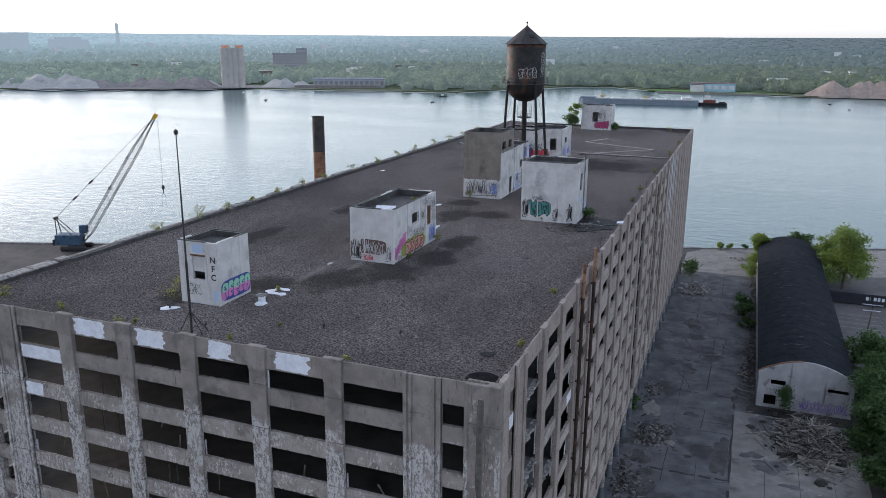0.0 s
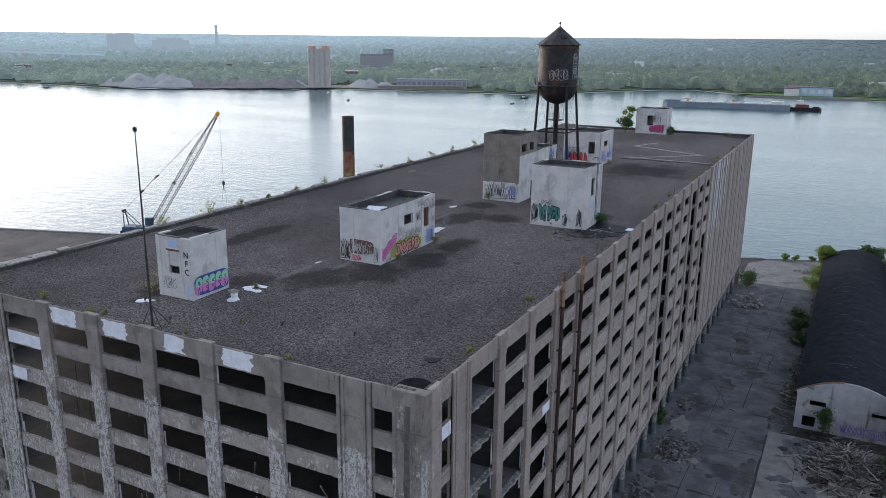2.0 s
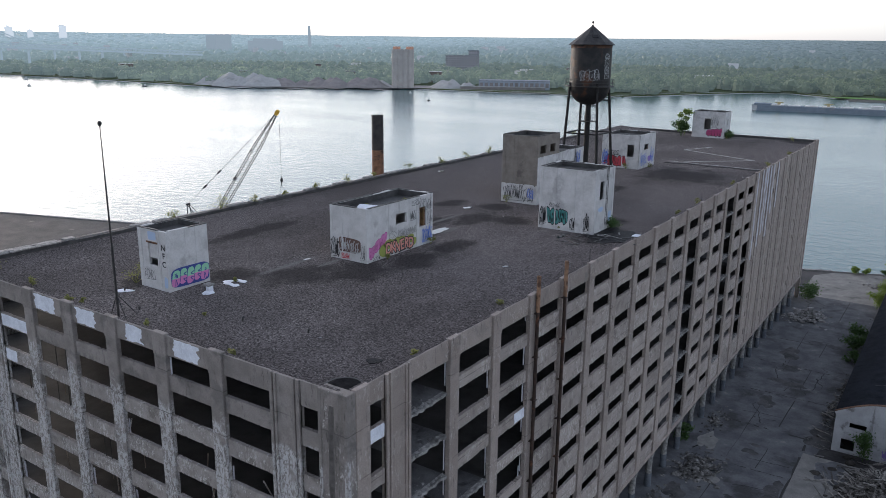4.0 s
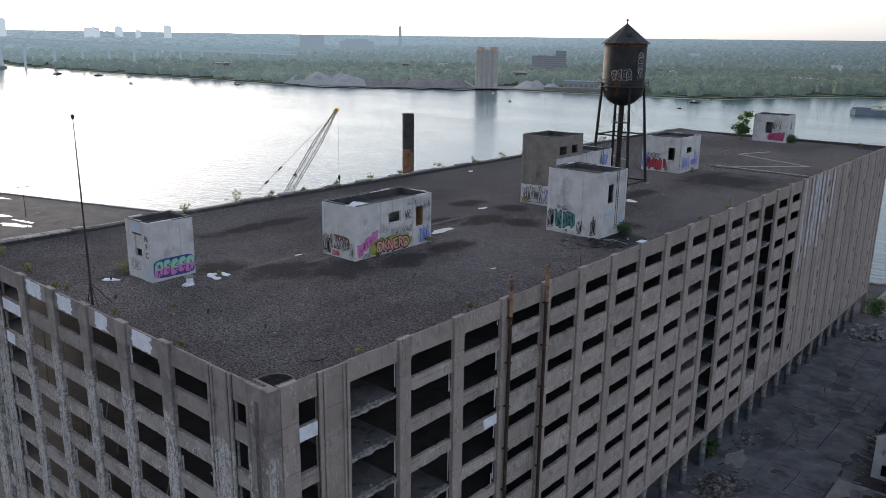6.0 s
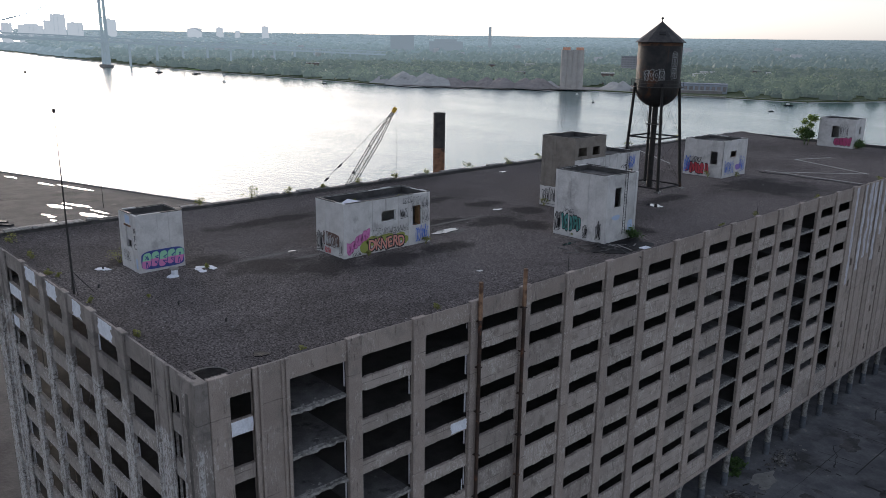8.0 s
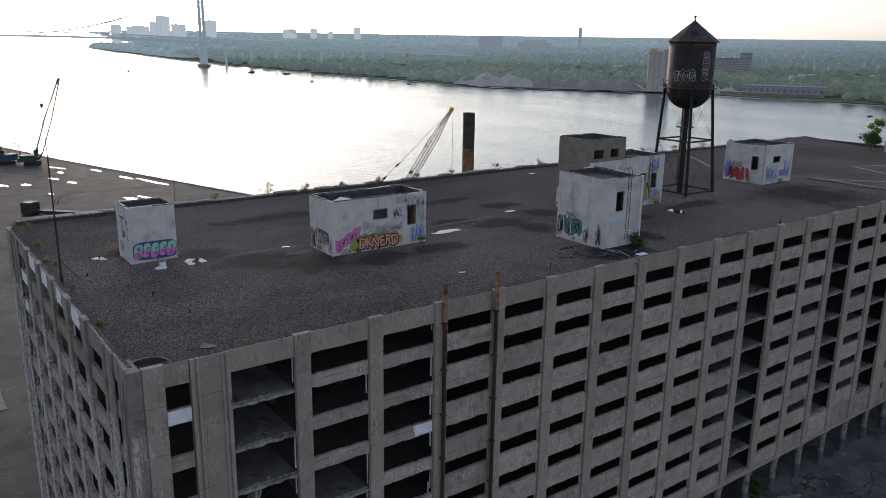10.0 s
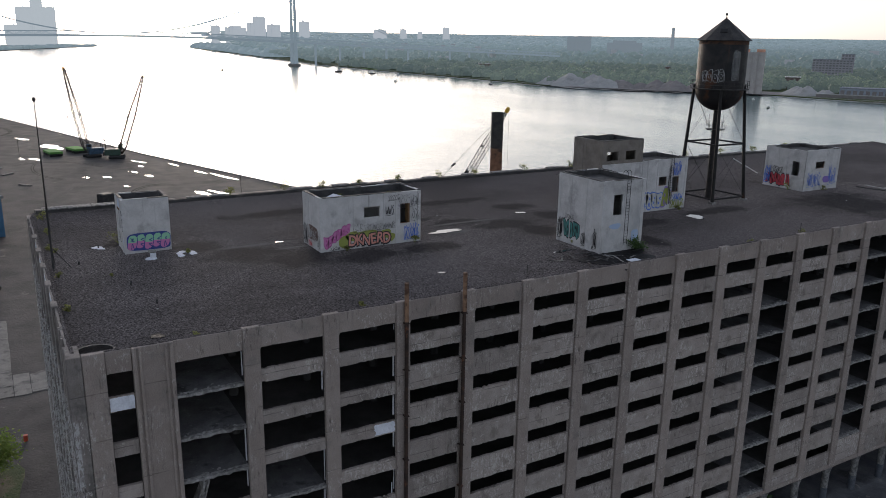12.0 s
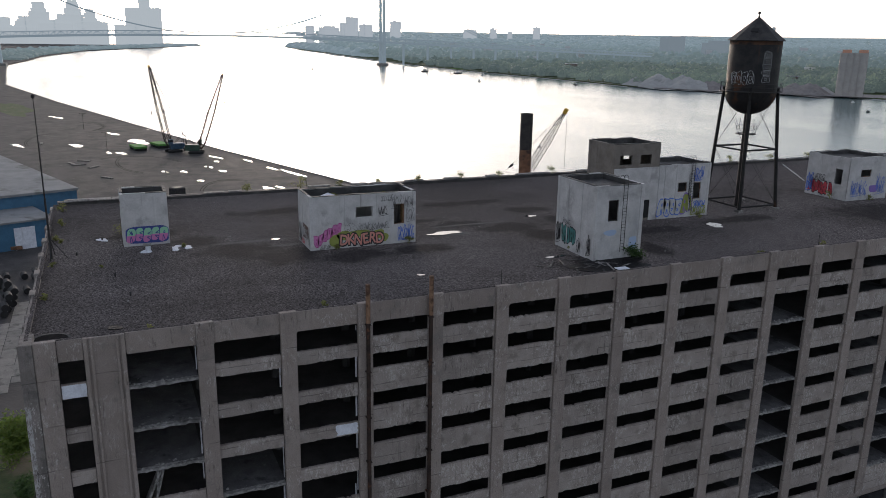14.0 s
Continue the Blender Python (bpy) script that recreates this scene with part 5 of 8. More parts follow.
Sheet("x", 103.23, -1, 0.008).scrawl(-32.9, -32.0, 37.0, 38.4, 3, 0.09, r8).done("tag", BLUE, wd["s"], "blue scrawled tag")

# E: white house beyond the water tank
doorE, winE = (-34.05, -32.85, 38.3, 40.4), (144.4, 146.4, 39.4, 40.4)
rf, wf = roof_house("white tagged concrete roof house beyond the water tower", -38.7, -31.8, 142.1, 149.8, 42.1, WHITE_WALL, south=(doorE,), east=(winE,), ribs_s=((-38.73, -38.3), (-35.0, -34.85), (-32.2, -31.78)), ribs_e=((142.05, 142.5), (149.4, 149.83)), deep=0.5)
opening_frame(rf, "y", -31.8, 1, winE, STEEL_RUST)
r9 = random.Random(9)
throwup("x", 142.1, -1, -38.1, -34.3, 36.6, 38.3, 7, RED, INK, wf["s"], "red throw-up letters", r9)
Sheet("x", 142.05, -1, 0.010).scrawl(-37.6, -35.5, 38.4, 39.4, 5, 0.08, r9).done("tag", INK, wf["s"], "black scrawled tags")
Sheet("x", 142.05, -1, 0.008).scrawl(-38.6, -37.6, 36.8, 39.4, 3, 0.14, r9).done("tag", BLUE, wf["s"], "blue scrawled tag")
Sheet("y", -31.75, 1, 0.008).scrawl(142.8, 145.8, 36.9, 39.0, 6, 0.10, r9).scrawl(147.6, 149.3, 37.0, 39.6, 3, 0.10, r9).done("tag", BLUE, wf["e"], "blue scrawled tags")
Sheet("y", -31.75, 1, 0.006).blob(147.2, 37.7, 1.8, 1.0, r9, 0.08, 3).done("tag", VIOLET, wf["e"], "violet painted block")

# F: house at the far end
doorF = (-36.8, -35.3, 38.5, 40.9)
rh, wh = roof_house("white roof house at the far edge beside a young tree", -39.5, -32.1, 197.6, 202.6, 42.5, WHITE_WALL, south=(doorF,), east=((199.6, 200.6, 39.4, 40.9),), ribs_s=((-39.53, -39.1), (-32.5, -32.08)), deep=0.4)
throwup("x", 197.6, -1, -36.0, -32.7, 37.0, 38.6, 5, plain("magenta_spray_paint", (0.42, 0.05, 0.16), 0.6), INK, wh["s"], "magenta throw-up letters", r9)
Sheet("x", 197.55, -1, 0.010).scrawl(-35.2, -33.5, 39.0, 41.5, 3, 0.07, r9).done("tag", INK, wh["s"], "black scrawled tags")

# ---- water tower ----
TX, TY = -34.55, 125.5
wt = thing("water_tower", (TX, TY, ROOF), "black rust-streaked steel water tower with conical roof on four legs", "water tower")
tank = part("tank", Geo().lathe(TX, TY, [(3.12, 57.3), (3.12, 54.2), (3.12, 51.1)], 48, False), TANK, wt, smooth=True)
part("rust_band", Geo().lathe(TX, TY, [(3.126, 57.2), (3.126, 56.75)], 48, False), surf("dull_rim_rust", (0.045, 0.028, 0.02), (0.10, 0.05, 0.03), 0.9, stain=(0.02, 0.018, 0.018), stain_size=1.4, stain_cut=0.48, grain=0.08), tank, "rusted upper rim", smooth=True)
prof = [(3.12 * math.cos(a), 51.1 - 2.95 * math.sin(a)) for a in np.linspace(0, math.pi / 2 - 0.02, 12)]
part("bowl", Geo().lathe(TX, TY, prof, 40), TANK, tank, "rounded steel tank bottom", smooth=True)
part("tank_roof", Geo().lathe(TX, TY, [(3.5, 57.22), (3.52, 57.28), (0.12, 60.05), (0.1, 60.2)], 12), STEEL_DARK, tank, "faceted conical steel roof")
part("finial", Geo().lathe(TX, TY, [(0.05, 60.15), (0.06, 60.4), (0.17, 60.5), (0.17, 60.62), (0.03, 60.75)], 10), STEEL_DARK, tank)
part("roof_hatch", Geo().bbox(-0.45, -0.35, -0.02, 0.45, 0.35, 0.12, 0.02, Matrix.Translation((TX + 1.2, TY - 1.6, 58.42)) @ pose(0, 0, 0, 38, 0, 37)), BLACK, tank, "open roof hatch")
bal = part("balcony", Geo().lathe(TX, TY, [(3.1, 51.0), (3.75, 51.0), (3.75, 51.12), (3.1, 51.12)], 28, False), STEEL_DARK, wt, "ring balcony round the tank")
for k in range(18):
    a = 2 * math.pi * k / 18
    part("rail_post", Geo().tube((TX + 3.7 * math.cos(a), TY + 3.7 * math.sin(a), 51.1), (TX + 3.7 * math.cos(a), TY + 3.7 * math.sin(a), 52.1), 0.03, n=5), STEEL_DARK, bal)
for z in (51.6, 52.1):
    part("rail_ring", Geo().lathe(TX, TY, [(3.68, z - 0.025), (3.73, z), (3.68, z + 0.025)], 28, False), STEEL_DARK, bal)
S0, S1 = 3.05, 2.25


def leg_at(sx, sy, z):
    t = (z - 36.2) / (51.4 - 36.2)
    s = S0 + (S1 - S0) * t
    return Vector((TX + 0.2 * (1 - t) + sx * s, TY + 0.2 * (1 - t) + sy * s, z))


corners = [(1, -1), (1, 1), (-1, 1), (-1, -1)]
for sx, sy in corners:
    lg = part("leg", Geo().tube(leg_at(sx, sy, 36.2), leg_at(sx, sy, 51.6), 0.24, 0.2, 8), BLACK_STEEL, wt)
    c = leg_at(sx, sy, 36.2)
    part("foot_plate", Geo().bbox(c.x - 0.4, c.y - 0.4, 36.15, c.x + 0.4, c.y + 0.4, 36.45, 0.03), RUBBLE, lg, "concrete footing")
for i in range(4):
    a, b = corners[i], corners[(i + 1) % 4]
    for z in (36.75, 43.9):
        part("strut", Geo().tube(leg_at(*a, z), leg_at(*b, z), 0.12, n=6), BLACK_STEEL, wt)
    for z0, z1 in ((36.9, 43.8), (44.0, 51.0)):
        part("tie_rod", Geo().tube(leg_at(*a, z0), leg_at(*b, z1), 0.018, n=5), BLACK_STEEL, wt)
        part("tie_rod", Geo().tube(leg_at(*b, z0), leg_at(*a, z1), 0.018, n=5), BLACK_STEEL, wt)
part("riser_pipe", Geo().tube((TX, TY, 36.2), (TX, TY, 48.3), 0.42, n=12), BLACK_STEEL, wt, smooth=True)
plat = part("valve_platform", Geo().lathe(TX, TY, [(0.4, 45.6), (1.25, 45.6), (1.25, 45.7), (0.4, 45.7)], 14, False), BLACK_STEEL, wt, "small round platform under the tank")
for k in range(8):
    a = 2 * math.pi * k / 8
    part("rail_post", Geo().tube((TX + 1.2 * math.cos(a), TY + 1.2 * math.sin(a), 45.7), (TX + 1.2 * math.cos(a), TY + 1.2 * math.sin(a), 47.6 if k % 4 == 0 else 46.7), 0.025, n=5), BLACK_STEEL, plat)
for z in (46.2, 46.7):
    part("rail_ring", Geo().lathe(TX, TY, [(1.18, z - 0.02), (1.22, z), (1.18, z + 0.02)], 14, False), BLACK_STEEL, plat)
rt = random.Random(527)
for zz, hh, n0, n1, n, turn in ((52.75, 1.5, -1.66, -0.72, 4, 0), (54.1, 3.6, -0.42, -0.1, 5, 1)):
    g = Geo()
    for i in range(n):
        # each letter is a closed swollen outline with an inner loop
        if turn:
            ca, cz, ra2, rz_ = (n0 + n1) / 2, zz - hh / 2 + hh * (i + 0.5) / n, (n1 - n0) * 0.5, hh / n * 0.55
        else:
            ca, cz, ra2, rz_ = n0 + (n1 - n0) * (i + 0.5) / n, zz, (n1 - n0) / n * 0.55, hh * 0.5
        for scale, m in ((1.0, 18), (0.35, 10), (0.78, 18)):
            ph = rt.uniform(0, 6.28)
            if scale == 0.78 and rt.random() < 0.4:
                continue
            pts = []
            for k in range(m + 1):
                t = 2 * math.pi * k / m
                q = scale * (1 + 0.16 * math.sin(3 * t + ph) + 0.1 * math.sin(5 * t + 2 * ph))
                pts.append((ca + ra2 * q * math.copysign(abs(math.cos(t)) ** 0.7, math.cos(t)), cz + rz_ * q * math.copysign(abs(math.sin(t)) ** 0.7, math.sin(t))))
            for p0, p1 in zip(pts, pts[1:]):
                g.tube((TX + 3.14 * math.cos(p0[0]), TY + 3.14 * math.sin(p0[0]), p0[1]), (TX + 3.14 * math.cos(p1[0]), TY + 3.14 * math.sin(p1[0]), p1[1]), 0.024, n=3, caps=False)
    part("tag", g, CHALK, tank, "pale outlined tag on the tank")

# ---- stack, mast and pipes ----
st = thing("steel_stack", (-64.2, 110.0, 0), "tall black steel smokestack with a rusty lower part", "smokestack")
part("lower_pipe", Geo().lathe(-64.2, 110.0, [(0.95, 0), (0.95, 40.3)], 20), STEEL_RUST, st, "orange rusted stack", smooth=True)
part("upper_pipe", Geo().lathe(-64.2, 110.0, [(0.96, 40.3), (0.96, 45.75), (1.0, 45.76), (1.0, 45.9), (0.85, 45.9), (0.85, 44)], 20, False), STEEL_DARK, st, "black painted stack top", smooth=True)
ms = thing("mast", (-36.95, 43.95, ROOF), "thin dark steel mast with a ball top and guy wires", "mast")
part("pole", Geo().tube((-36.95, 43.95, 36.15), (-36.95, 43.95, 42), 0.1, 0.09, 8).tube((-36.95, 43.95, 42), (-36.95, 43.95, 47), 0.07, 0.06, 8).tube((-36.95, 43.95, 47), (-36.95, 43.95, 51.1), 0.05, 0.035, 8), STEEL_DARK, ms)
part("ball", Geo().lathe(-36.95, 43.95, [(0.02, 51.05), (0.12, 51.12), (0.17, 51.27), (0.12, 51.42), (0.02, 51.48)], 12), STEEL_DARK, ms, smooth=True)
for x, y in ((-38.3, 44.2), (-36.6, 45.4), (-35.8, 43.9)):
    part("stay", Geo().tube((-36.95, 43.95, 38.2), (x, y, 36.2), 0.035, n=5), STEEL_DARK, ms)
# rust colour raised for the low sun that catches the pipe heads
PIPE_HEAD = surf("sun_brightened_rust", (0.17, 0.10, 0.066), (0.29, 0.175, 0.11), 0.5, stain=(0.08, 0.045, 0.03), stain_size=0.8, stain_cut=0.5, grain=0.05)
for y, top_ in ((67.15, 38.4), (72.5, 38.5)):
    pp = thing("drain_pipe", (XE + 0.3, y, 0), "tall rusty iron pipe fixed up the east front", "pipe", "rusty pipes on the front")
    part("pipe", Geo().tube((XE + 0.3, y, 0), (XE + 0.3, y, 35.2), 0.165, n=12), RUST_PIPE, pp, smooth=True)
    part("pipe_head", Geo().tube((XE + 0.3, y, 35.2), (XE + 0.3, y, top_), 0.185, n=12), PIPE_HEAD, pp, "rusted pipe head, brightened as by low sun", smooth=True)
    for z in range(3, 36, 4):
        part("clamp", Geo().bbox(XE - 0.05, y - 0.21, z, XE + 0.49, y + 0.21, z + 0.09, 0.02), RUST_PIPE, pp)


# ---- plants ----
def leaf_cloud(g, centres, spread, count, size, rg, droop=0.0):
    """Many small leaves round each centre."""
    for c in centres:
        for _ in range(count):
            p = Vector(c) + Vector((rg.gauss(0, spread), rg.gauss(0, spread), rg.gauss(0, spread * 0.75)))
            u = Vector((rg.uniform(-1, 1), rg.uniform(-1, 1), rg.uniform(-0.6, 0.6))).normalized()
            w = u.orthogonal().normalized()
            w.rotate(Matrix.Rotation(rg.uniform(0, 6.28), 3, u))
            s = size * rg.uniform(0.6, 1.3)
            g.add([p - u * s, p + w * s * 0.5, p + u * s, p - w * s * 0.5], [(0, 1, 2, 3)])


def tree(x, y, h, r, seed, mat, label, z=0.0, count=60, size=0.28):
    rg = random.Random(seed)
    t = thing("tree", (x, y, z), label, "tree")
    g = Geo()
    lean = Vector((rg.uniform(-0.6, 0.6), rg.uniform(-0.6, 0.6), 0))
    base, fork = Vector((x, y, z - 0.1)), Vector((x, y, z + h * 0.24)) + lean * 0.5
    g.tube(base, fork, h * 0.025, h * 0.018, 8)
    tips = []
    for k in range(16):
        a = 2.4 * k + rg.uniform(-0.4, 0.4)
        up = rg.uniform(0.34, 1.0)
        rad = r * rg.uniform(0.45, 0.95) * (1.25 - 0.75 * up)
        end = Vector((x + rad * math.cos(a), y + rad * math.sin(a), z + h * up * 0.92)) + lean
        mid = fork.lerp(end, 0.5) + Vector((0, 0, h * 0.05))
        g.tube(fork, mid, h * 0.012, h * 0.007, 5, False)
        g.tube(mid, end, h * 0.007, h * 0.003, 5, False)
        for j in range(5):
            tips.append(end + Vector((rg.gauss(0, r * 0.2), rg.gauss(0, r * 0.2), rg.gauss(0, r * 0.17))))
        tips.append(mid + Vector((rg.gauss(0, r * 0.2), rg.gauss(0, r * 0.2), rg.uniform(0, r * 0.2))))
    part("trunk", g, BARK, t, "grey-brown trunk and limbs")
    c = Geo()
    leaf_cloud(c, tips, r * 0.15, count, size, rg)
    part("crown", c, mat, t, "loose leafy crown", kind="stuff")
    return t


def bush(x, y, h, r, seed, mat, label, z=0.0, count=90, size=0.2, name="bush"):
    rg = random.Random(seed)
    g = Geo()
    cs = [(x + rg.gauss(0, r * 0.4), y + rg.gauss(0, r * 0.4), z + h * rg.uniform(0.25, 0.85)) for _ in range(max(5, int(r * 7)))]
    leaf_cloud(g, cs, r * 0.25, count, size, rg)
    for v in range(len(g.v)):
        if g.v[v][2] < z:
            g.v[v] = (g.v[v][0], g.v[v][1], z + 0.02)
    for c in cs[:5]:
        g.tube((x, y, z - 0.03), c, 0.02 + 0.01 * r, 0.01, 4, False)
    return single(name, g, mat, label, name, at=(x, y, z))


WEED = leafy("olive_weed_leaves", (0.13, 0.145, 0.04), (0.26, 0.26, 0.09), 0.3)
WEEDS = [(-56.2, 44.4, 0.9), (-50.1, 44.4, 0.6), (-44.0, 44.1, 0.55), (-42.9, 44.6, 0.35), (-33.8, 44.1, 0.4), (-32.1, 48.2, 0.25), (-24.1, 44.1, 0.45), (-44.0, 50.4, 1.5), (-36.6, 69.6, 0.9), (-30.9, 77.6, 0.6), (-30.8, 69.9, 0.5),
         (-24.2, 92.3, 0.55), (-22.6, 92.2, 0.45), (-59.2, 66.0, 0.8), (-59.2, 73.0, 1.0), (-59.2, 78.5, 0.6), (-59.2, 90.0, 0.6), (-59.2, 96.5, 0.8), (-59.2, 103.0, 0.7), (-59.2, 112.0, 0.8), (-59.2, 129.0, 0.7), (-59.2, 147.0, 0.8), (-59.2, 165.0, 0.8), (-59.2, 121.0, 0.7), (-59.2, 137.0, 0.9), (-59.2, 84.0, 0.5), (-59.2, 156.0, 0.9), (-59.2, 174.0, 0.8), (-13.8, 51.3, 0.5), (-14.5, 64.3, 0.45), (-35.9, 102.9, 0.9),
         (-31.4, 197.4, 0.9), (-18.3, 202.0, 0.9), (-33.9, 141.6, 0.9), (-31.2, 146.0, 0.6), (-14.0, 109.0, 0.5), (-14.2, 118.0, 0.6), (-14.2, 136.0, 0.6), (-14.2, 160.0, 0.7), (-14.2, 178.0, 0.7), (-32.9, 68.0, 0.3), (-37.2, 55.8, 0.35), (-30.4, 115.5, 0.6)]
for i, (x, y, s) in enumerate(WEEDS):
    edge = x < -59
    bush(x, y, s * (1.7 if edge else 1.25), s * (1.0 if edge else 0.75), 100 + i, WEED, "yellow-green weed growing on the gravel roof", 37.2 if edge else roof_z(x, y), 40 if edge else 30, 0.09, "weed")
bush(-17.9, 96.6, 1.3, 1.1, 160, LEAF, "dark green bush growing beside the lift house", ROOF, 120, 0.12)
for x, y, s in ((-34.0, 70.5, 0.5), (-32.5, 75.2, 0.6), (-32.0, 77.6, 0.6)):
    bush(x, y, s, s * 0.7, int(x * -7), WEED, "weed growing on the roof house", 40.9, 40, 0.09, "weed")
bush(-41.0, 196.5, 7.0, 1.35, 171, LEAF_Y, "tall slender yellow-green sapling growing on the roof", ROOF + 0.3, 220, 0.2, "sapling")
bush(-41.6, 196.2, 4.2, 1.9, 173, LEAF, "green undergrowth round the sapling on the roof", ROOF + 0.3, 150, 0.2)
bush(-31.0, 198.0, 2.0, 1.3, 172, LEAF, "green bush beside the far roof house", ROOF + 0.35, 90, 0.16)

# ---- roof clutter ----
rc_ = random.Random(21)


def flat_patch(name, x, y, rx, ry, mat, label, category, z=None, seed=0, th=0.012, turn=0.0, wob=0.3, n=44):
    """A thin flat patch with an uneven outline."""
    rg = random.Random(seed)
    ph = [rg.uniform(0, 6.28) for _ in range(4)]
    pts = []
    for i in range(n):
        t = 2 * math.pi * i / n
        q = 1 + wob * (0.5 * math.sin(2 * t + ph[0]) + 0.35 * math.sin(3 * t + ph[1]) + 0.3 * math.sin(5 * t + ph[2]) + 0.15 * math.sin(9 * t + ph[3]))
        u, v = rx * q * math.cos(t), ry * q * math.sin(t)
        pts.append((x + u * math.cos(turn) - v * math.sin(turn), y + u * math.sin(turn) + v * math.cos(turn)))
    zz = roof_z(x, y) + 0.03 if z is None else z
    return single(name, Geo().prism(pts, zz - 0.05, zz + th), mat, label, category)


for i, (x, y, rx_, ry_) in enumerate(((-26.5, 114.4, 1.3, 0.8), (-33.6, 83.0, 0.6, 2.1), (-38.0, 96.2, 0.4, 0.7), (-37.2, 65.1, 0.2, 0.45), (-19.9, 74.6, 0.22, 0.4), (-56.2, 116.6, 0.4, 0.7), (-21.0, 89.3, 0.25, 1.2))):
    flat_patch("puddle", x, y, rx_, ry_, PUDDLE, "shallow rain puddle on the gravel roof", "puddle", None, 300 + i, 0.02)
BITUMEN = surf("bare_black_bitumen", (0.007, 0.007, 0.008), (0.018, 0.017, 0.019), 1.0, grain=0.15, rough=0.6, spec=0.12)
flat_patch("tar_sheet", -16.9, 93.2, 3.0, 4.4, BITUMEN, "torn black tar sheet laid bare beside the lift house", "tar sheet", None, 340, 0.01, 0, 0.35, 40)
for i in range(34):
    x, y = -17.8 + rc_.gauss(0, 2.2), 91.6 + rc_.gauss(0, 2.0)
    a = rc_.uniform(0, 3.14)
    l = rc_.uniform(0.3, 2.2)
    single("loose_board", Geo().bbox(-l / 2, -0.09, 0, l / 2, 0.09, 0.04, 0.008, Matrix.Translation((x, y, ROOF + 0.05)) @ pose(0, 0, 0, rc_.uniform(-4, 4), rc_.uniform(-3, 3), math.degrees(a))),
           TAR if i % 6 else RUBBLE, "loose board and roofing scrap lying on the roof", "board", group="roofing scraps")
# drain sump at the near corner, and the small round hatches
dr = thing("roof_drain", (-14.55, 44.75, ROOF), "large round sunken roof drain at the corner", "drain")
part("rim", Geo().lathe(-14.55, 44.75, [(1.3, ROOF - 0.02), (1.32, ROOF + 0.05), (1.18, ROOF + 0.05), (1.15, ROOF - 0.02)], 28, False), TAR, dr, "dark tarred rim")
part("basin", Geo().lathe(-14.55, 44.75, [(1.16, ROOF + 0.03), (0.5, ROOF + 0.012), (0.05, ROOF + 0.012)], 28), surf("matt_black_tar", (0.008, 0.008, 0.009), (0.02, 0.019, 0.02), 0.6, stain=(0.035, 0.033, 0.032), stain_size=0.7, stain_cut=0.58, grain=0.1, rough=0.97, spec=0.03), dr, "matt black tarred basin")
flat_patch("drain_patch", -15.55, 48.95, 0.55, 0.42, BITUMEN, "small dark wet patch round a roof drain", "patch", None, 350, 0.015)
dn = thing("vent_ring", (-36.9, 55.6, ROOF), "white mortar ring of a removed vent with a weed", "vent ring")
rv = random.Random(9)
g = Geo()
for i in range(19):
    a = 0.5 + 5.4 * i / 18
    for q, z in ((0.95 + rv.uniform(-0.16, 0.2), 0.0), (0.82 + rv.uniform(-0.1, 0.1), 0.06), (0.42 + rv.uniform(-0.1, 0.12), 0.06), (0.36, 0.0)):
        g.v.append((-36.9 + q * 1.15 * math.cos(a), 55.6 + q * math.sin(a), ROOF + 0.02 + z * rv.uniform(0.6, 1.3)))
g.f = [(4 * i + k, 4 * i + 4 + k, 4 * i + 5 + k, 4 * i + 1 + k) for i in range(18) for k in range(3)]
part("ring", g, WHITE_PATCH, dn)
vb = thing("vent_block", (-36.6, 52.5, ROOF), "broken white mortar stump of a roof vent", "vent stump")
part("stump", Geo().bbox(-36.85, 52.25, ROOF - 0.05, -36.35, 52.75, ROOF + 0.65, 0.08), WHITE_PATCH, vb)
part("cap", Geo().bbox(-37.0, 52.1, ROOF + 0.62, -36.25, 52.8, ROOF + 0.78, 0.04), RUBBLE, vb)
part("mortar", Geo().rock((-36.6, 52.3, ROOF), 0.7, random.Random(3), 0.3), WHITE_PATCH, vb)
flat_patch("mortar_patch", -42.8, 48.4, 0.75, 0.4, WHITE_PATCH, "small white mortar patch on the gravel", "mortar patch", None, 361, 0.03, 0.3, 0.4, 30)
for x, y in ((-42.7, 48.4), (-37.4, 46.1), (-28.9, 49.3), (-22.9, 50.3)):
    g = Geo().tube((x, y, ROOF - 0.05), (x, y, ROOF + 0.2), 0.07, n=8).tube((x, y, ROOF + 0.2), (x + 0.1, y, ROOF + 0.27), 0.09, n=8)
    single("vent_pipe", g, STEEL_DARK, "small black vent pipe standing in the gravel", "vent pipe", group="small roof vents")
g = Geo()
for i in range(170):
    x, y = rc_.uniform(-58, -14), rc_.uniform(44.5, 190)
    g.rock((x, y, roof_z(x, y) + 0.02), rc_.uniform(0.04, 0.13), rc_, 0.5)
single("stone_crumbs", g, RUBBLE, "pale crumbs of mortar strewn over the roof", "rubble", kind="stuff")
g = Geo()
xs = np.linspace(-31.0, -13.4, 26)
for a, b in zip(xs, xs[1:]):
    ya, yb = 153.8 + 0.4 * math.sin(a * 0.9), 153.8 + 0.4 * math.sin(b * 0.9)
    g.tube((a, ya, roof_z(a, ya) + 0.02), (b, yb, roof_z(b, yb) + 0.02), 0.13, n=6)
single("roof_seam", g, TAR, "raised black tarred seam across the roof", "roof seam")
SEAL = surf("pale_sealant", (0.30, 0.29, 0.28), (0.42, 0.41, 0.395), 0.6, stain=(0.2, 0.19, 0.185), stain_size=1.2, stain_cut=0.55, grain=0.1)
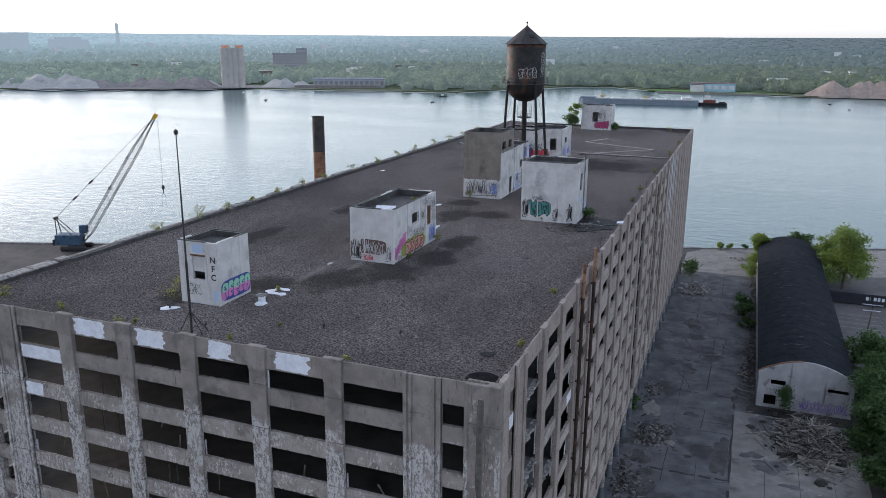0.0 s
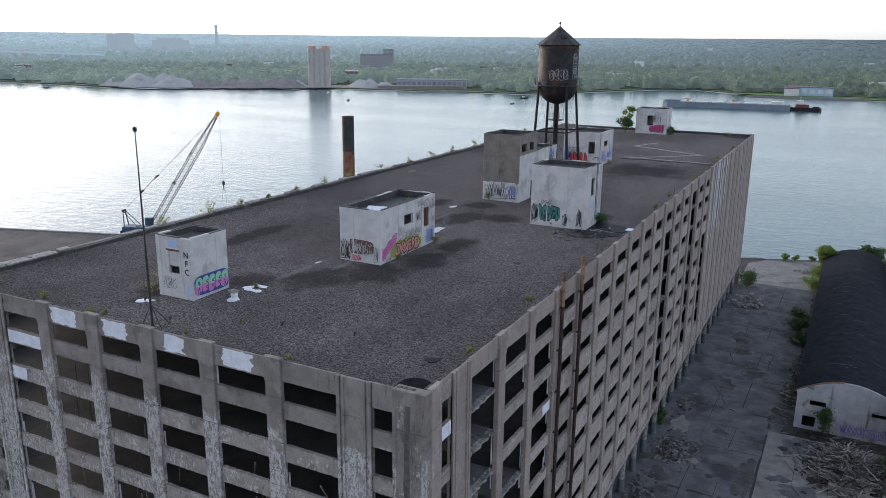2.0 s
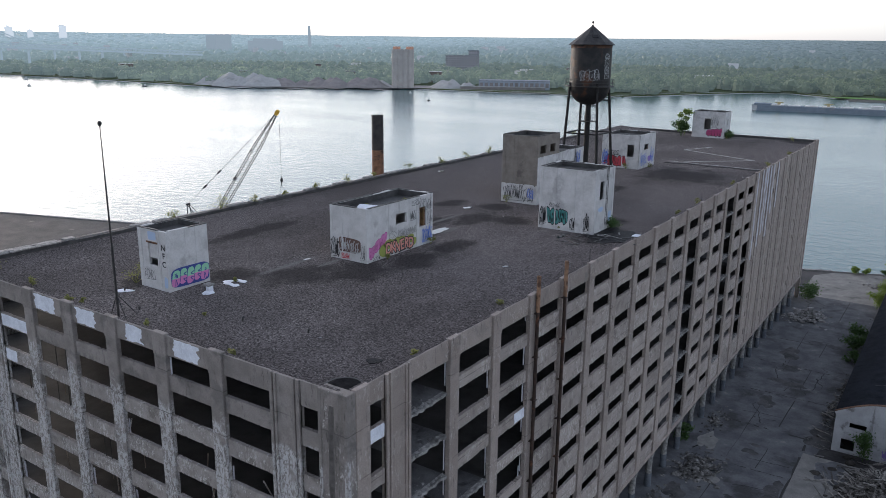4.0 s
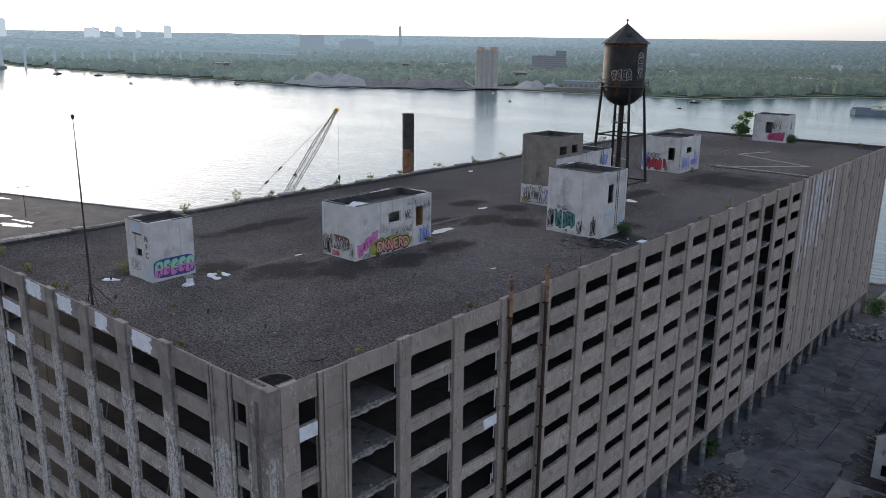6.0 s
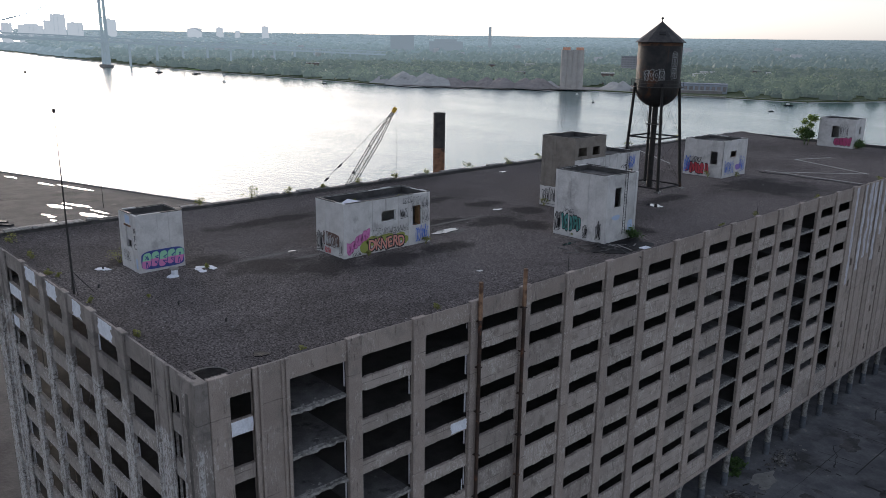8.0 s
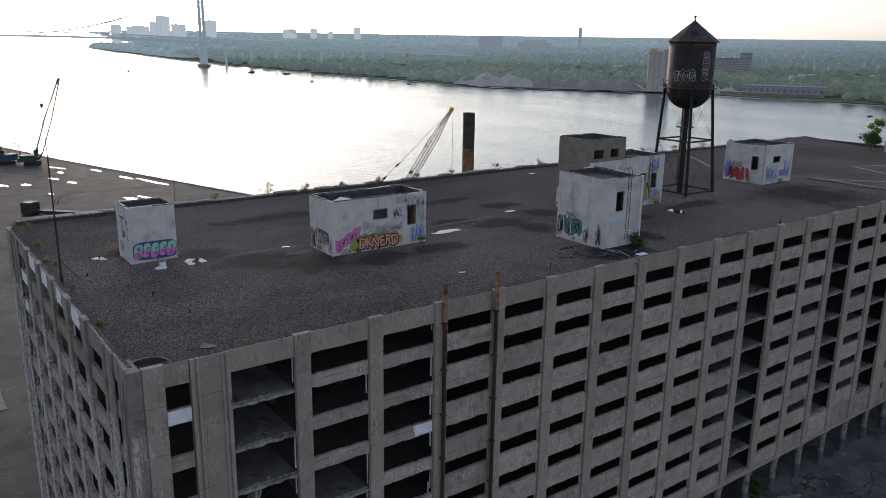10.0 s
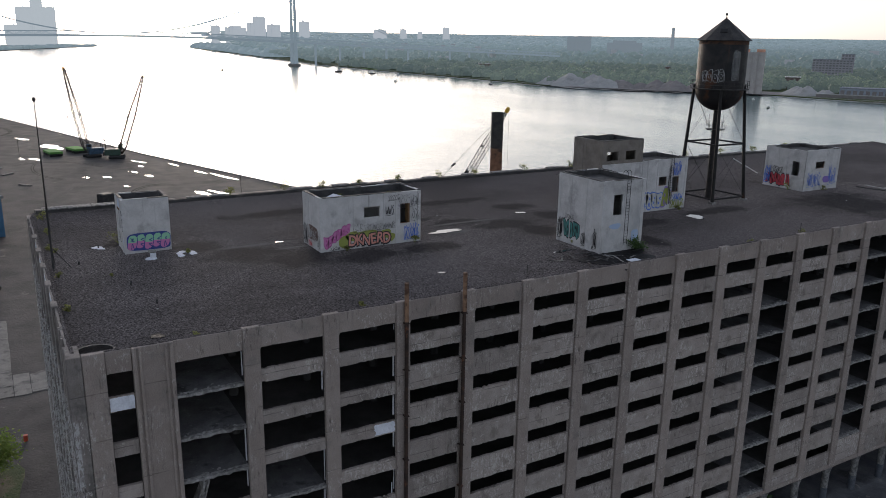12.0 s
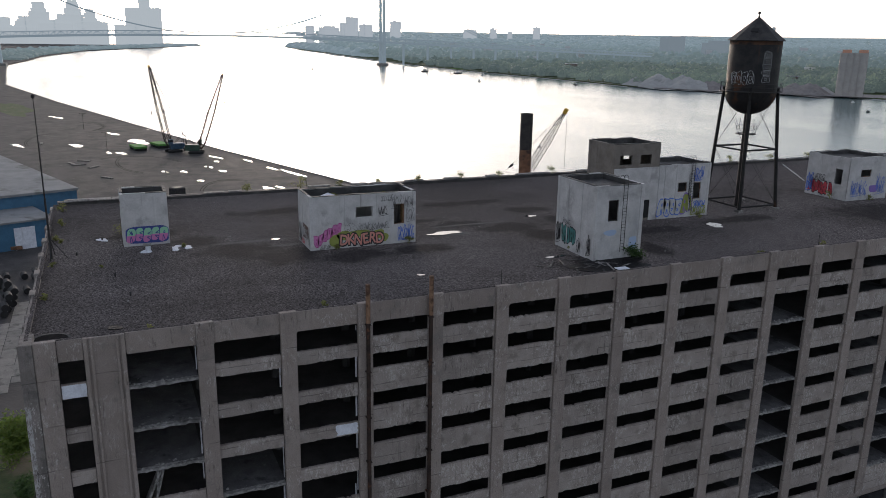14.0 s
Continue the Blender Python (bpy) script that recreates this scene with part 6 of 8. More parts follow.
for x0, y0, x1, y1 in ((-28.3, 156.5, -17.9, 166.3), (-33.6, 173.3, -18.3, 166.3), (-33.4, 173.4, -30.0, 181.0), (-46.0, 150.0, -57.0, 157.0), (-31.0, 156.0, -14.0, 155.2)):
    a, b = Vector((x0, y0, roof_z(x0, y0) + 0.05)), Vector((x1, y1, roof_z(x1, y1) + 0.05))
    w = (b - a).cross(Vector((0, 0, 1))).normalized() * 0.13
    single("sealant_line", Geo().add([a - w, b - w, b + w, a + w, *(p - Vector((0, 0, 0.06)) for p in (a - w, b - w, b + w, a + w))], [(0, 1, 2, 3), (0, 4, 5, 1), (1, 5, 6, 2), (2, 6, 7, 3), (3, 7, 4, 0)]), SEAL, "pale line of sealant across the roof", "sealant")
for y in (44.5, 47.2, 49.8):
    part("coping_stone", Geo().bbox(XW - 0.05, y, 37.28, XW + 1.3, y + 2.5, 37.42, 0.03), RUBBLE, warehouse, "pale coping stone")
for x, y in ((XE - 0.3, 91.45),):
    z = 36.85 + rise(y)
    part("pier_top", Geo().bbox(x - 0.35, y - 0.6, z, x + 0.35, y + 0.6, z + 0.06, 0.01), WHITE_PATCH, warehouse, "pale pier top")
for y in (79.2, 115.9):
    single("rail_stub", Geo().tube((XE - 0.4, y, 36.7), (XE - 0.4, y, 38.1), 0.03, n=6), STEEL_DARK, "bent steel rod standing on the parapet", "rod")

# ---- alley beside the east front ----
ra_ = random.Random(31)
alley = Geo().prism([(-18.0, 60), (3.0, 60), (3.4, 120), (4.2, 128), (4.4, 222), (-11.0, 222), (-18.0, 206)], -0.02, 0.006)
single("pavement", alley, ASPHALT, "patched dark asphalt lane with cracks", "pavement", kind="structure")
CRACK = plain("tarry_crack_filler", (0.02, 0.02, 0.022), 0.9)
for k in range(26):
    x, y = ra_.uniform(-10, 3), ra_.uniform(75, 215)
    pts = [(x, y)]
    for _ in range(9):
        x, y = x + ra_.gauss(0, 0.5), y + ra_.uniform(0.3, 1.5) * (1 if k % 2 else 0.2)
        x += 0.0 if k % 2 else ra_.uniform(0.3, 1.0)
        pts.append((min(x, 3.0), y))
    g = Geo()
    for (xa, ya), (xb, yb) in zip(pts, pts[1:]):
        w = ra_.uniform(0.03, 0.09)
        g.add([(xa - w, ya - w, 0.011), (xb - w, yb - w, 0.011), (xb + w, yb + w, 0.011), (xa + w, ya + w, 0.011)], [(0, 1, 2, 3)])
    single("crack", g, CRACK, "dark crack in the asphalt lane", "crack", kind="structure", at=(0, 0, 0))
DAMP = surf("damp_asphalt", (0.05, 0.049, 0.051), (0.10, 0.097, 0.097), 2.0, stain=(0.04, 0.039, 0.041), stain_size=3.0, flake=(0.14, 0.135, 0.13), flake_size=1.5, flake_cut=0.58, grain=0.3, bump=0.4, spec=0.15)
for x, y, a, b, m in ((-4.5, 150.0, 3.0, 1.2, 0), (-2.0, 128.0, 2.0, 3.6, 1), (-6.0, 140.0, 1.4, 2.2, 0), (-1.0, 165.0, 2.4, 1.3, 1), (-7.0, 165.0, 1.8, 3.0, 0), (0.8, 108.0, 1.2, 4.5, 0), (-3.6, 96.0, 3.0, 2.4, 1), (-5.5, 118.0, 1.4, 2.5, 1), (0.0, 188.0, 3.0, 2.0, 1)):
    flat_patch("asphalt_patch", x, y, a, b, DAMP if m == 0 else ASPHALT, "worn patch in the asphalt lane", "patch", 0.012, int(x * 10 + y * 7), 0.004, 0.0, 0.4, 36)
GROOVE = plain("dirt_filled_joint", (0.025, 0.024, 0.023), 0.9)
for x0, y0, x1, y1, w in ((2.1, 76, 2.2, 128, 0.16), (-2.4, 80, -2.0, 206, 0.06), (-6.6, 84, -6.4, 206, 0.05), (-11.0, 130.2, 5.3, 129.8, 0.22), (-11.0, 102.0, 2.0, 102.4, 0.2), (-11, 116, 2.0, 116.2, 0.08), (-11, 144.0, 4.2, 144.3, 0.1), (-11, 158.5, 4.2, 158.2, 0.12), (-11, 172.5, 4.2, 172.8, 0.1), (-11, 186.5, 4.2, 186.2, 0.08)):
    n = 24
    g = Geo()
    for i in range(n + 1):
        x, y = x0 + (x1 - x0) * i / n + ra_.gauss(0, 0.06), y0 + (y1 - y0) * i / n + ra_.gauss(0, 0.06)
        h_ = w * ra_.uniform(0.4, 1.5)
        ux, uy = (0, h_) if abs(x1 - x0) > abs(y1 - y0) else (h_, 0)
        g.v += [(x - ux, y - uy, 0.013), (x + ux, y + uy, 0.013)]
    g.f = [(2 * i, 2 * i + 1, 2 * i + 3, 2 * i + 2) for i in range(n) if ra_.random() < 0.72]
    single("paving_joint", g, GROOVE, "dark dirt-filled joint in the lane", "joint", kind="structure", at=(0, 0, 0))
DUST = surf("pale_mortar_dust", (0.15, 0.146, 0.14), (0.22, 0.213, 0.20), 1.0, stain=(0.13, 0.125, 0.12), stain_size=1.2, grain=0.15)
for x, y, a, b, m, s_ in ((-8.6, 110.5, 2.2, 2.4, DUST, 1), (-10.2, 121, 1.2, 3.0, DUST, 2), (-8.6, 97.0, 1.5, 4.5, DAMP, 3), (-10.0, 104.5, 1.2, 2.2, DAMP, 4), (-4.0, 123.6, 0.9, 0.4, DAMP, 5), (-4.2, 121.2, 1.0, 0.9, DAMP, 6), (-3.6, 107.2, 0.7, 0.4, DAMP, 7), (0.9, 112.5, 0.9, 2.4, DAMP, 8), (7.4, 108.5, 2.6, 1.6, ASPHALT, 9), (5.0, 111.0, 1.4, 1.0, ASPHALT, 10), (10.0, 104.0, 1.3, 0.6, ASPHALT, 11), (4.0, 131.5, 2.6, 3.0, DAMP, 12), (7.0, 121.0, 2.6, 3.4, ASPHALT, 13)):
    flat_patch("ground_stain", x, y, a, b, m, "stain on the old paving", "stain", 0.03 if x > 2.3 else 0.012, 1200 + s_, 0.012 if x > 2.3 else 0.006, 0.0, 0.4, 48)
bays_ = [(2.3 + 4.4 * i, 96 + 7.3 * j) for i in range(4) for j in range(4)]
pv = thing("paving", (10, 108, 0), "pale cracked concrete slabs in front of the shed", "paving", kind="structure")
for x, y in bays_:
    part("slab", Geo().bbox(x + 0.03, y + 0.03, -0.05, x + 4.37, y + 7.27, 0.02 + ra_.uniform(0, 0.015), 0.01), SLABS, pv)
single("quay_apron", Geo().prism([(-13, 207), (4.4, 207), (42, 222), (42, 251), (-9, 231.5), (-13, 226)], -0.02, 0.012), SLABS, "pale concrete apron along the quay", "paving", kind="structure")
for (x0, y0), (x1, y1) in zip(QUAY[6:13], QUAY[7:14]):
    d = Vector((x1 - x0, y1 - y0, 0))
    n = int(d.length // 12) + 1
    u = d.normalized()
    w = Vector((-u.y, u.x, 0)) * 0.6
    a, b = Vector((x0, y0, 0)) - w, Vector((x1, y1, 0)) - w
    pts = [(a - w * 0.6), (b - w * 0.6), (b + w * 0.95), (a + w * 0.95)]
    single("quay_kerb", Geo().prism([(p.x, p.y) for p in pts], -0.5, 0.28), RUBBLE, "worn concrete kerb along the quay edge", "kerb", kind="structure")


def heap(x, y, rx_, ry_, h, n, seed, mat, label, size=(0.2, 0.7), name="rubble_heap", sticks=0, long=(0.8, 2.6)):
    """Broken pieces in uneven mounds; the first ones are sticks."""
    rg = random.Random(seed)
    g = Geo()
    for i in range(n):
        a, q = rg.uniform(0, 6.28), min(1.5, abs(rg.gauss(0, 0.55)))
        px, py = x + rx_ * q * math.cos(a), y + ry_ * q * math.sin(a)
        clump = noise.noise((px * 0.45, py * 0.45, seed)) + 0.5 * noise.noise((px * 1.1, py * 1.1, seed + 5))
        if clump < -0.12 and i >= sticks and rg.random() < 0.7:
            continue
        z = h * max(0.0, 1 - q ** 1.3) * rg.uniform(0.35, 1.0) * (0.75 + 0.8 * clump)
        z = max(0.0, z)
        if i < sticks:
            l, w = rg.uniform(*long), rg.uniform(0.035, 0.10)
            m = Matrix.Translation((px, py, z + 0.15)) @ pose(0, 0, 0, rg.uniform(-30, 30), rg.gauss(0, 16), rg.uniform(0, 180))
            g.bbox(-l / 2, -w, -0.05, l / 2, w, 0.05, 0.01, m)
        else:
            g.rock((px, py, z), size[0] + (size[1] - size[0]) * rg.random() ** 3, rg, rg.uniform(0.25, 0.8))
    return single(name, g, mat, label, "rubble", kind="stuff", at=(x, y, 0))


DEBRIS = surf("grimy_broken_concrete", (0.06, 0.057, 0.055), (0.17, 0.163, 0.155), 0.35, stain=(0.04, 0.038, 0.036), stain_size=1.0, grain=0.08, bump=0.6, island=0.65)
OLDWOOD = surf("grey_weathered_wood", (0.12, 0.112, 0.105), (0.25, 0.235, 0.215), 0.5, stain=(0.06, 0.055, 0.05), stain_size=1.0, grain=0.05, island=0.85)
heap(-8.2, 189.5, 4.2, 6.0, 1.8, 520, 401, RUBBLE, "heap of broken concrete beside the far end")
heap(-9.2, 112.0, 3.3, 4.5, 0.8, 520, 402, DEBRIS, "low spread of broken concrete in the lane", (0.12, 0.6), "rubble_heap", 60, (0.6, 2.4))
heap(-10.8, 98.0, 2.4, 7.0, 0.6, 560, 403, DEBRIS, "low spread of broken concrete under the front", (0.1, 0.42))
heap(-11.0, 128.0, 1.8, 5.0, 0.4, 260, 404, DEBRIS, "scatter of broken concrete under the front", (0.1, 0.4))
# dark mound added under the timbers so that their gaps read as shade
HEAP_CORE = surf("dark_heap_core", (0.022, 0.02, 0.018), (0.045, 0.04, 0.035), 0.8, grain=0.2)
heap(13.0, 117.5, 5.6, 8.2, 1.8, 300, 409, HEAP_CORE, "dark mound under the timber heap, darkening its gaps", (0.4, 1.2), "earth_heap")
heap(13.0, 117.0, 5.2, 8.0, 3.2, 1500, 405, OLDWOOD, "tall heap of grey broken timber and pipes before the shed", (0.1, 0.3), "timber_heap", 1450, (1.0, 4.2))
heap(5.0, 195.0, 2.2, 9.0, 0.8, 130, 406, DEBRIS, "heap of broken concrete beside the shed", (0.15, 0.5))
heap(1.5, 224.0, 4.5, 3.5, 0.5, 90, 407, RUBBLE, "rubble on the quay apron", (0.15, 0.5))
heap(3.5, 143.0, 0.9, 13.0, 0.3, 140, 408, OLDWOOD, "dark litter along the shed wall", (0.06, 0.25), "litter", 40)
heap(4.5, 150.0, 0.8, 22.0, 0.7, 320, 410, DEBRIS, "dark debris and sticks along the shed wall", (0.08, 0.4), "debris", 140, (0.6, 2.2))
single("wood_beam", Geo().bbox(-3.0, -0.4, 0, 3.0, 0.4, 0.7, 0.03, Matrix.Translation((14.0, 111.0, 0.1)) @ pose(0, 0, 0, 0, 3, -8)), OLDWOOD, "pale wooden crate side lying by the timber heap", "timber")

# barrel-vault shed
sx0, sx1, sy0, sy1, ez = 5.5, 19.6, 128.7, 221.0, 5.7
shed = thing("shed", (12.5, 175, 0), "long low shed with black barrel roof and white end wall", "shed")
SHED_WALL = surf("dirty_white_wall", (0.33, 0.33, 0.34), (0.43, 0.43, 0.44), 1.2, stain=(0.15, 0.145, 0.142), stain_size=2.0, streak=(0.13, 0.125, 0.12), streak_cut=0.56, flake=(0.12, 0.115, 0.11), flake_size=0.6, flake_cut=0.64, grain=0.1)
part("side_wall", Geo().box(sx0, sy0 + 0.3, 0, sx0 + 0.3, sy1, ez), SHED_WALL, shed)
part("side_wall", Geo().box(sx1 - 0.3, sy0 + 0.3, 0, sx1, sy1, ez), SHED_WALL, shed)
NA = 18
arc = [(sx0 - 0.25 + (sx1 - sx0 + 0.5) * i / NA, ez + 3.3 * math.sin(math.pi * (0.08 + 0.84 * i / NA)) - 0.75) for i in range(NA + 1)]
for j in range(23):
    a, b = sy0 + 0.35 + j * 4.0, sy0 + 0.35 + j * 4.0 + 3.97
    dz, g = 0.012 * (j % 2), Geo()
    g.v = [(x, f, z + d) for f in (a, b) for x, z in arc for d in (dz, -0.2)]
    o = 2 * (NA + 1)
    for i in range(0, 2 * NA, 2):
        g.f += [(i, i + 2, o + i + 2, o + i), (i + 1, o + i + 1, o + i + 3, i + 3), (i, i + 1, i + 3, i + 2), (o + i, o + i + 2, o + i + 3, o + i + 1)]
    g.f += [(0, o, o + 1, 1), (2 * NA, 2 * NA + 1, o + 2 * NA + 1, o + 2 * NA)]
    part("roof_sheet", g, SHED_ROOF, shed, "black felt roofing strip")
SCUFF = surf("worn_felt_edge", (0.05, 0.052, 0.058), (0.10, 0.10, 0.105), 0.5, grain=0.1)
rs_ = random.Random(88)
for _ in range(34):
    i, y = rs_.randrange(3, NA - 4), rs_.choice([sy0 + 4 * rs_.randrange(2, 21)]) + rs_.uniform(-0.6, 1.4)
    g = Geo()
    m = rs_.randrange(1, 4)
    for k in range(m + 1):
        xx, zz = arc[i + k]
        w = rs_.uniform(0.03, 0.09)
        bow_ = 0.12 * math.sin(k * 1.5)
        g.v += [(xx, y + bow_ - w, zz + 0.035), (xx, y + bow_ + w, zz + 0.035)]
    g.f = [(2 * k, 2 * k + 1, 2 * k + 3, 2 * k + 2) for k in range(m)]
    part("felt_wrinkle", g, SCUFF, shed, "pale worn wrinkle in the roofing felt")
holes_ = [(7.4, 9.6, 4.1, 4.9), (15.8, 18.8, 4.0, 4.6), (6.6, 8.4, 0.5, 2.2)]
part("end_wall", holed("x", sx0, sx1, sy0, -1, 0, ez, holes_, 0.3), SHED_WALL, shed, "whitewashed end wall with boarded openings")
g = Geo()
arc2 = [(x, z + 0.35) for x, z in arc]
vs = []
for f in (sy0, sy0 + 0.3):
    vs += [(x, f, z) for x, z in arc2] + [(sx1, f, ez), (sx0, f, ez)]
m_ = NA + 3
g.add(vs, [tuple(range(m_)), tuple(range(m_, 2 * m_))[::-1]] + [(i, (i + 1) % m_, m_ + (i + 1) % m_, m_ + i) for i in range(m_)])
part("gable", g, SHED_WALL, shed, "curved white gable with a rusty edge")
part("gable_trim", Geo().add([(x, f, z + d) for f in (sy0 - 0.05, sy0 + 0.35) for d in (0.0, 0.12) for x, z in arc2[:9]], [(i, i + 1, 9 + i + 1, 9 + i) for i in range(8)] + [(9 + i, 9 + i + 1, 27 + i + 1, 27 + i) for i in range(8)] + [(18 + i, 18 + i + 1, 27 + i + 1, 27 + i) for i in range(8)]), STEEL_RUST, shed, "rusty edge trim")
Sheet("x", sy0, -1, 0.006).scrawl(12.0, 19.0, 0.6, 2.2, 12, 0.16, random.Random(12)).done("tag", VIOLET, shed, "violet scrawled tags")
bush(9.8, 127.5, 5.2, 1.7, 411, LEAF, "green sapling growing against the shed's end wall", 0, 90, 0.18)

# paved lot beyond the shed, with a dark container
LOT = surf("pale_lot_asphalt", (0.082, 0.077, 0.078), (0.11, 0.104, 0.104), 4.0, stain=(0.09, 0.085, 0.085), stain_size=8.0, grain=0.3)
single("parking_lot", Geo().prism([(20.4, 150), (70, 150), (70, 232), (20.4, 224)], -0.02, 0.01), LOT, "pale worn asphalt parking lot beyond the shed", "parking lot", kind="structure")
for k in range(9):
    single("parking_line", Geo().box(21.5, 160.5 + 3.0 * k, -0.02, 31.0, 160.75 + 3.0 * k, 0.016), SLABS, "faded parking line on the lot", "parking line", group="parking lines", kind="structure")
single("parking_line", Geo().box(20.5, 212.0, -0.02, 70.0, 212.8, 0.016), ASPHALT, "dark joint across the lot", "joint", kind="structure")
ct = thing("container", (27, 194, 0), "dark blue-black steel container with white lettering bars", "container")
DARKBOX = surf("dark_blue_steel", (0.016, 0.017, 0.026), (0.028, 0.029, 0.04), 1.0, grain=0.1, rough=0.5)
part("box", Geo().bbox(20.8, 192.5, 0.15, 32.8, 195.0, 2.75, 0.04), DARKBOX, ct)
for k in range(30):
    part("corrugation", Geo().box(20.95 + 0.4 * k, 192.46, 0.3, 21.1 + 0.4 * k, 192.5, 2.6), DARKBOX, ct)
for i, w in enumerate((0.75, 0.14, 0.75, 0.7, 0.8)):
    part("sign_bar", Geo().box(28.6 + i * 0.8, 192.43, 1.35, 28.6 + i * 0.8 + w * 0.75, 192.459, 2.15), WHITE_PATCH, ct, "white bar in place of lettering")
pol = thing("utility_pole", (25.6, 166.0, 0), "leaning wooden utility pole with two pale cross-arms", "utility pole")
part("pole", Geo().tube((25.6, 166.0, 0), (26.1, 166.0, 8.3), 0.14, 0.1, 8), BARK, pol)
for z, a in ((8.2, 1.9), (7.0, 1.5)):
    part("cross_arm", Geo().bbox(26.0 - a, 165.85, z, 26.0 + a, 166.0, z + 0.14, 0.02), WHITE_PATCH, pol)
for s in (-1.6, -0.8, 0.8, 1.6):
    part("wire", Geo().tube((26.0 + s, 165.9, 8.3), (34.0 + s, 118.0, 7.0), 0.03, n=4), STEEL_DARK, pol)
for i, (x, y, h, r) in enumerate(((24.5, 147.0, 8.5, 4.2), (24.5, 138.0, 8.0, 4.4), (22.8, 127.0, 9.0, 4.6), (22.6, 117.0, 8.0, 4.2), (23.0, 106.0, 7.0, 4.0), (30.5, 131.0, 9.5, 4.6), (29.0, 118.0, 9.5, 4.6), (25.0, 205.0, 15.0, 6.0), (6.2, 218.5, 9.0, 2.6), (31.0, 152.0, 5.0, 3.0), (22.0, 216.0, 10.0, 3.6), (16.0, 226.5, 8.0, 3.4))):
    tree(x, y, h, r, 500 + i, LEAF_Y if i in (7, 8, 10) else LEAF, "leafy green tree beside the shed" if i not in (7, 8, 10) else "yellow-green spring tree beyond the shed", 0, 120, 0.3)
for i, (x, y, h, r) in enumerate(((3.0, 175.0, 3.0, 2.0), (2.6, 182.0, 2.6, 1.7), (4.0, 167.0, 2.0, 1.5), (4.4, 205.0, 4.5, 2.0), (4.6, 214.0, 5.0, 2.2), (-10.4, 203.5, 4.0, 2.6), (-4.5, 233.0, 2.2, 1.0), (-2.0, 234.0, 2.0, 0.9), (2.0, 235.0, 1.8, 0.9), (-13.5, 118.5, 3.4, 1.3), (20.6, 150.0, 2.5, 1.6), (21.0, 160.0, 2.5, 1.5))):
    bush(x, y, h, r, 550 + i, LEAF if i not in (3, 4, 6, 7) else LEAF_Y, "green bush growing through the broken paving", 0, 80, 0.24)

# ---- cranes on the quay ----
TAN = surf("faded_yellow_lattice_paint", (0.022, 0.017, 0.011), (0.05, 0.038, 0.024), 1.0, stain=(0.03, 0.022, 0.016), stain_size=1.5, grain=0.06)


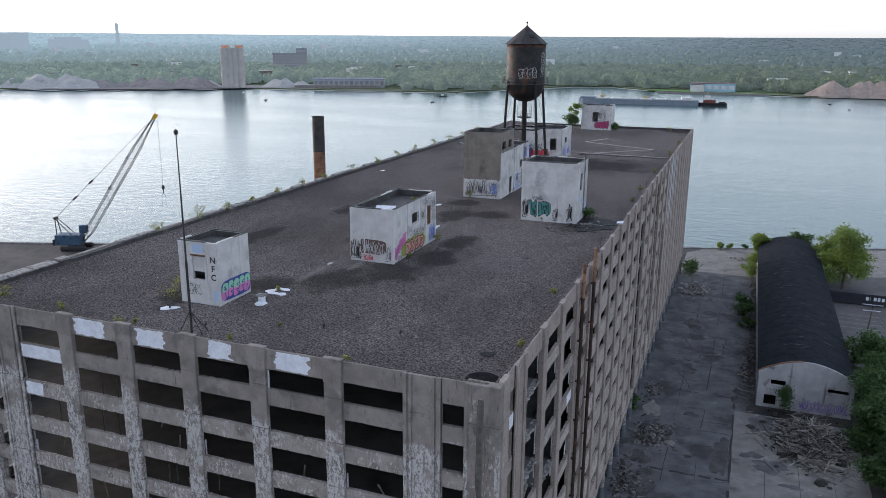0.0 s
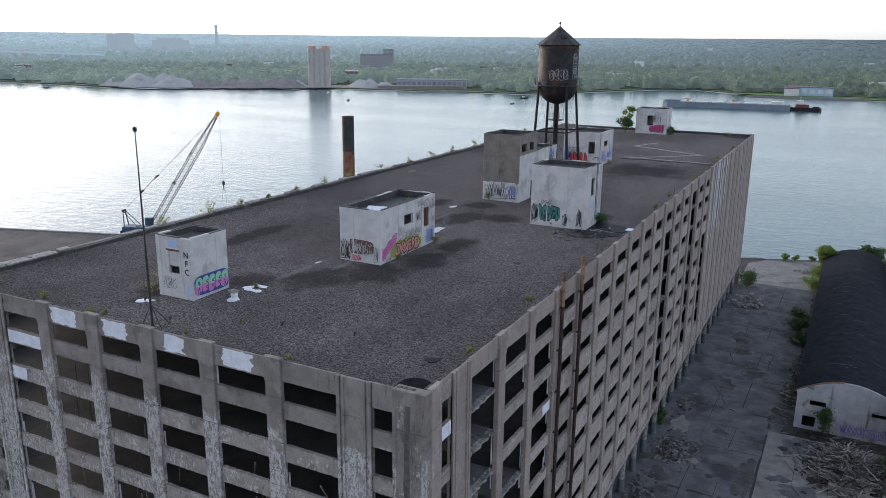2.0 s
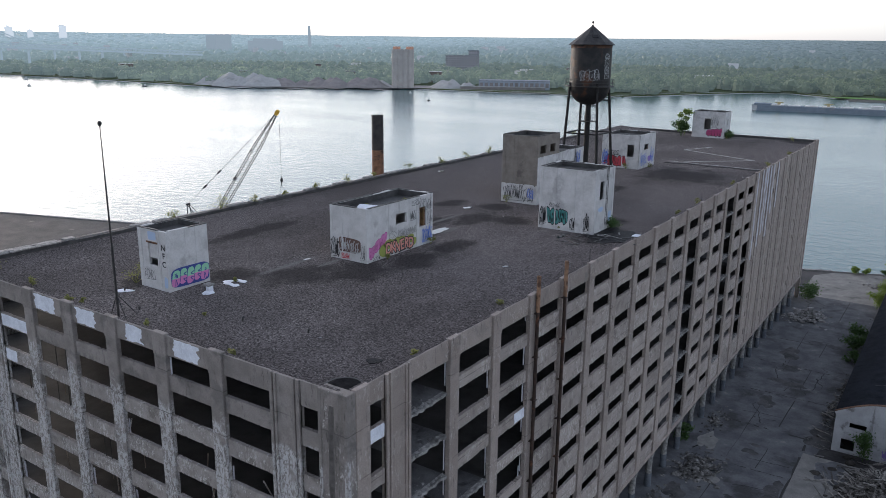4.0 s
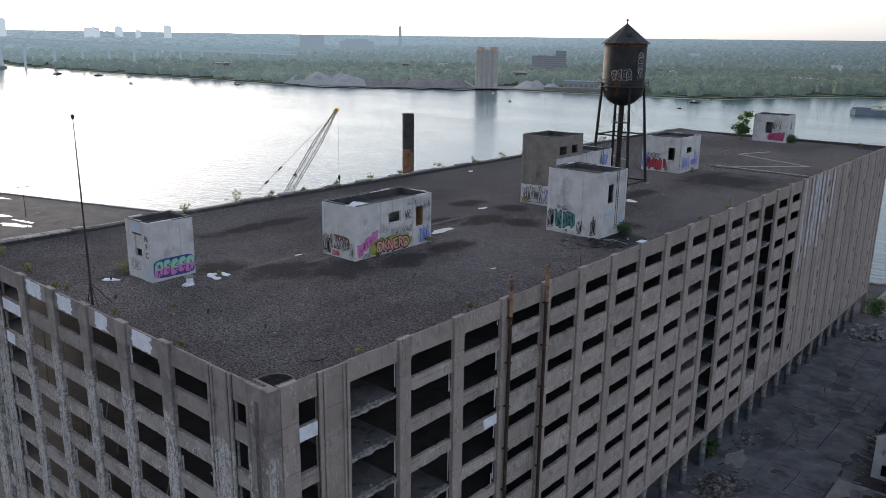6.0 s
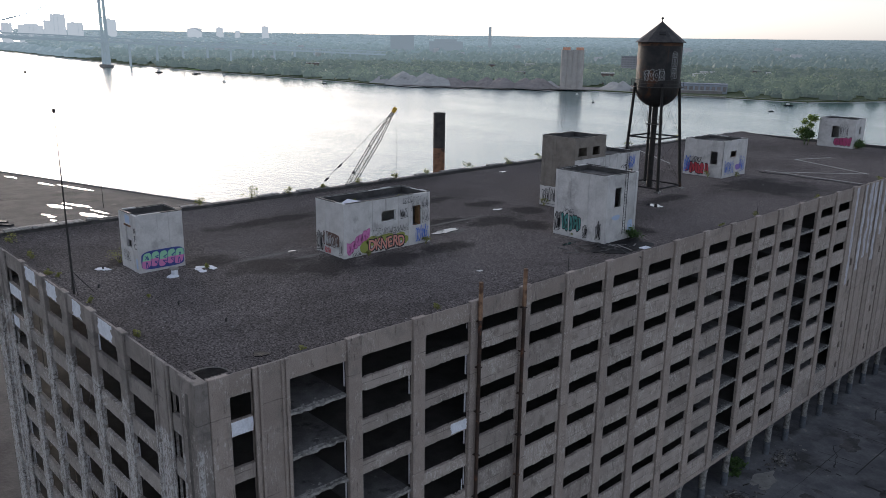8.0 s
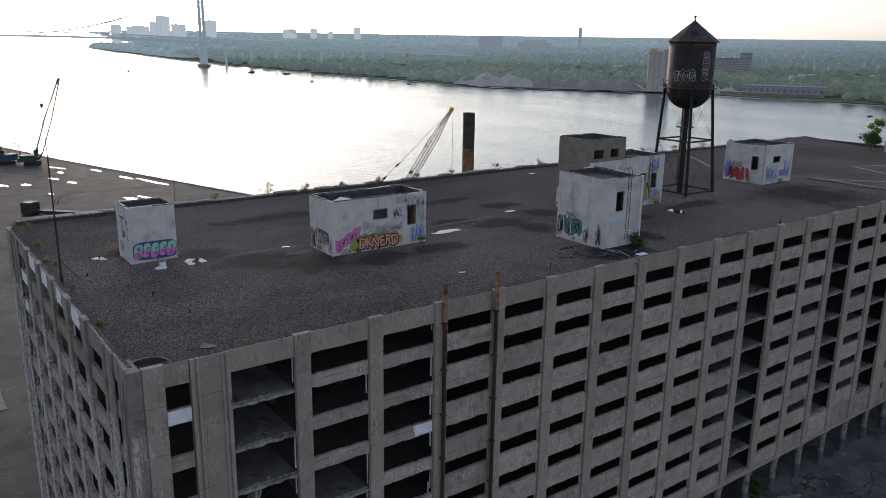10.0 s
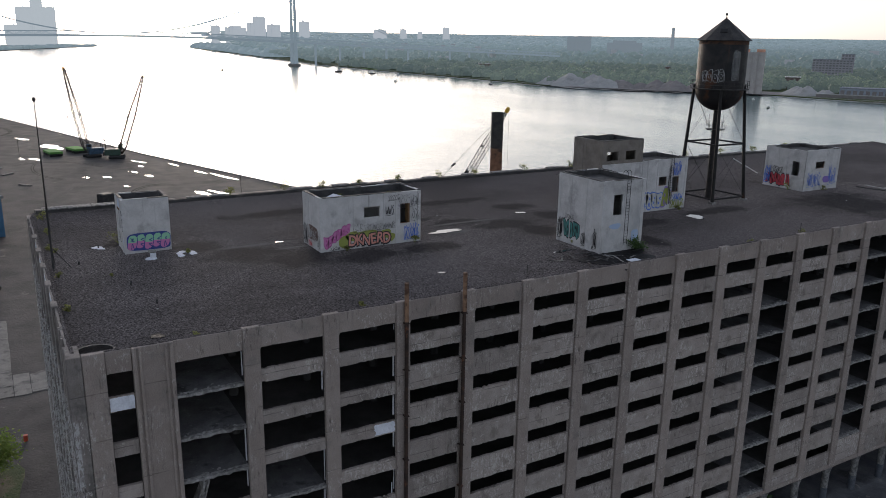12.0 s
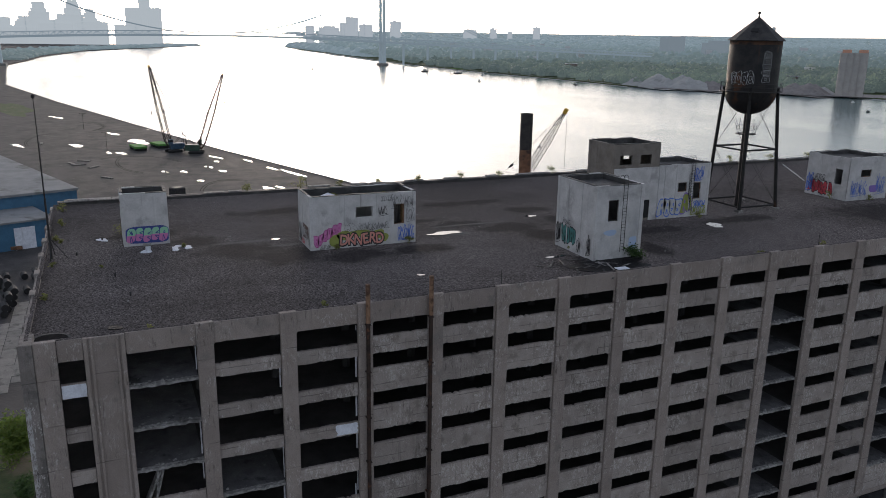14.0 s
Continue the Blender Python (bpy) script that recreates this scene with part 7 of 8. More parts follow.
def crane(x, y, turn, reach, height, paint, label, wide=1.0):
    """A crawler crane: turn, in degrees, is where its boom points; reach and height are of the boom's tip from the turning centre."""
    c = thing("crane", (x, y, 0), label, "crane", "quay cranes")
    M = Matrix.Translation((x, y, 0)) @ pose(0, 0, 0, 0, 0, turn)

    def P(name, g, mat, parent=c, lab=""):
        g.v = [tuple(M @ Vector(p)) for p in g.v]
        return part(name, g, mat, parent, lab)

    for s in (-1, 1):
        tr = P("crawler_track", Geo().bbox(-3.6, s * 2.4 - 0.55, 0.0, 3.6, s * 2.4 + 0.55, 1.3, 0.3), RUBBER)
    P("undercarriage", Geo().bbox(-1.6, -1.9, 0.6, 1.6, 1.9, 1.5, 0.1), STEEL_DARK)
    body = P("engine_house", Geo().bbox(-5.2, -1.9, 1.5, 1.8, 1.9, 4.4, 0.15), paint, c, "painted steel engine house")
    P("counterweight", Geo().bbox(-5.9, -1.9, 1.4, -5.2, 1.9, 3.2, 0.15), STEEL_DARK)
    cab = P("cab", Geo().bbox(0.6, 0.9, 4.4, 2.8, 2.3, 6.6, 0.12), paint)
    P("cab_window", Geo().box(2.8, 1.05, 5.2, 2.83, 2.15, 6.35), BLACK, cab)
    P("side_window", Geo().box(0.9, 2.3, 5.2, 2.5, 2.33, 6.35), BLACK, cab)
    gan = P("gantry", Geo().tube((-4.6, -1.4, 4.3), (-5.0, -0.6, 9.0), 0.14, n=6), STEEL_DARK)
    P("gantry_leg", Geo().tube((-4.6, 1.4, 4.3), (-5.0, 0.6, 9.0), 0.14, n=6), STEEL_DARK, gan)
    P("gantry_brace", Geo().tube((-0.6, -1.2, 4.3), (-5.0, -0.6, 9.0), 0.11, n=6), STEEL_DARK, gan)
    P("gantry_brace", Geo().tube((-0.6, 1.2, 4.3), (-5.0, 0.6, 9.0), 0.11, n=6), STEEL_DARK, gan)
    P("sheave_block", Geo().bbox(-5.4, -0.8, 8.7, -4.6, 0.8, 9.3, 0.1), STEEL_DARK, gan)
    foot, tip = Vector((2.0, 0, 2.2)), Vector((reach, 0, height))
    d = (tip - foot).normalized()
    side, up = Vector((0, 1, 0)), d.cross(Vector((0, 1, 0)))
    L = (tip - foot).length
    n = 34 if wide < 1.2 else 22

    def at(t, a, b):
        w = wide * min(1.0, t / 0.12 + 0.25, (1 - t) / (0.34 if wide < 1.2 else 0.6) + 0.22)
        return foot + d * (L * t) + side * (a * w) + up * (b * w * 0.9)

    g = Geo()
    for i in range(n):
        t0, t1 = i / n, (i + 1) / n
        for a, b in ((1, 1), (1, -1), (-1, 1), (-1, -1)):
            g.tube(at(t0, a, b), at(t1, a, b), 0.10 * wide ** (2.3 if paint is CRANE_BLUE else 2.9), n=4, caps=False)
        for k, (p, q) in enumerate((((1, 1), (1, -1)), ((-1, 1), (-1, -1)), ((1, 1), (-1, 1)), ((1, -1), (-1, -1)))):
            if (i + k) % 2:
                p, q = q, p
            g.tube(at(t0, *p), at(t1, *q), 0.055 * wide ** (2.7 if paint is CRANE_BLUE else 3.5), n=4, caps=False)
    boom = P("boom", g, LATTICE if paint is CRANE_BLUE else TAN, c, "lattice steel boom")
    P("boom_tip", Geo().bbox(-1.1, -0.45, -0.5, 0.5, 0.45, 0.5, 0.1, Matrix.Translation(tip) @ d.to_track_quat("X", "Z").to_matrix().to_4x4()), YELLOW, boom, "yellow boom tip with sheaves")
    top = Vector((-5.0, 0, 9.0))
    for s in (-0.5, 0.5):
        P("pendant_line", Geo().tube(top + side * s, tip + side * s * 0.8, 0.035 if wide < 1.2 else 0.09, n=4), STEEL_DARK, boom)
    for f in (0.2, 0.36) if wide < 1.2 else ():
        mid = top.lerp(tip, f)
        P("spreader", Geo().bbox(-0.75, -0.5, -0.22, 0.75, 0.5, 0.22, 0.1, Matrix.Translation(mid) @ (tip - top).to_track_quat("X", "Z").to_matrix().to_4x4()), STEEL_DARK, boom, "pendant link block")
    for f, s in ((0.42, 0.5), (0.66, 0.42), (0.86, 0.34)) if wide < 1.2 else ((0.45, 0.9), (0.97, 0.8)):
        c_ = at(f, 0, 1.15)
        P("sheave", Geo().tube(c_ - side * s, c_ + side * s, s * 0.8, n=10), STEEL_DARK, boom, "dark guide sheave")
    hz = height * 0.48 if paint is CRANE_BLUE else height * 0.66
    P("hoist_line", Geo().tube((tip.x + 0.4, 0, tip.z), (tip.x + 0.4, 0, hz), 0.04, n=4), STEEL_DARK, boom)
    P("hook_block", Geo().lathe(tip.x + 0.4, 0, [(0.1, hz + 0.5), (0.42, hz), (0.45, hz - 0.5), (0.15, hz - 1.0), (0.1, hz - 1.9)], 10), STEEL_DARK, boom, "black hook block")
    for s in (-0.55, 0.55):
        P("sling", Geo().tube((tip.x + 0.4, 0, hz - 1.9), (tip.x + 0.4 + s, 0, hz - 2.6), 0.07, n=5).tube((tip.x + 0.4 + s, 0, hz - 2.6), (tip.x + 0.4 + s, 0, hz - 6.4), 0.03, n=4), STEEL_DARK, boom)
    return c


crane(-174.4, 162.4, 23.0, 25.2, 37.6, CRANE_BLUE, "blue crawler crane with a lattice boom on the quay")
crane(-369.0, 82.0, -78.0, 9.0, 41.8, CRANE_BLUE, "weathered crawler crane with a steep lattice boom on the quay", 1.45)
crane(-361.0, 92.0, 78.0, 14.5, 38.3, CRANE_GREEN, "green crawler crane with a steep lattice boom on the quay", 1.62)
for x, y, a in ((-383, 66, 10), (-390, 77, 16)):
    fl = thing("flat_trailer", (x, y, 0), "bright green flat trailer parked beside the cranes", "trailer", "green trailers")
    M = Matrix.Translation((x, y, 0)) @ pose(0, 0, 0, 0, 0, a)
    part("bed", Geo().bbox(-6, -3, 1.2, 6, 3, 2.2, 0.1, M), surf("bright_green_paint", (0.08, 0.22, 0.05), (0.11, 0.30, 0.06), 1.5, stain=(0.05, 0.14, 0.03), stain_size=2.5, grain=0.1), fl)
    for k in (-5, -2, 2, 5):
        part("wheel_pair", Geo().tube(M @ Vector((k, -2.9, 0.7)), M @ Vector((k, 2.9, 0.7)), 0.8, n=12), RUBBER, fl)

# ---- river-side yard ----
TRACK = surf("tyre_dirt", (0.020, 0.019, 0.019), (0.034, 0.031, 0.03), 2.0, grain=0.3, rough=0.95, spec=0.05)
YARD_PUDDLES = [(-415, 67.6, 11, 4.5), (-407, 36.9, 9, 2.2), (-456, 55.7, 9, 1.6), (-471, 78.6, 6, 1.3), (-371, 57.6, 5.5, 1.6), (-306.7, 80.4, 3.0, 1.2), (-375, 52, 5, 1.0), (-565, 22, 10, 2.0), (-288, 123.8, 9, 1.1), (-304, 117.5, 5, 0.9), (-329, 111.8, 4, 0.9), (-303, 96.4, 3, 1.1), (-316, 92.1, 3, 1.1), (-416, 8.8, 8, 2),
                (-282, 84.5, 2, 0.9), (-255, 107.4, 6, 1.6), (-253.8, 113.0, 6.5, 1.3), (-234.2, 111.2, 5.5, 2.0), (-234, 99.1, 1.4, 0.8), (-237.4, 115.2, 4.5, 0.9), (-240.0, 100.5, 1.8, 0.8), (-244.0, 100.0, 2.2, 0.9), (-331, 97.6, 2.2, 0.9), (-309, 72.9, 2.6, 1.2), (-258, 74.5, 3.0, 1.0), (-420, 95, 8, 1.0), (-345, 99, 5, 0.7)]
for i, (x, y, rx_, ry_) in enumerate(YARD_PUDDLES):
    flat_patch("puddle", x, y, rx_, ry_, PUDDLE, "rain puddle shining on the asphalt yard", "puddle", 0.01, 700 + i, 0.004, radians(18 + rc_.uniform(-8, 8)), 0.35)
for k, (x, y, r, a0, a1) in enumerate(((-500, 40, 26, 0.4, 3.4), (-498, 41, 22, 0.5, 3.2), (-430, 30, 40, 3.4, 5.2), (-300, 60, 60, 2.2, 3.6), (-340, 70, 34, 4.2, 5.9), (-250, 95, 30, 2.6, 4.4))):
    for dr_ in (-1.1, 1.1):
        g = Geo()
        for t in np.linspace(a0, a1, 24):
            for q in (r + dr_ - 0.35, r + dr_ + 0.35):
                g.v.append((x + q * math.cos(t), y + 0.45 * q * math.sin(t), 0.006))
        g.f = [(2 * i, 2 * i + 1, 2 * i + 3, 2 * i + 2) for i in range(23)]
        single("tyre_track", g, TRACK, "dark tyre track curving over the yard", "tyre track", kind="structure", at=(0, 0, 0))
u_, v_ = Vector((-0.944, -0.33, 0)), Vector((0.33, -0.944, 0))
BLUE_WALL = surf("blue_steel_cladding", (0.045, 0.12, 0.205), (0.06, 0.155, 0.255), 3.0, stain=(0.04, 0.10, 0.18), stain_size=5.0, grain=0.2, rough=0.5)
PALE_ROOF = surf("pale_steel_roofing", (0.20, 0.205, 0.21), (0.26, 0.265, 0.27), 5.0, stain=(0.13, 0.13, 0.13), stain_size=9.0, grain=0.3, rough=0.85, spec=0.15)


def plan(o, a, b):
    o = Vector((*o, 0))
    pts = [o, o + v_ * b, o + u_ * a + v_ * b, o + u_ * a]
    pts = [(p.x, p.y) for p in pts]
    area = sum(pts[i][0] * pts[(i + 1) % 4][1] - pts[(i + 1) % 4][0] * pts[i][1] for i in range(4))
    return pts if area > 0 else pts[::-1]


bw = thing("blue_warehouse", (-230, 20, 0), "blue steel warehouse with pale roof and white roller door", "warehouse")
part("annex_wall", Geo().prism(plan((-192.5, 34.6), 24, 40), 0, 7.4), BLUE_WALL, bw)
part("annex_roof", Geo().prism(plan((-192.0, 35.2), 24, 41), 7.4, 7.9), PALE_ROOF, bw)
part("hall_wall", Geo().prism(plan((-213.5, 41.0), 100, 60), 0, 11.2), BLUE_WALL, bw)
part("hall_roof", Geo().prism(plan((-213.0, 41.6), 101, 61), 11.2, 11.9), PALE_ROOF, bw)
dc = Vector((-192.3, 34.4, 0)) + v_ * 4.2
part("roller_door", Geo().prism([((dc + v_ * a - u_ * b).x, (dc + v_ * a - u_ * b).y) for a, b in ((0, 0), (5.2, 0), (5.2, 0.12), (0, 0.12))], 0, 6.0), WHITE_PATCH, bw, "white roller door")
ld = thing("wheel_loader", (-191, 25.5, 0), "small yellow-brown wheel loader parked by the blue warehouse", "loader")
part("body", Geo().bbox(-193.2, 24.8, 0.9, -190.2, 26.6, 2.0, 0.15), YELLOW, ld)
part("cab", Geo().bbox(-192.4, 24.9, 2.0, -191.0, 26.5, 3.3, 0.15), STEEL_DARK, ld)
part("bucket", Geo().bbox(-189.4, 24.3, 0.2, -188.6, 27.1, 1.1, 0.1), STEEL_RUST, ld)
for x in (-192.6, -190.5):
    for y in (24.5, 26.9):
        part("wheel", Geo().tube((x, y - 0.25, 0.75), (x, y + 0.25, 0.75), 0.75, n=14), RUBBER, ld)
for i, (x, y, n) in enumerate(((-161, 25.4, 1), (-160.4, 29.2, 1), (-158.6, 31.6, 2), (-154, 24.4, 2), (-152, 26.0, 1), (-148, 30.6, 1), (-146, 26.5, 3), (-143, 27.8, 2), (-140, 28.3, 3), (-136, 27.6, 3), (-133, 27.3, 2), (-139, 25.0, 2), (-157.0, 34.0, 1), (-154.6, 36.4, 1), (-158.6, 37.4, 1), (-153.6, 33.4, 1), (-160.0, 35.6, 1))):
    for k in range(n):
        single("pipe_section", Geo().tube((x - 1.3, y + 0.3 * k, 0.75 + 1.3 * k), (x + 1.3, y + 0.5 + 0.3 * k, 0.75 + 1.3 * k), 0.75, n=14), RUBBER, "short black pipe section stacked in the yard", "pipe", group="stacked black pipes")
# broken concrete floor of a building that is gone, in long slabs
OLD_FLOOR = surf("old_floor_concrete", (0.16, 0.151, 0.14), (0.225, 0.212, 0.195), 2.4, stain=(0.105, 0.1, 0.094), stain_size=2.2, stain_cut=0.52, grain=0.15, bump=0.5, vary=0.25)
floor_ = thing("old_floor", (-115, 24, 0), "broken floor of long pale concrete slabs in the yard", "floor slabs", kind="structure")
rs_ = random.Random(77)
y = 8.0
while y < 44.0:
    w = rs_.uniform(1.9, 2.9)
    x = (-128.0 if y < 28.6 else -148.0 + (y - 28.6) * 1.8 if y < 38.4 else -104.0) + rs_.uniform(-1.0, 1.0)
    stop = -92.5 - rs_.uniform(0.0, 5.0)
    while x < stop:
        l = min(rs_.uniform(5.0, 10.5), stop - x + 0.6)
        if rs_.random() < 0.94:
            c = Matrix.Translation((x + l / 2, y + w / 2, -0.04)) @ pose(0, 0, 0, rs_.uniform(-0.4, 0.4), rs_.uniform(-0.15, 0.15), rs_.uniform(-1.0, 1.0))
            part("slab", Geo().bbox(-l / 2 + 0.05, -w / 2 + 0.05, 0.0, l / 2 - 0.05, w / 2 - 0.05, 0.09 + rs_.uniform(0, 0.08), 0.02, c), OLD_FLOOR, floor_)
        x += l
    y += w
flat_patch("puddle", -126.0, 33.0, 2.6, 1.1, PUDDLE, "shallow rain puddle on the broken floor", "puddle", 0.13, 830, 0.01, 0.1, 0.25)
wg = thing("box_trailer", (-203, 51.5, 0), "small white box trailer parked in the yard", "trailer")
part("box", Geo().bbox(-205.5, 50.2, 0.8, -201, 52.7, 3.2, 0.08), WHITE_PATCH, wg)
part("window", Geo().box(-200.99, 51.0, 1.8, -200.96, 52.0, 2.6), BLACK, wg)
for y in (50.4, 52.5):
    part("wheel", Geo().tube((-203.2, y - 0.15, 0.45), (-203.2, y + 0.15, 0.45), 0.45, n=12), RUBBER, wg)
cv = thing("conveyor", (-244, 77, 0), "dark dismantled conveyor lying in the yard", "conveyor")
part("frame", Geo().bbox(-9, -1.0, 0.3, 9, 1.0, 1.3, 0.1, Matrix.Translation((-243, 79, 0)) @ pose(0, 0, 0, 0, 4, 62)), STEEL_DARK, cv)
part("hopper", Geo().bbox(-2.2, -2.2, 0, 2.2, 2.2, 4.2, 0.4, Matrix.Translation((-247.5, 72.5, 0)) @ pose(0, 0, 0, 0, 0, 30)), STEEL_DARK, cv)
part("belt", Geo().bbox(-8, -0.8, 0, 8, 0.8, 0.5, 0.05, Matrix.Translation((-240, 82, 0.0)) @ pose(0, 0, 0, 0, 0, 40)), RUBBER, cv)
for x, y in ((-376.7, 51.3), (-243.4, 118.3), (-480, 40)):
    lp = thing("lamp_pole", (x, y, 0), "thin grey lamp pole with two heads in the yard", "lamp pole", "yard lamp poles")
    part("pole", Geo().tube((x, y, 0), (x, y, 10), 0.12, 0.08, 8), STEEL_DARK, lp)
    part("arm", Geo().tube((x, y - 1.5, 10), (x, y + 1.5, 10), 0.06, n=6), STEEL_DARK, lp)
    for s in (-1.5, 1.5):
        part("lamp_head", Geo().bbox(x - 0.25, y + s - 0.35, 9.85, x + 0.25, y + s + 0.35, 10.1, 0.05), STEEL_DARK, lp)
for i, (x, y) in enumerate(((-343, 36), (-350, 41), (-338, 39), (-330, 45), (-420, 20), (-300, 50))):
    single("timber_mat", Geo().bbox(-3, -0.7, 0, 3, 0.7, 0.4, 0.05, Matrix.Translation((x, y, 0.01)) @ pose(0, 0, 0, 0, 0, 20 + 40 * i)), OLDWOOD, "dark timber mat lying in the yard", "timber", group="timber mats")
flat_patch("grass_patch", -66, 33, 13, 6, GRASS, "rough green grass beside the warehouse wall", "grass", 0.012, 801, 0.02)
flat_patch("grass_patch", -640, -10, 60, 10, GRASS, "rough green grass on the quay", "grass", 0.012, 802, 0.02, 0.2)
bush(-69.0, 35.0, 6.0, 3.3, 810, LEAF_Y, "bright green bush beside the warehouse wall", 0, 190, 0.26)
bush(-58.5, 36.0, 2.0, 1.8, 811, LEAF, "green bush on rough grass", 0, 80, 0.22)
single("oil_drum", Geo().tube((-78.6, 39.8, 0), (-78.6, 39.8, 0.9), 0.3, n=14), plain("red_drum_paint", (0.4, 0.06, 0.03), 0.5), "small red drum lying in the yard", "drum")


# ---- far bank ----
def shore_y(x):
    for (x0, y0), (x1, y1) in zip(FARSHORE, FARSHORE[1:]):
        if x1 <= x <= x0:
            return y0 + (y1 - y0) * (x - x0) / (x1 - x0)
    return 1200.0


def upland(x, y):
    d = math.hypot(x, y)
    return 88.0 * max(0.0, (d - 1700) / 3150.0) ** 1.25


g = Geo()
ND, NA_ = 34, 60
for i in range(ND + 1):
    d = 1500 + (4880 - 1500) * i / ND
    for j in range(NA_ + 1):
        a = radians(-14 + 118 * j / NA_)
        x, y = -d * math.sin(a), d * math.cos(a)
        g.v.append((x, y, upland(x, y) - 0.8))
g.f = [(i * (NA_ + 1) + j, (i + 1) * (NA_ + 1) + j, (i + 1) * (NA_ + 1) + j + 1, i * (NA_ + 1) + j + 1) for i in range(ND) for j in range(NA_)]
g.f = [q for q in g.f if all(g.v[k][1] > shore_y(g.v[k][0]) + 60 for k in q)]
# the upland's haze is emission as well
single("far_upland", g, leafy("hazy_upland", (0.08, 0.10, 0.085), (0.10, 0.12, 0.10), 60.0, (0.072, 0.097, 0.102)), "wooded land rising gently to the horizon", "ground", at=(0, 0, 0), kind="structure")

rw = random.Random(77)
KEEP_OUT = [(-850, -425, 90), (-120, 10, 45), (60, 260, 60)]          # river frontage kept clear of trees: from x, to x, depth


def clear(x, y):
    s = shore_y(x)
    if y < s + 6:
        return True
    return any(a < x < b and y < s + dep for a, b, dep in KEEP_OUT)


def dome(g, x, y, z, r, h, rg, n=7, rough=0.22):
    """A lumpy tree top, open below."""
    o = len(g.v)
    g.v.append((x + rg.uniform(-0.2, 0.2) * r, y, z + h * rg.uniform(0.9, 1.1)))
    for s, k in ((0.55, 0.84), (0.95, 0.5), (0.8, 0.08)):
        for i in range(n):
            a = 2 * math.pi * (i + rg.uniform(-0.25, 0.25)) / n
            q = r * s * rg.uniform(1 - rough, 1 + rough)
            g.v.append((x + q * math.cos(a), y + q * math.sin(a), z + h * k * rg.uniform(1 - rough * 0.6, 1 + rough * 0.6)))
    for i in range(n):
        g.f.append((o, o + 1 + i, o + 1 + (i + 1) % n))
        for t in (0, 1):
            a = o + 1 + t * n
            g.f.append((a + i, a + n + i, a + n + (i + 1) % n, a + (i + 1) % n))


def sprig(g, x, y, z, r, h, rg, n, s):
    """A tree top of many leaf clumps."""
    for _ in range(n):
        a, e = rg.uniform(0, 6.28), rg.uniform(-0.35, 1.0)
        q = math.sqrt(max(0.0, 1 - e * e)) if e > 0 else 1.0 + 0.25 * e
        rr = rg.uniform(0.7, 1.08)
        c = Vector((x + r * q * rr * math.cos(a), y + r * q * rr * math.sin(a), z + h * (0.45 + 0.53 * e * rr)))
        u = Vector((rg.uniform(-1, 1), rg.uniform(-1, 1), rg.uniform(-0.7, 0.7))).normalized() * s * rg.uniform(0.6, 1.3)
        w = u.orthogonal() * rg.uniform(0.6, 1.0)
        g.add([c - u, c + w, c + u * 0.8, c - w * 0.9], [(0, 1, 2, 3)])


far_w, mid_w, bank_w = [Geo(), Geo(), Geo()], Geo(), Geo()
d = 900.0
while d < 4850:
    step = max(22.0, d * 0.0165) if d < 1900 else d * 0.0068
    a = -13.0
    while a < 103.0:
        aa = radians(a + rw.uniform(-0.3, 0.3))
        dd = d + rw.uniform(-0.5, 0.5) * step * 1.6
        x, y = -dd * math.sin(aa), dd * math.cos(aa)
        a += math.degrees(step / d) * rw.uniform(0.7, 1.35)
        if clear(x, y) or (dd > 1500 and rw.random() < 0.12):
            continue
        h = rw.uniform(10, 19) if dd < 2300 else rw.uniform(12, 20)
        z = max(-0.6, upland(x, y) - 1.0)
        edge = y - shore_y(x)
        if dd < 1330:
            if edge < 70 and rw.random() < 0.3:
                continue
            r = rw.uniform(6.5, 12.5) * (1.2 if edge < 70 else 1.0)
            h *= rw.uniform(0.75, 1.3)
            (dome)(bank_w, x, y, z, r * 0.82, h * 0.88, rw, 7)
            sprig(bank_w, x, y, z, r, h, rw, 110, 1.25)
        elif dd < 1900:
            r = rw.uniform(9, 16)
            dome(mid_w, x, y, z, r * 0.92, h * 0.97, rw, 8, 0.12)
            sprig(mid_w, x, y, z, r, h * 1.05, rw, 44, 1.7)
        else:
            r = step * rw.uniform(0.45, 0.8)
            k = 1.0 if dd < 3000 else 0.6
            if dd > 3900:
                h = 13.0 + rw.uniform(-1.0, 1.0)
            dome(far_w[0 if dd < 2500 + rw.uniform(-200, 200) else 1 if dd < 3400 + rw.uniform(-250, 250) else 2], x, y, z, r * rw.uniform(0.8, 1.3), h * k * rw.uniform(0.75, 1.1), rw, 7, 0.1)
    d += max(24.0, d * 0.02) if d < 1900 else d * 0.019
for _ in range(900):
    x = rw.uniform(-4700, -1850)
    q = [p for p in QUAY if p[0] <= x][-1]
    n = QUAY[QUAY.index(q) + 1]
    y = q[1] + (n[1] - q[1]) * (x - q[0]) / (n[0] - q[0]) - 14 - 160 * rw.random() ** 2
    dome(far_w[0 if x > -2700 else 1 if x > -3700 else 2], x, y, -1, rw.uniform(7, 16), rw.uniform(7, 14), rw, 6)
for _ in range(420):
    x = rw.uniform(-4300, -2300)
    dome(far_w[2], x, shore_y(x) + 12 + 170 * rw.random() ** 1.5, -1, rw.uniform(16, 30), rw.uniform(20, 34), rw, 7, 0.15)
# haze among the town trees is put into leaf colour and emission
LEAF_MID = leafy("hazy_mid_distance_leaves", (0.06, 0.085, 0.055), (0.20, 0.225, 0.135), 40.0, (0.05, 0.067, 0.070), 0.3)
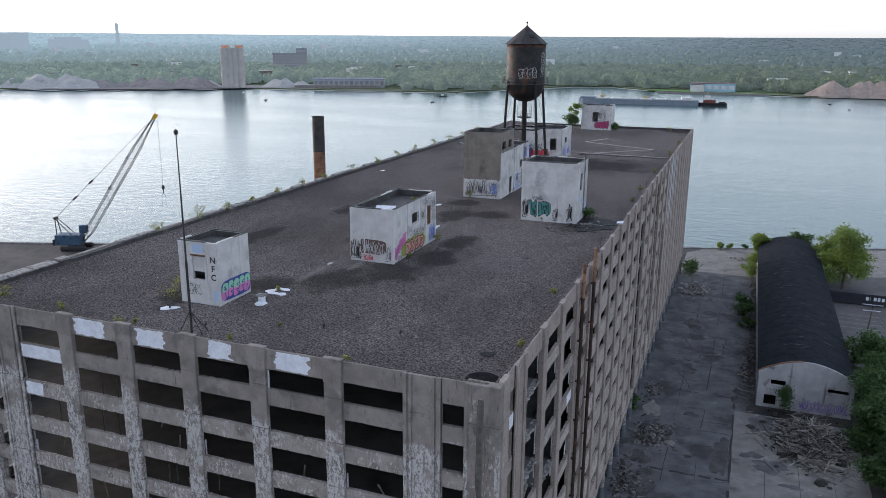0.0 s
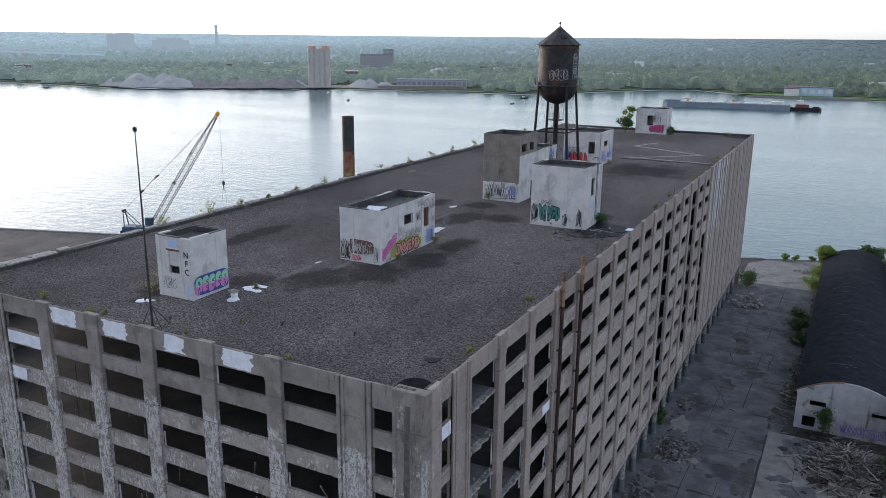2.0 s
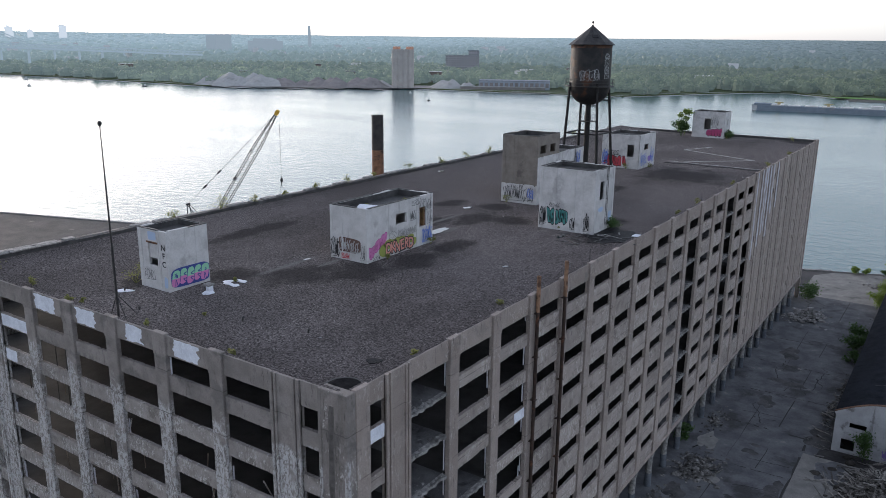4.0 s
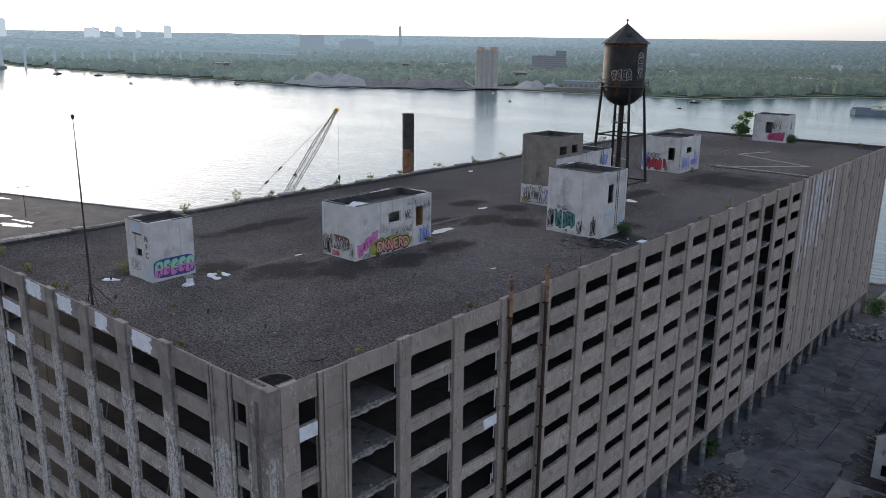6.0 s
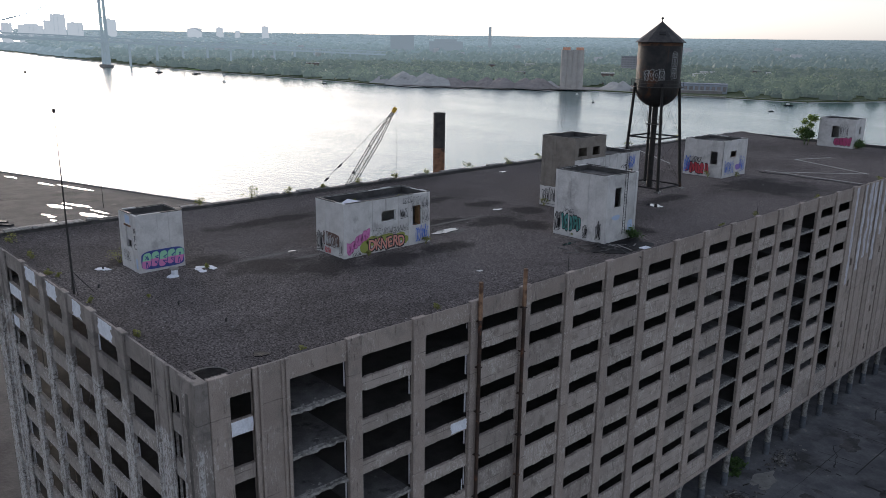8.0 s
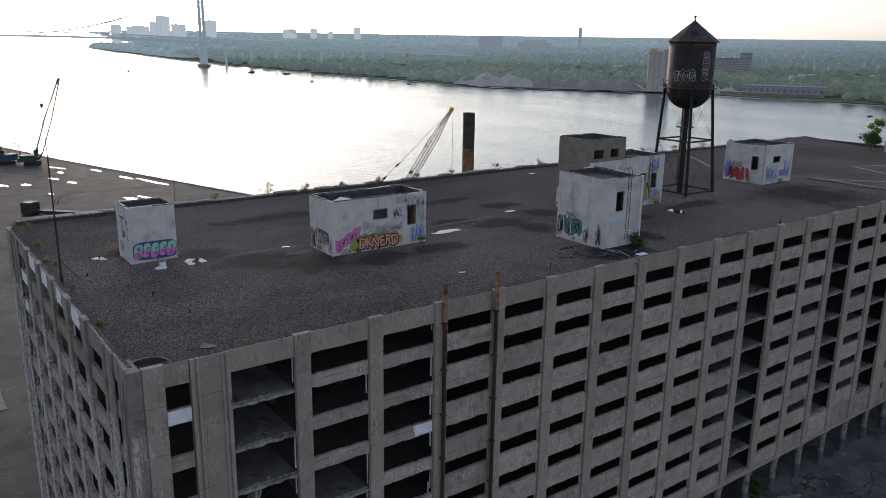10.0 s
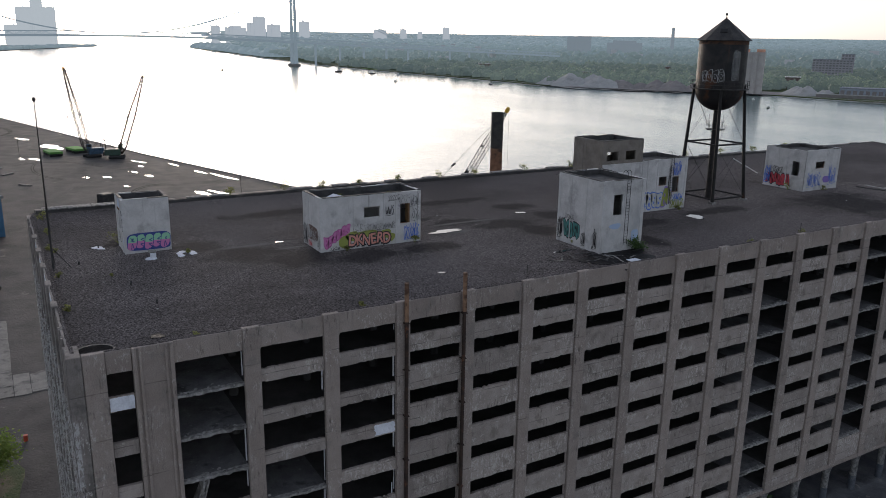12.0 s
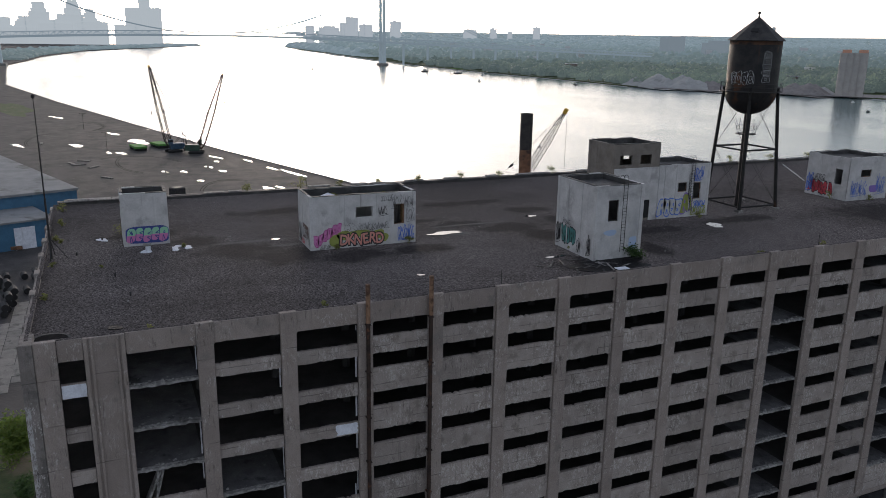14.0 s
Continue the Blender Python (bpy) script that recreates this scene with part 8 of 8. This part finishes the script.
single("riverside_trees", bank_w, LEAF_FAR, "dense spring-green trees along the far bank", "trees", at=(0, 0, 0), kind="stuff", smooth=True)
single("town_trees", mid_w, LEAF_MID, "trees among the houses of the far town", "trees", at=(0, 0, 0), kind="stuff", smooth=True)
# bluish leaf colours with emission for haze, stronger ring by ring
for g, c, haze_glow in zip(far_w, ((0.085, 0.11, 0.09), (0.07, 0.09, 0.085), (0.06, 0.075, 0.075)), ((0.070, 0.093, 0.097), (0.084, 0.113, 0.121), (0.098, 0.130, 0.142))):
    single("backdrop_woods", g, leafy("distant_woods_in_haze", c, tuple(v * 1.5 for v in c), 60.0, haze_glow), "hazy distant woods reaching to the horizon", "backdrop", at=(0, 0, 0), kind="stuff", smooth=True)


g = Geo()
for k in range(241):
    a = radians(-15 + 0.5 * k)
    g.v += [(-4890 * math.sin(a), 4890 * math.cos(a), -3), (-4890 * math.sin(a), 4890 * math.cos(a), 96.0 + 1.2 * noise.noise((k * 0.35, 0, 3)))]
g.f = [(2 * k, 2 * k + 2, 2 * k + 3, 2 * k + 1) for k in range(176)]
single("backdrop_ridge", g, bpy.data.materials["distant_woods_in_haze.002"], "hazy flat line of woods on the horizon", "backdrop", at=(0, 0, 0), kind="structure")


def pile(x, y, r, h, mat, label, seed):
    """A mound of crushed stone with a rambling ridge."""
    rg = random.Random(seed)
    x, y = x * 1.014, y * 1.014
    peaks = [(x + rg.uniform(-0.75, 0.75) * r, y + rg.uniform(-0.3, 0.3) * r, h * rg.uniform(0.65, 1.0)) for _ in range(4)]
    g = Geo()
    n = 26
    for j in range(n + 1):
        for i in range(n + 1):
            px, py = x + r * 2.0 * (2 * i / n - 1), y + r * 1.3 * (2 * j / n - 1)
            z = max(pz - 0.62 * math.hypot(px - qx, py - qy) for qx, qy, pz in peaks)
            g.v.append((px, py, max(-1.2, z + 1.2 * noise.noise((px * 0.12, py * 0.12, seed))) if z > -1 else -1.2))
    g.f = [(j * (n + 1) + i, j * (n + 1) + i + 1, (j + 1) * (n + 1) + i + 1, (j + 1) * (n + 1) + i) for j in range(n) for i in range(n)]
    return single("gravel_mound", g, mat, label, "gravel mound", group="stone mounds on the far bank")


# both crushed-stone colours are paled in place of haze over the bank
STONE_A = surf("pale_crushed_stone", (0.31, 0.31, 0.305), (0.39, 0.388, 0.38), 6.0, stain=(0.27, 0.27, 0.265), stain_size=12.0, grain=0.8)
STONE_B = surf("brown_crushed_stone", (0.19, 0.175, 0.172), (0.25, 0.23, 0.225), 6.0, stain=(0.155, 0.145, 0.14), stain_size=12.0, grain=0.8)
SAND = surf("brown_sand", (0.23, 0.185, 0.16), (0.30, 0.245, 0.215), 6.0, stain=(0.18, 0.145, 0.125), stain_size=12.0, grain=0.8)
for i, (x, y, r, h, m) in enumerate(((-812, 735, 26, 19, STONE_A), (-783, 752, 24, 18, STONE_A), (-751, 770, 26, 18, STONE_B), (-726, 790, 22, 14, STONE_B), (-705, 800, 22, 18, STONE_B), (-662, 828, 24, 21, STONE_B), (-645, 850, 16, 10, STONE_A), (-580, 892, 20, 13, STONE_A), (-555, 905, 14, 9, STONE_A), (-848, 730, 22, 12, STONE_A))):
    pile(x, y, r, h * (0.72 if m is STONE_B else 1.0), m, "heap of pale crushed stone on the far bank" if m is STONE_A else "low heap of brown crushed stone on the far bank", i + 1)
for i, (x, y, r, h) in enumerate(((100, 1040, 28, 18), (140, 1045, 30, 20), (180, 1052, 32, 19))):
    pile(x, y, r, h, SAND, "heap of brown sand on the far bank", 20 + i)

# silo colour raised to make up for the haze before it
SILO = surf("pale_silo_concrete", (0.36, 0.335, 0.318), (0.43, 0.405, 0.385), 6.0, stain=(0.40, 0.375, 0.36), stain_size=10.0, grain=0.5)
si = thing("silo", (-622, 858, 0), "tall pale concrete silo block with an orange headhouse", "silo")
for i in range(4):
    for j in range(2):
        x, y = -631 + i * 5.4 - j * 3.9, 852 + i * 3.9 + j * 5.4
        part("silo_tube", Geo().tube((x, y, -0.4), (x, y, 49), 4.75, n=20), SILO, si, smooth=True)
for x, y in ((-630, 854), (-616, 864)):
    part("headhouse", Geo().bbox(x - 4, y - 3, 49, x + 4, y + 3, 52.5, 0.2), surf("orange_paint_faded", (0.58, 0.30, 0.21), (0.64, 0.35, 0.25), 2.0, grain=0.3), si, "orange headhouse")


def block(name, label, category, x, y, w, dpt, h, turn, wall, roof, floors=0, cols=0, pane=None, z=-0.6, group="", roof_h=0.8):
    """A far building: wall, roof and its rows of windows."""
    t = thing(name, (x, y, z), label, category, group)
    M = Matrix.Translation((x, y, z)) @ pose(0, 0, 0, 0, 0, turn)
    part("wall", Geo().bbox(-w / 2, -dpt / 2, 0, w / 2, dpt / 2, h, 0.1, M), wall, t)
    part("roof", Geo().bbox(-w / 2 - 0.3, -dpt / 2 - 0.3, h, w / 2 + 0.3, dpt / 2 + 0.3, h + roof_h, 0.1, M), roof, t)
    for f in range(floors):
        for c in range(cols):
            wx = -w / 2 + w * (c + 0.5) / cols
            wz = h * (f + 0.3) / floors
            part("window", Geo().bbox(wx - w / cols * 0.32, -dpt / 2 - 0.15, wz, wx + w / cols * 0.32, -dpt / 2 + 0.2, wz + h / floors * 0.5, 0.02, M), pane or BLACK, t)
    return t


BRICK = surf("red_brown_brick", (0.14, 0.105, 0.098), (0.19, 0.145, 0.135), 4.0, grain=0.5)
PALEW = surf("pale_render", (0.5, 0.49, 0.47), (0.6, 0.59, 0.57), 4.0, grain=0.5)
SHINGLE = surf("grey_shingles", (0.15, 0.155, 0.165), (0.21, 0.215, 0.22), 3.0, grain=0.4)
BLUEW = surf("pale_blue_cladding", (0.28, 0.42, 0.55), (0.34, 0.48, 0.6), 4.0, grain=0.5)
GREYB = surf("blue_grey_cladding", (0.23, 0.265, 0.31), (0.30, 0.33, 0.375), 4.0, grain=0.5)
# brick lightened and greyed in its base colour to stand for haze
FARBRICK = surf("haze_greyed_brick", (0.31, 0.30, 0.32), (0.37, 0.36, 0.38), 8.0, grain=0.5)
SLATE = surf("blue_grey_roofing", (0.17, 0.19, 0.22), (0.22, 0.24, 0.275), 5.0, stain=(0.3, 0.3, 0.31), stain_size=14.0, stain_cut=0.6, grain=0.5)
# the glow stands in for haze, stronger for the farther ones
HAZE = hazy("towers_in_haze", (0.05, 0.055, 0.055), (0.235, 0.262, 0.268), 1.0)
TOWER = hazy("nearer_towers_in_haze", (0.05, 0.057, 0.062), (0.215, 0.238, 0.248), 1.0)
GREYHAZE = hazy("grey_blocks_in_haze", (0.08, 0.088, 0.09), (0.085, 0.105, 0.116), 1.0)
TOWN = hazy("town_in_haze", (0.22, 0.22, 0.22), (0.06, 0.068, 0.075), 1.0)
block("river_shed", "long blue-grey riverside shed with flat roof", "shed", -497, 935, 92, 30, 11, 28, GREYB, SLATE, 1, 14, STONE_B)
block("river_shed", "long low pale loading dock before the shed", "shed", -503, 915, 110, 10, 3.5, 28, STONE_B, STONE_A)
block("apartment_building", "dark brick apartment building on the far bank", "apartment building", -815, 1300, 62, 18, 36, 31.6, FARBRICK, SLATE, 9, 12, SHINGLE)
block("apartment_tower", "brick apartment tower behind the trees", "apartment building", -800, 1318, 20, 16, 45, 31.6, FARBRICK, SLATE, 10, 4, SHINGLE)
block("boat_shed", "pale blue and white shed on a green bank", "shed", -48, 1068, 54, 24, 9.5, 2, BLUEW, BRICK, 1, 6, PALEW, 0)
block("boat_shed", "white end of the riverside shed", "shed", -66, 1060, 16, 20, 8.5, 2, PALEW, BRICK)
flat_patch("lawn", -60, 1062, 75, 16, surf("green_lawn", (0.09, 0.20, 0.04), (0.13, 0.26, 0.06), 6.0, grain=0.6), "bright green riverside lawn", "lawn", -0.3, 901, 0.05, 0.03)
flat_patch("lawn", -1420, 718, 45, 7, bpy.data.materials["green_lawn"], "bright green riverside lawn", "lawn", -0.3, 902, 0.05, 0.03)
flat_patch("stone_yard", -680, 838, 165, 38, STONE_B, "bare stony yard round the silo", "yard", -0.35, 903, 0.05, radians(38), 0.12)
g = Geo()
for (x0, y0), (x1, y1) in zip(FARSHORE[1:-2], FARSHORE[2:-1]):
    d_ = Vector((x1 - x0, y1 - y0, 0)).normalized()
    w_ = Vector((-d_.y, d_.x, 0))
    g.add([Vector((x0, y0, -2.1)) + w_ * 5, Vector((x1, y1, -2.1)) + w_ * 5, Vector((x1, y1, -0.25)) - w_ * 9, Vector((x0, y0, -0.25)) - w_ * 9], [(0, 1, 2, 3)])
single("shore", g, STONE_A, "pale stony shore of the far bank", "shore", at=(0, 0, 0), kind="structure")
# a few houses that show among the trees
rhs = random.Random(5)
hs = None
for i in range(34):
    a, d = radians(rhs.uniform(-6, 92)), rhs.uniform(1080, 1700)
    x, y = -d * math.sin(a), d * math.cos(a)
    if clear(x, y) or y < shore_y(x) + 60:
        continue
    w = rhs.uniform(10, 26)
    hh = rhs.uniform(12, 16)
    block("far_house", "far house with pale walls among trees" if i % 3 else "far brick house among trees", "house", x, y, w, 11, hh, math.degrees(a) + rhs.uniform(-20, 20), PALEW if i % 3 else BRICK, SHINGLE if i % 2 else PALEW, 0, 0, None, upland(x, y) - 0.6, "houses of the far town", 1.2)
for i in range(30):
    a, d = radians(rhs.uniform(-6, 96)), rhs.uniform(1900, 3300)
    x, y = -d * math.sin(a), d * math.cos(a)
    if y < shore_y(x) + 120:
        continue
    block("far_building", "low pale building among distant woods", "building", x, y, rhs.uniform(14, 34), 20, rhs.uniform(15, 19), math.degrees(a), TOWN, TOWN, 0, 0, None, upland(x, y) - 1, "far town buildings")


def tower_at(label, a_left, d, w, ztop, name="office_tower", mat=None, crown=0.0):
    a = radians(a_left)
    x, y = -d * math.sin(a), d * math.cos(a)
    t = thing(name, (x, y, -2), label, "tower", "skyline towers")
    M = Matrix.Translation((x, y, 0)) @ pose(0, 0, 0, 0, 0, a_left)
    rt_ = random.Random(int(w * 7 + ztop))
    step_ = ztop - (ztop - 60) * rt_.uniform(0.12, 0.3) if ztop > 115 and crown else ztop
    part("shaft", Geo().bbox(-w / 2, -w / 2, -2, w / 2, w / 2, step_, 0.8, M), mat or HAZE, t)
    if step_ < ztop:
        part("upper_shaft", Geo().bbox(-w * 0.38, -w * 0.38, step_, w * 0.38, w * 0.38, ztop, 0.8, M), mat or HAZE, t)
    for k in range(rt_.randrange(1, 4) if mat is not GREYHAZE else 0):
        q = rt_.uniform(-0.3, 0.3) * w
        part("plant_room", Geo().bbox(q - w * 0.07, -w * 0.1, ztop, q + w * 0.07, w * 0.1, ztop + rt_.uniform(2, 7), 0.4, M), mat or HAZE, t)
    if crown:
        part("crown", Geo().bbox(-w * 0.3, -w * 0.3, ztop, w * 0.3, w * 0.3, ztop + crown, w * 0.03, M), mat or HAZE, t)
    return t


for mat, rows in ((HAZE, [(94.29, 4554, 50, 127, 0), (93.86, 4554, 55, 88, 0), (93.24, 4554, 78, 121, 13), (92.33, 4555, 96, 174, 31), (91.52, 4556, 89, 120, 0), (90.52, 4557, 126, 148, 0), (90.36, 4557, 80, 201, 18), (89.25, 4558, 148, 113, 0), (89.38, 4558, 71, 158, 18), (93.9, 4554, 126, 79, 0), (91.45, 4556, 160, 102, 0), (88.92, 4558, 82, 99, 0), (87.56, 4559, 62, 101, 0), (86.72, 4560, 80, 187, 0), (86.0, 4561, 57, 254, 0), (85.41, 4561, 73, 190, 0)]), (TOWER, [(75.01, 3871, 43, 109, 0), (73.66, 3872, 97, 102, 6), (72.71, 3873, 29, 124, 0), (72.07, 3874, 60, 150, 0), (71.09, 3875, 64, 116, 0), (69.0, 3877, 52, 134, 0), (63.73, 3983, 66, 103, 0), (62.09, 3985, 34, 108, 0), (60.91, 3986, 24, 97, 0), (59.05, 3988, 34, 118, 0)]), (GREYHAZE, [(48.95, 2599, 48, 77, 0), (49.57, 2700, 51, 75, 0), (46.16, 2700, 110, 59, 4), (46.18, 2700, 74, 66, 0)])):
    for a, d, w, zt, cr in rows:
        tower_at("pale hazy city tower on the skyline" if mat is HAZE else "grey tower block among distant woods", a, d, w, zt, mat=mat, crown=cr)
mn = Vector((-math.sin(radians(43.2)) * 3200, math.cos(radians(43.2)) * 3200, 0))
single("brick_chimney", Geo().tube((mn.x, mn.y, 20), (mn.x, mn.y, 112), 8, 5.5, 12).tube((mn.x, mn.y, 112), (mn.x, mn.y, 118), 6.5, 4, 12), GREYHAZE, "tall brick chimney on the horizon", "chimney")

FADED = surf("faded_yellow_paint", (0.34, 0.27, 0.13), (0.42, 0.35, 0.19), 2.0, grain=0.3)

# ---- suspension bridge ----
# bridge steel with emission in place of the haze before it
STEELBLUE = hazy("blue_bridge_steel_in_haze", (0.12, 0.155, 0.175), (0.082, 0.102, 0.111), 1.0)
T1, T2 = Vector((-1616, 626, 0)), Vector((-1549, -100, 0))
br = thing("suspension_bridge", (-1580, 300, -2), "pale blue steel suspension bridge far up the river", "bridge")
bd = (T1 - T2).normalized()
bn = Vector((-bd.y, bd.x, 0))


def deck_z(s):
    """Deck height by metres along the bridge from the second tower."""
    L_ = (T1 - T2).length
    if 0 <= s <= L_:
        return 47 + 8 * (1 - ((s - L_ / 2) / (L_ / 2)) ** 2)
    return 47 - 0.035 * (s - L_) if s > L_ else 47 + 0.035 * s


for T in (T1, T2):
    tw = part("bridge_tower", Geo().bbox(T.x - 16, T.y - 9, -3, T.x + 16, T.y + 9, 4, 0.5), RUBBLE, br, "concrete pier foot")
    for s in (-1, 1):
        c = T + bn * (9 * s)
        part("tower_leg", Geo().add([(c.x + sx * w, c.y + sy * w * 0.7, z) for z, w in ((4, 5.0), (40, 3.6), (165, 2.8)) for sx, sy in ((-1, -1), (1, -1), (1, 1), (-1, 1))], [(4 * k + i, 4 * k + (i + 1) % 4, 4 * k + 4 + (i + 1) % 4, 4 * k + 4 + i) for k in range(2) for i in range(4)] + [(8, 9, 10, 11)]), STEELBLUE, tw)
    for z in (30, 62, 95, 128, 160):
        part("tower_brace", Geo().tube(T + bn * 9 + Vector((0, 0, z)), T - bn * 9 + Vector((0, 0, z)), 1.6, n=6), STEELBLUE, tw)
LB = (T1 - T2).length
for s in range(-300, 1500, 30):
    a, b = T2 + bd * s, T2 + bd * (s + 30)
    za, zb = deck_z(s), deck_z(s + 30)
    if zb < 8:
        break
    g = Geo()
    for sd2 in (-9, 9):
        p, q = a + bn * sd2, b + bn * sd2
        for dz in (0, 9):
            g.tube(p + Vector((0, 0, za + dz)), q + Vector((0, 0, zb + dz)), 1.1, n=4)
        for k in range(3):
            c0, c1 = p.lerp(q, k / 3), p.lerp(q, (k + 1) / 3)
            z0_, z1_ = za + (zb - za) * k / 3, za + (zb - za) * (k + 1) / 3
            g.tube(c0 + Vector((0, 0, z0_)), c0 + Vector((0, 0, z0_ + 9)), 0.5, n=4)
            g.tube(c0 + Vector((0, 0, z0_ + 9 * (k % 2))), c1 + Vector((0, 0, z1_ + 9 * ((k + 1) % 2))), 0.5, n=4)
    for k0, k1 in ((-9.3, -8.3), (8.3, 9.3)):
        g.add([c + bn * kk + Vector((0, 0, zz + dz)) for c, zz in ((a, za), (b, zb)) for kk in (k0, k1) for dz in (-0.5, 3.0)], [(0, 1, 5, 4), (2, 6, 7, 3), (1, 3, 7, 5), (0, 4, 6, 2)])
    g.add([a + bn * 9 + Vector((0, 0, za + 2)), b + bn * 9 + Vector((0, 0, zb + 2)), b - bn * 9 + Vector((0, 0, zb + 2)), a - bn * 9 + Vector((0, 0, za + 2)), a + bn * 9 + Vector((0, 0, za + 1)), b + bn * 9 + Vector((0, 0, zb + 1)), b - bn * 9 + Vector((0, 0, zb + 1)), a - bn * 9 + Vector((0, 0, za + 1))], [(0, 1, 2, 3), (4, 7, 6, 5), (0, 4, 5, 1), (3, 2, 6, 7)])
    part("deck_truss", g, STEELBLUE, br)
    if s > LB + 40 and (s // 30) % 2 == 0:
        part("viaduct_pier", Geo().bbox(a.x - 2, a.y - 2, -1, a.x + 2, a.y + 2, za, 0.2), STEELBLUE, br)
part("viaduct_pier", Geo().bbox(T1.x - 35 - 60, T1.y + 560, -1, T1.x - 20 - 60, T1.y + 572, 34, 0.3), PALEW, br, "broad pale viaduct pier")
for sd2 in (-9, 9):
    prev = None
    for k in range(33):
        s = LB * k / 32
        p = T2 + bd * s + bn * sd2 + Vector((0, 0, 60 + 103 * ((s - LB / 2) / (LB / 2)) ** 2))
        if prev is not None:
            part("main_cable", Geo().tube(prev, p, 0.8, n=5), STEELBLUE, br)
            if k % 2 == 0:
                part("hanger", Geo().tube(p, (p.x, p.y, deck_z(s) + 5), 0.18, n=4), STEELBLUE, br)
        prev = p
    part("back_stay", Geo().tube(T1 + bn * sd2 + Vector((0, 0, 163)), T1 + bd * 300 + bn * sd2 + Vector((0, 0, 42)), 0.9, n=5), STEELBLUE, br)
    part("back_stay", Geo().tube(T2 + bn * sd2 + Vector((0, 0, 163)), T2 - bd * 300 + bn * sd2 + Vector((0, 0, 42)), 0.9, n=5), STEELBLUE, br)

# ---- vessels ----
HULL = surf("grey_blue_hull_paint", (0.14, 0.17, 0.21), (0.19, 0.22, 0.26), 6.0, stain=(0.22, 0.22, 0.23), stain_size=8.0, grain=0.4)
bg = thing("barge", (-106, 825, -2), "long grey-blue cargo barge under way on the river", "barge")
Mb = Matrix.Translation((-106, 825.5, -2)) @ pose(0, 0, 0, 0, 0, 6.5)


def PB(name, g, mat, parent, lab="", M=Mb):
    g.v = [tuple(M @ Vector(p)) for p in g.v]
    return part(name, g, mat, parent, lab)


PB("hull", Geo().prism([(-57, -7), (56, -7), (57, 0), (56, 7), (-57, 7), (-62, 0)], -1, 5.0), HULL, bg)
PB("bulwark", Geo().box(-60, -5.5, 5.0, -45, 5.5, 6.8), HULL, bg)
for x in (-45, -30, -15, 0, 15, 30):
    PB("hatch", Geo().bbox(x, -4, 5.0, x + 11, 4, 6.0, 0.2), PALEW, bg)
for x in (-38, 5):
    PB("deck_crane", Geo().bbox(x - 1.4, -1.2, 5.0, x + 1.4, 1.2, 8.6, 0.3).bbox(x - 4, -0.5, 7.6, x + 4, 0.5, 8.4, 0.2), FADED, bg, "yellow deck machinery")
PB("deck_house", Geo().bbox(40, -4, 5.0, 50, 4, 8.0, 0.2), PALEW, bg)
tg = thing("tugboat", (-37, 833, -2), "dark red and white tugboat with a black hull pushing the barge", "tugboat")
Mt = Matrix.Translation((-36.5, 833.5, -2)) @ pose(0, 0, 0, 0, 0, 3)
PB("hull", Geo().prism([(-12, -4.5), (12, -4.5), (14, 0), (12, 4.5), (-12, 4.5), (-14, 0)], -1, 3.0), BLACK, tg, "black hull", Mt)
PB("deck_house", Geo().bbox(-9, -3, 3, 3, 3, 6.0, 0.2), plain("red_boat_paint", (0.13, 0.035, 0.03), 0.6), tg, "dark red deck house", Mt)
PB("wheelhouse", Geo().bbox(-8, -2, 6, -2, 2, 10, 0.2), PALEW, tg, "white wheelhouse", Mt)
PB("mast", Geo().tube((-5, 0, 10), (-5, 0, 15), 0.25, n=6), PALEW, tg, "", Mt)
PB("stern_rail", Geo().bbox(6, -3, 3, 12, 3, 4.2, 0.1), BLACK, tg, "", Mt)
for i, (x, y, l, c) in enumerate(((-327, 840, 9, BLACK), (-305, 754, 5, BLACK), (-1250, 640, 14, BLACK), (-1330, 610, 16, BLACK), (-1180, 655, 12, PALEW), (-1000, 560, 10, PALEW), (-900, 660, 8, BLACK), (75, 910, 4, BLACK), (87, 840, 5, BLACK), (-470, 700, 6, BLACK), (-560, 790, 7, PALEW), (-1420, 420, 14, BLACK))):
    bt = thing("motor_boat", (x, y, -2), "small motor boat on the river", "boat", "small boats")
    M = Matrix.Translation((x, y, -2)) @ pose(0, 0, 0, 0, 0, 20 + 30 * i)
    PB("hull", Geo().prism([(-l / 2, -l * 0.16), (l * 0.3, -l * 0.16), (l / 2, 0), (l * 0.3, l * 0.16), (-l / 2, l * 0.16)], -0.3, l * 0.13), c, bt, "", M)
    PB("cabin", Geo().bbox(-l * 0.25, -l * 0.1, l * 0.13, l * 0.1, l * 0.1, l * 0.3, 0.08), PALEW, bt, "", M)
dk = thing("jetty", (-455, 880, -2), "low timber jetty off the far bank", "jetty")
Mj = Matrix.Translation((-452, 878, -2)) @ pose(0, 0, 0, 0, 0, 18)
PB("deck", Geo().bbox(-32, -1.5, 0.8, 32, 1.5, 1.6, 0.1), OLDWOOD, dk, "", Mj)
for x in range(-30, 31, 10):
    PB("pile", Geo().tube((x, 0, -1), (x, 0, 0.9), 0.5, n=6), OLDWOOD, dk, "", Mj)
single("sea_wall", Geo().box(-110, 1026, -2.5, 20, 1028, 0.3), OLDWOOD, "dark sea wall along the lawn", "sea wall", kind="structure")
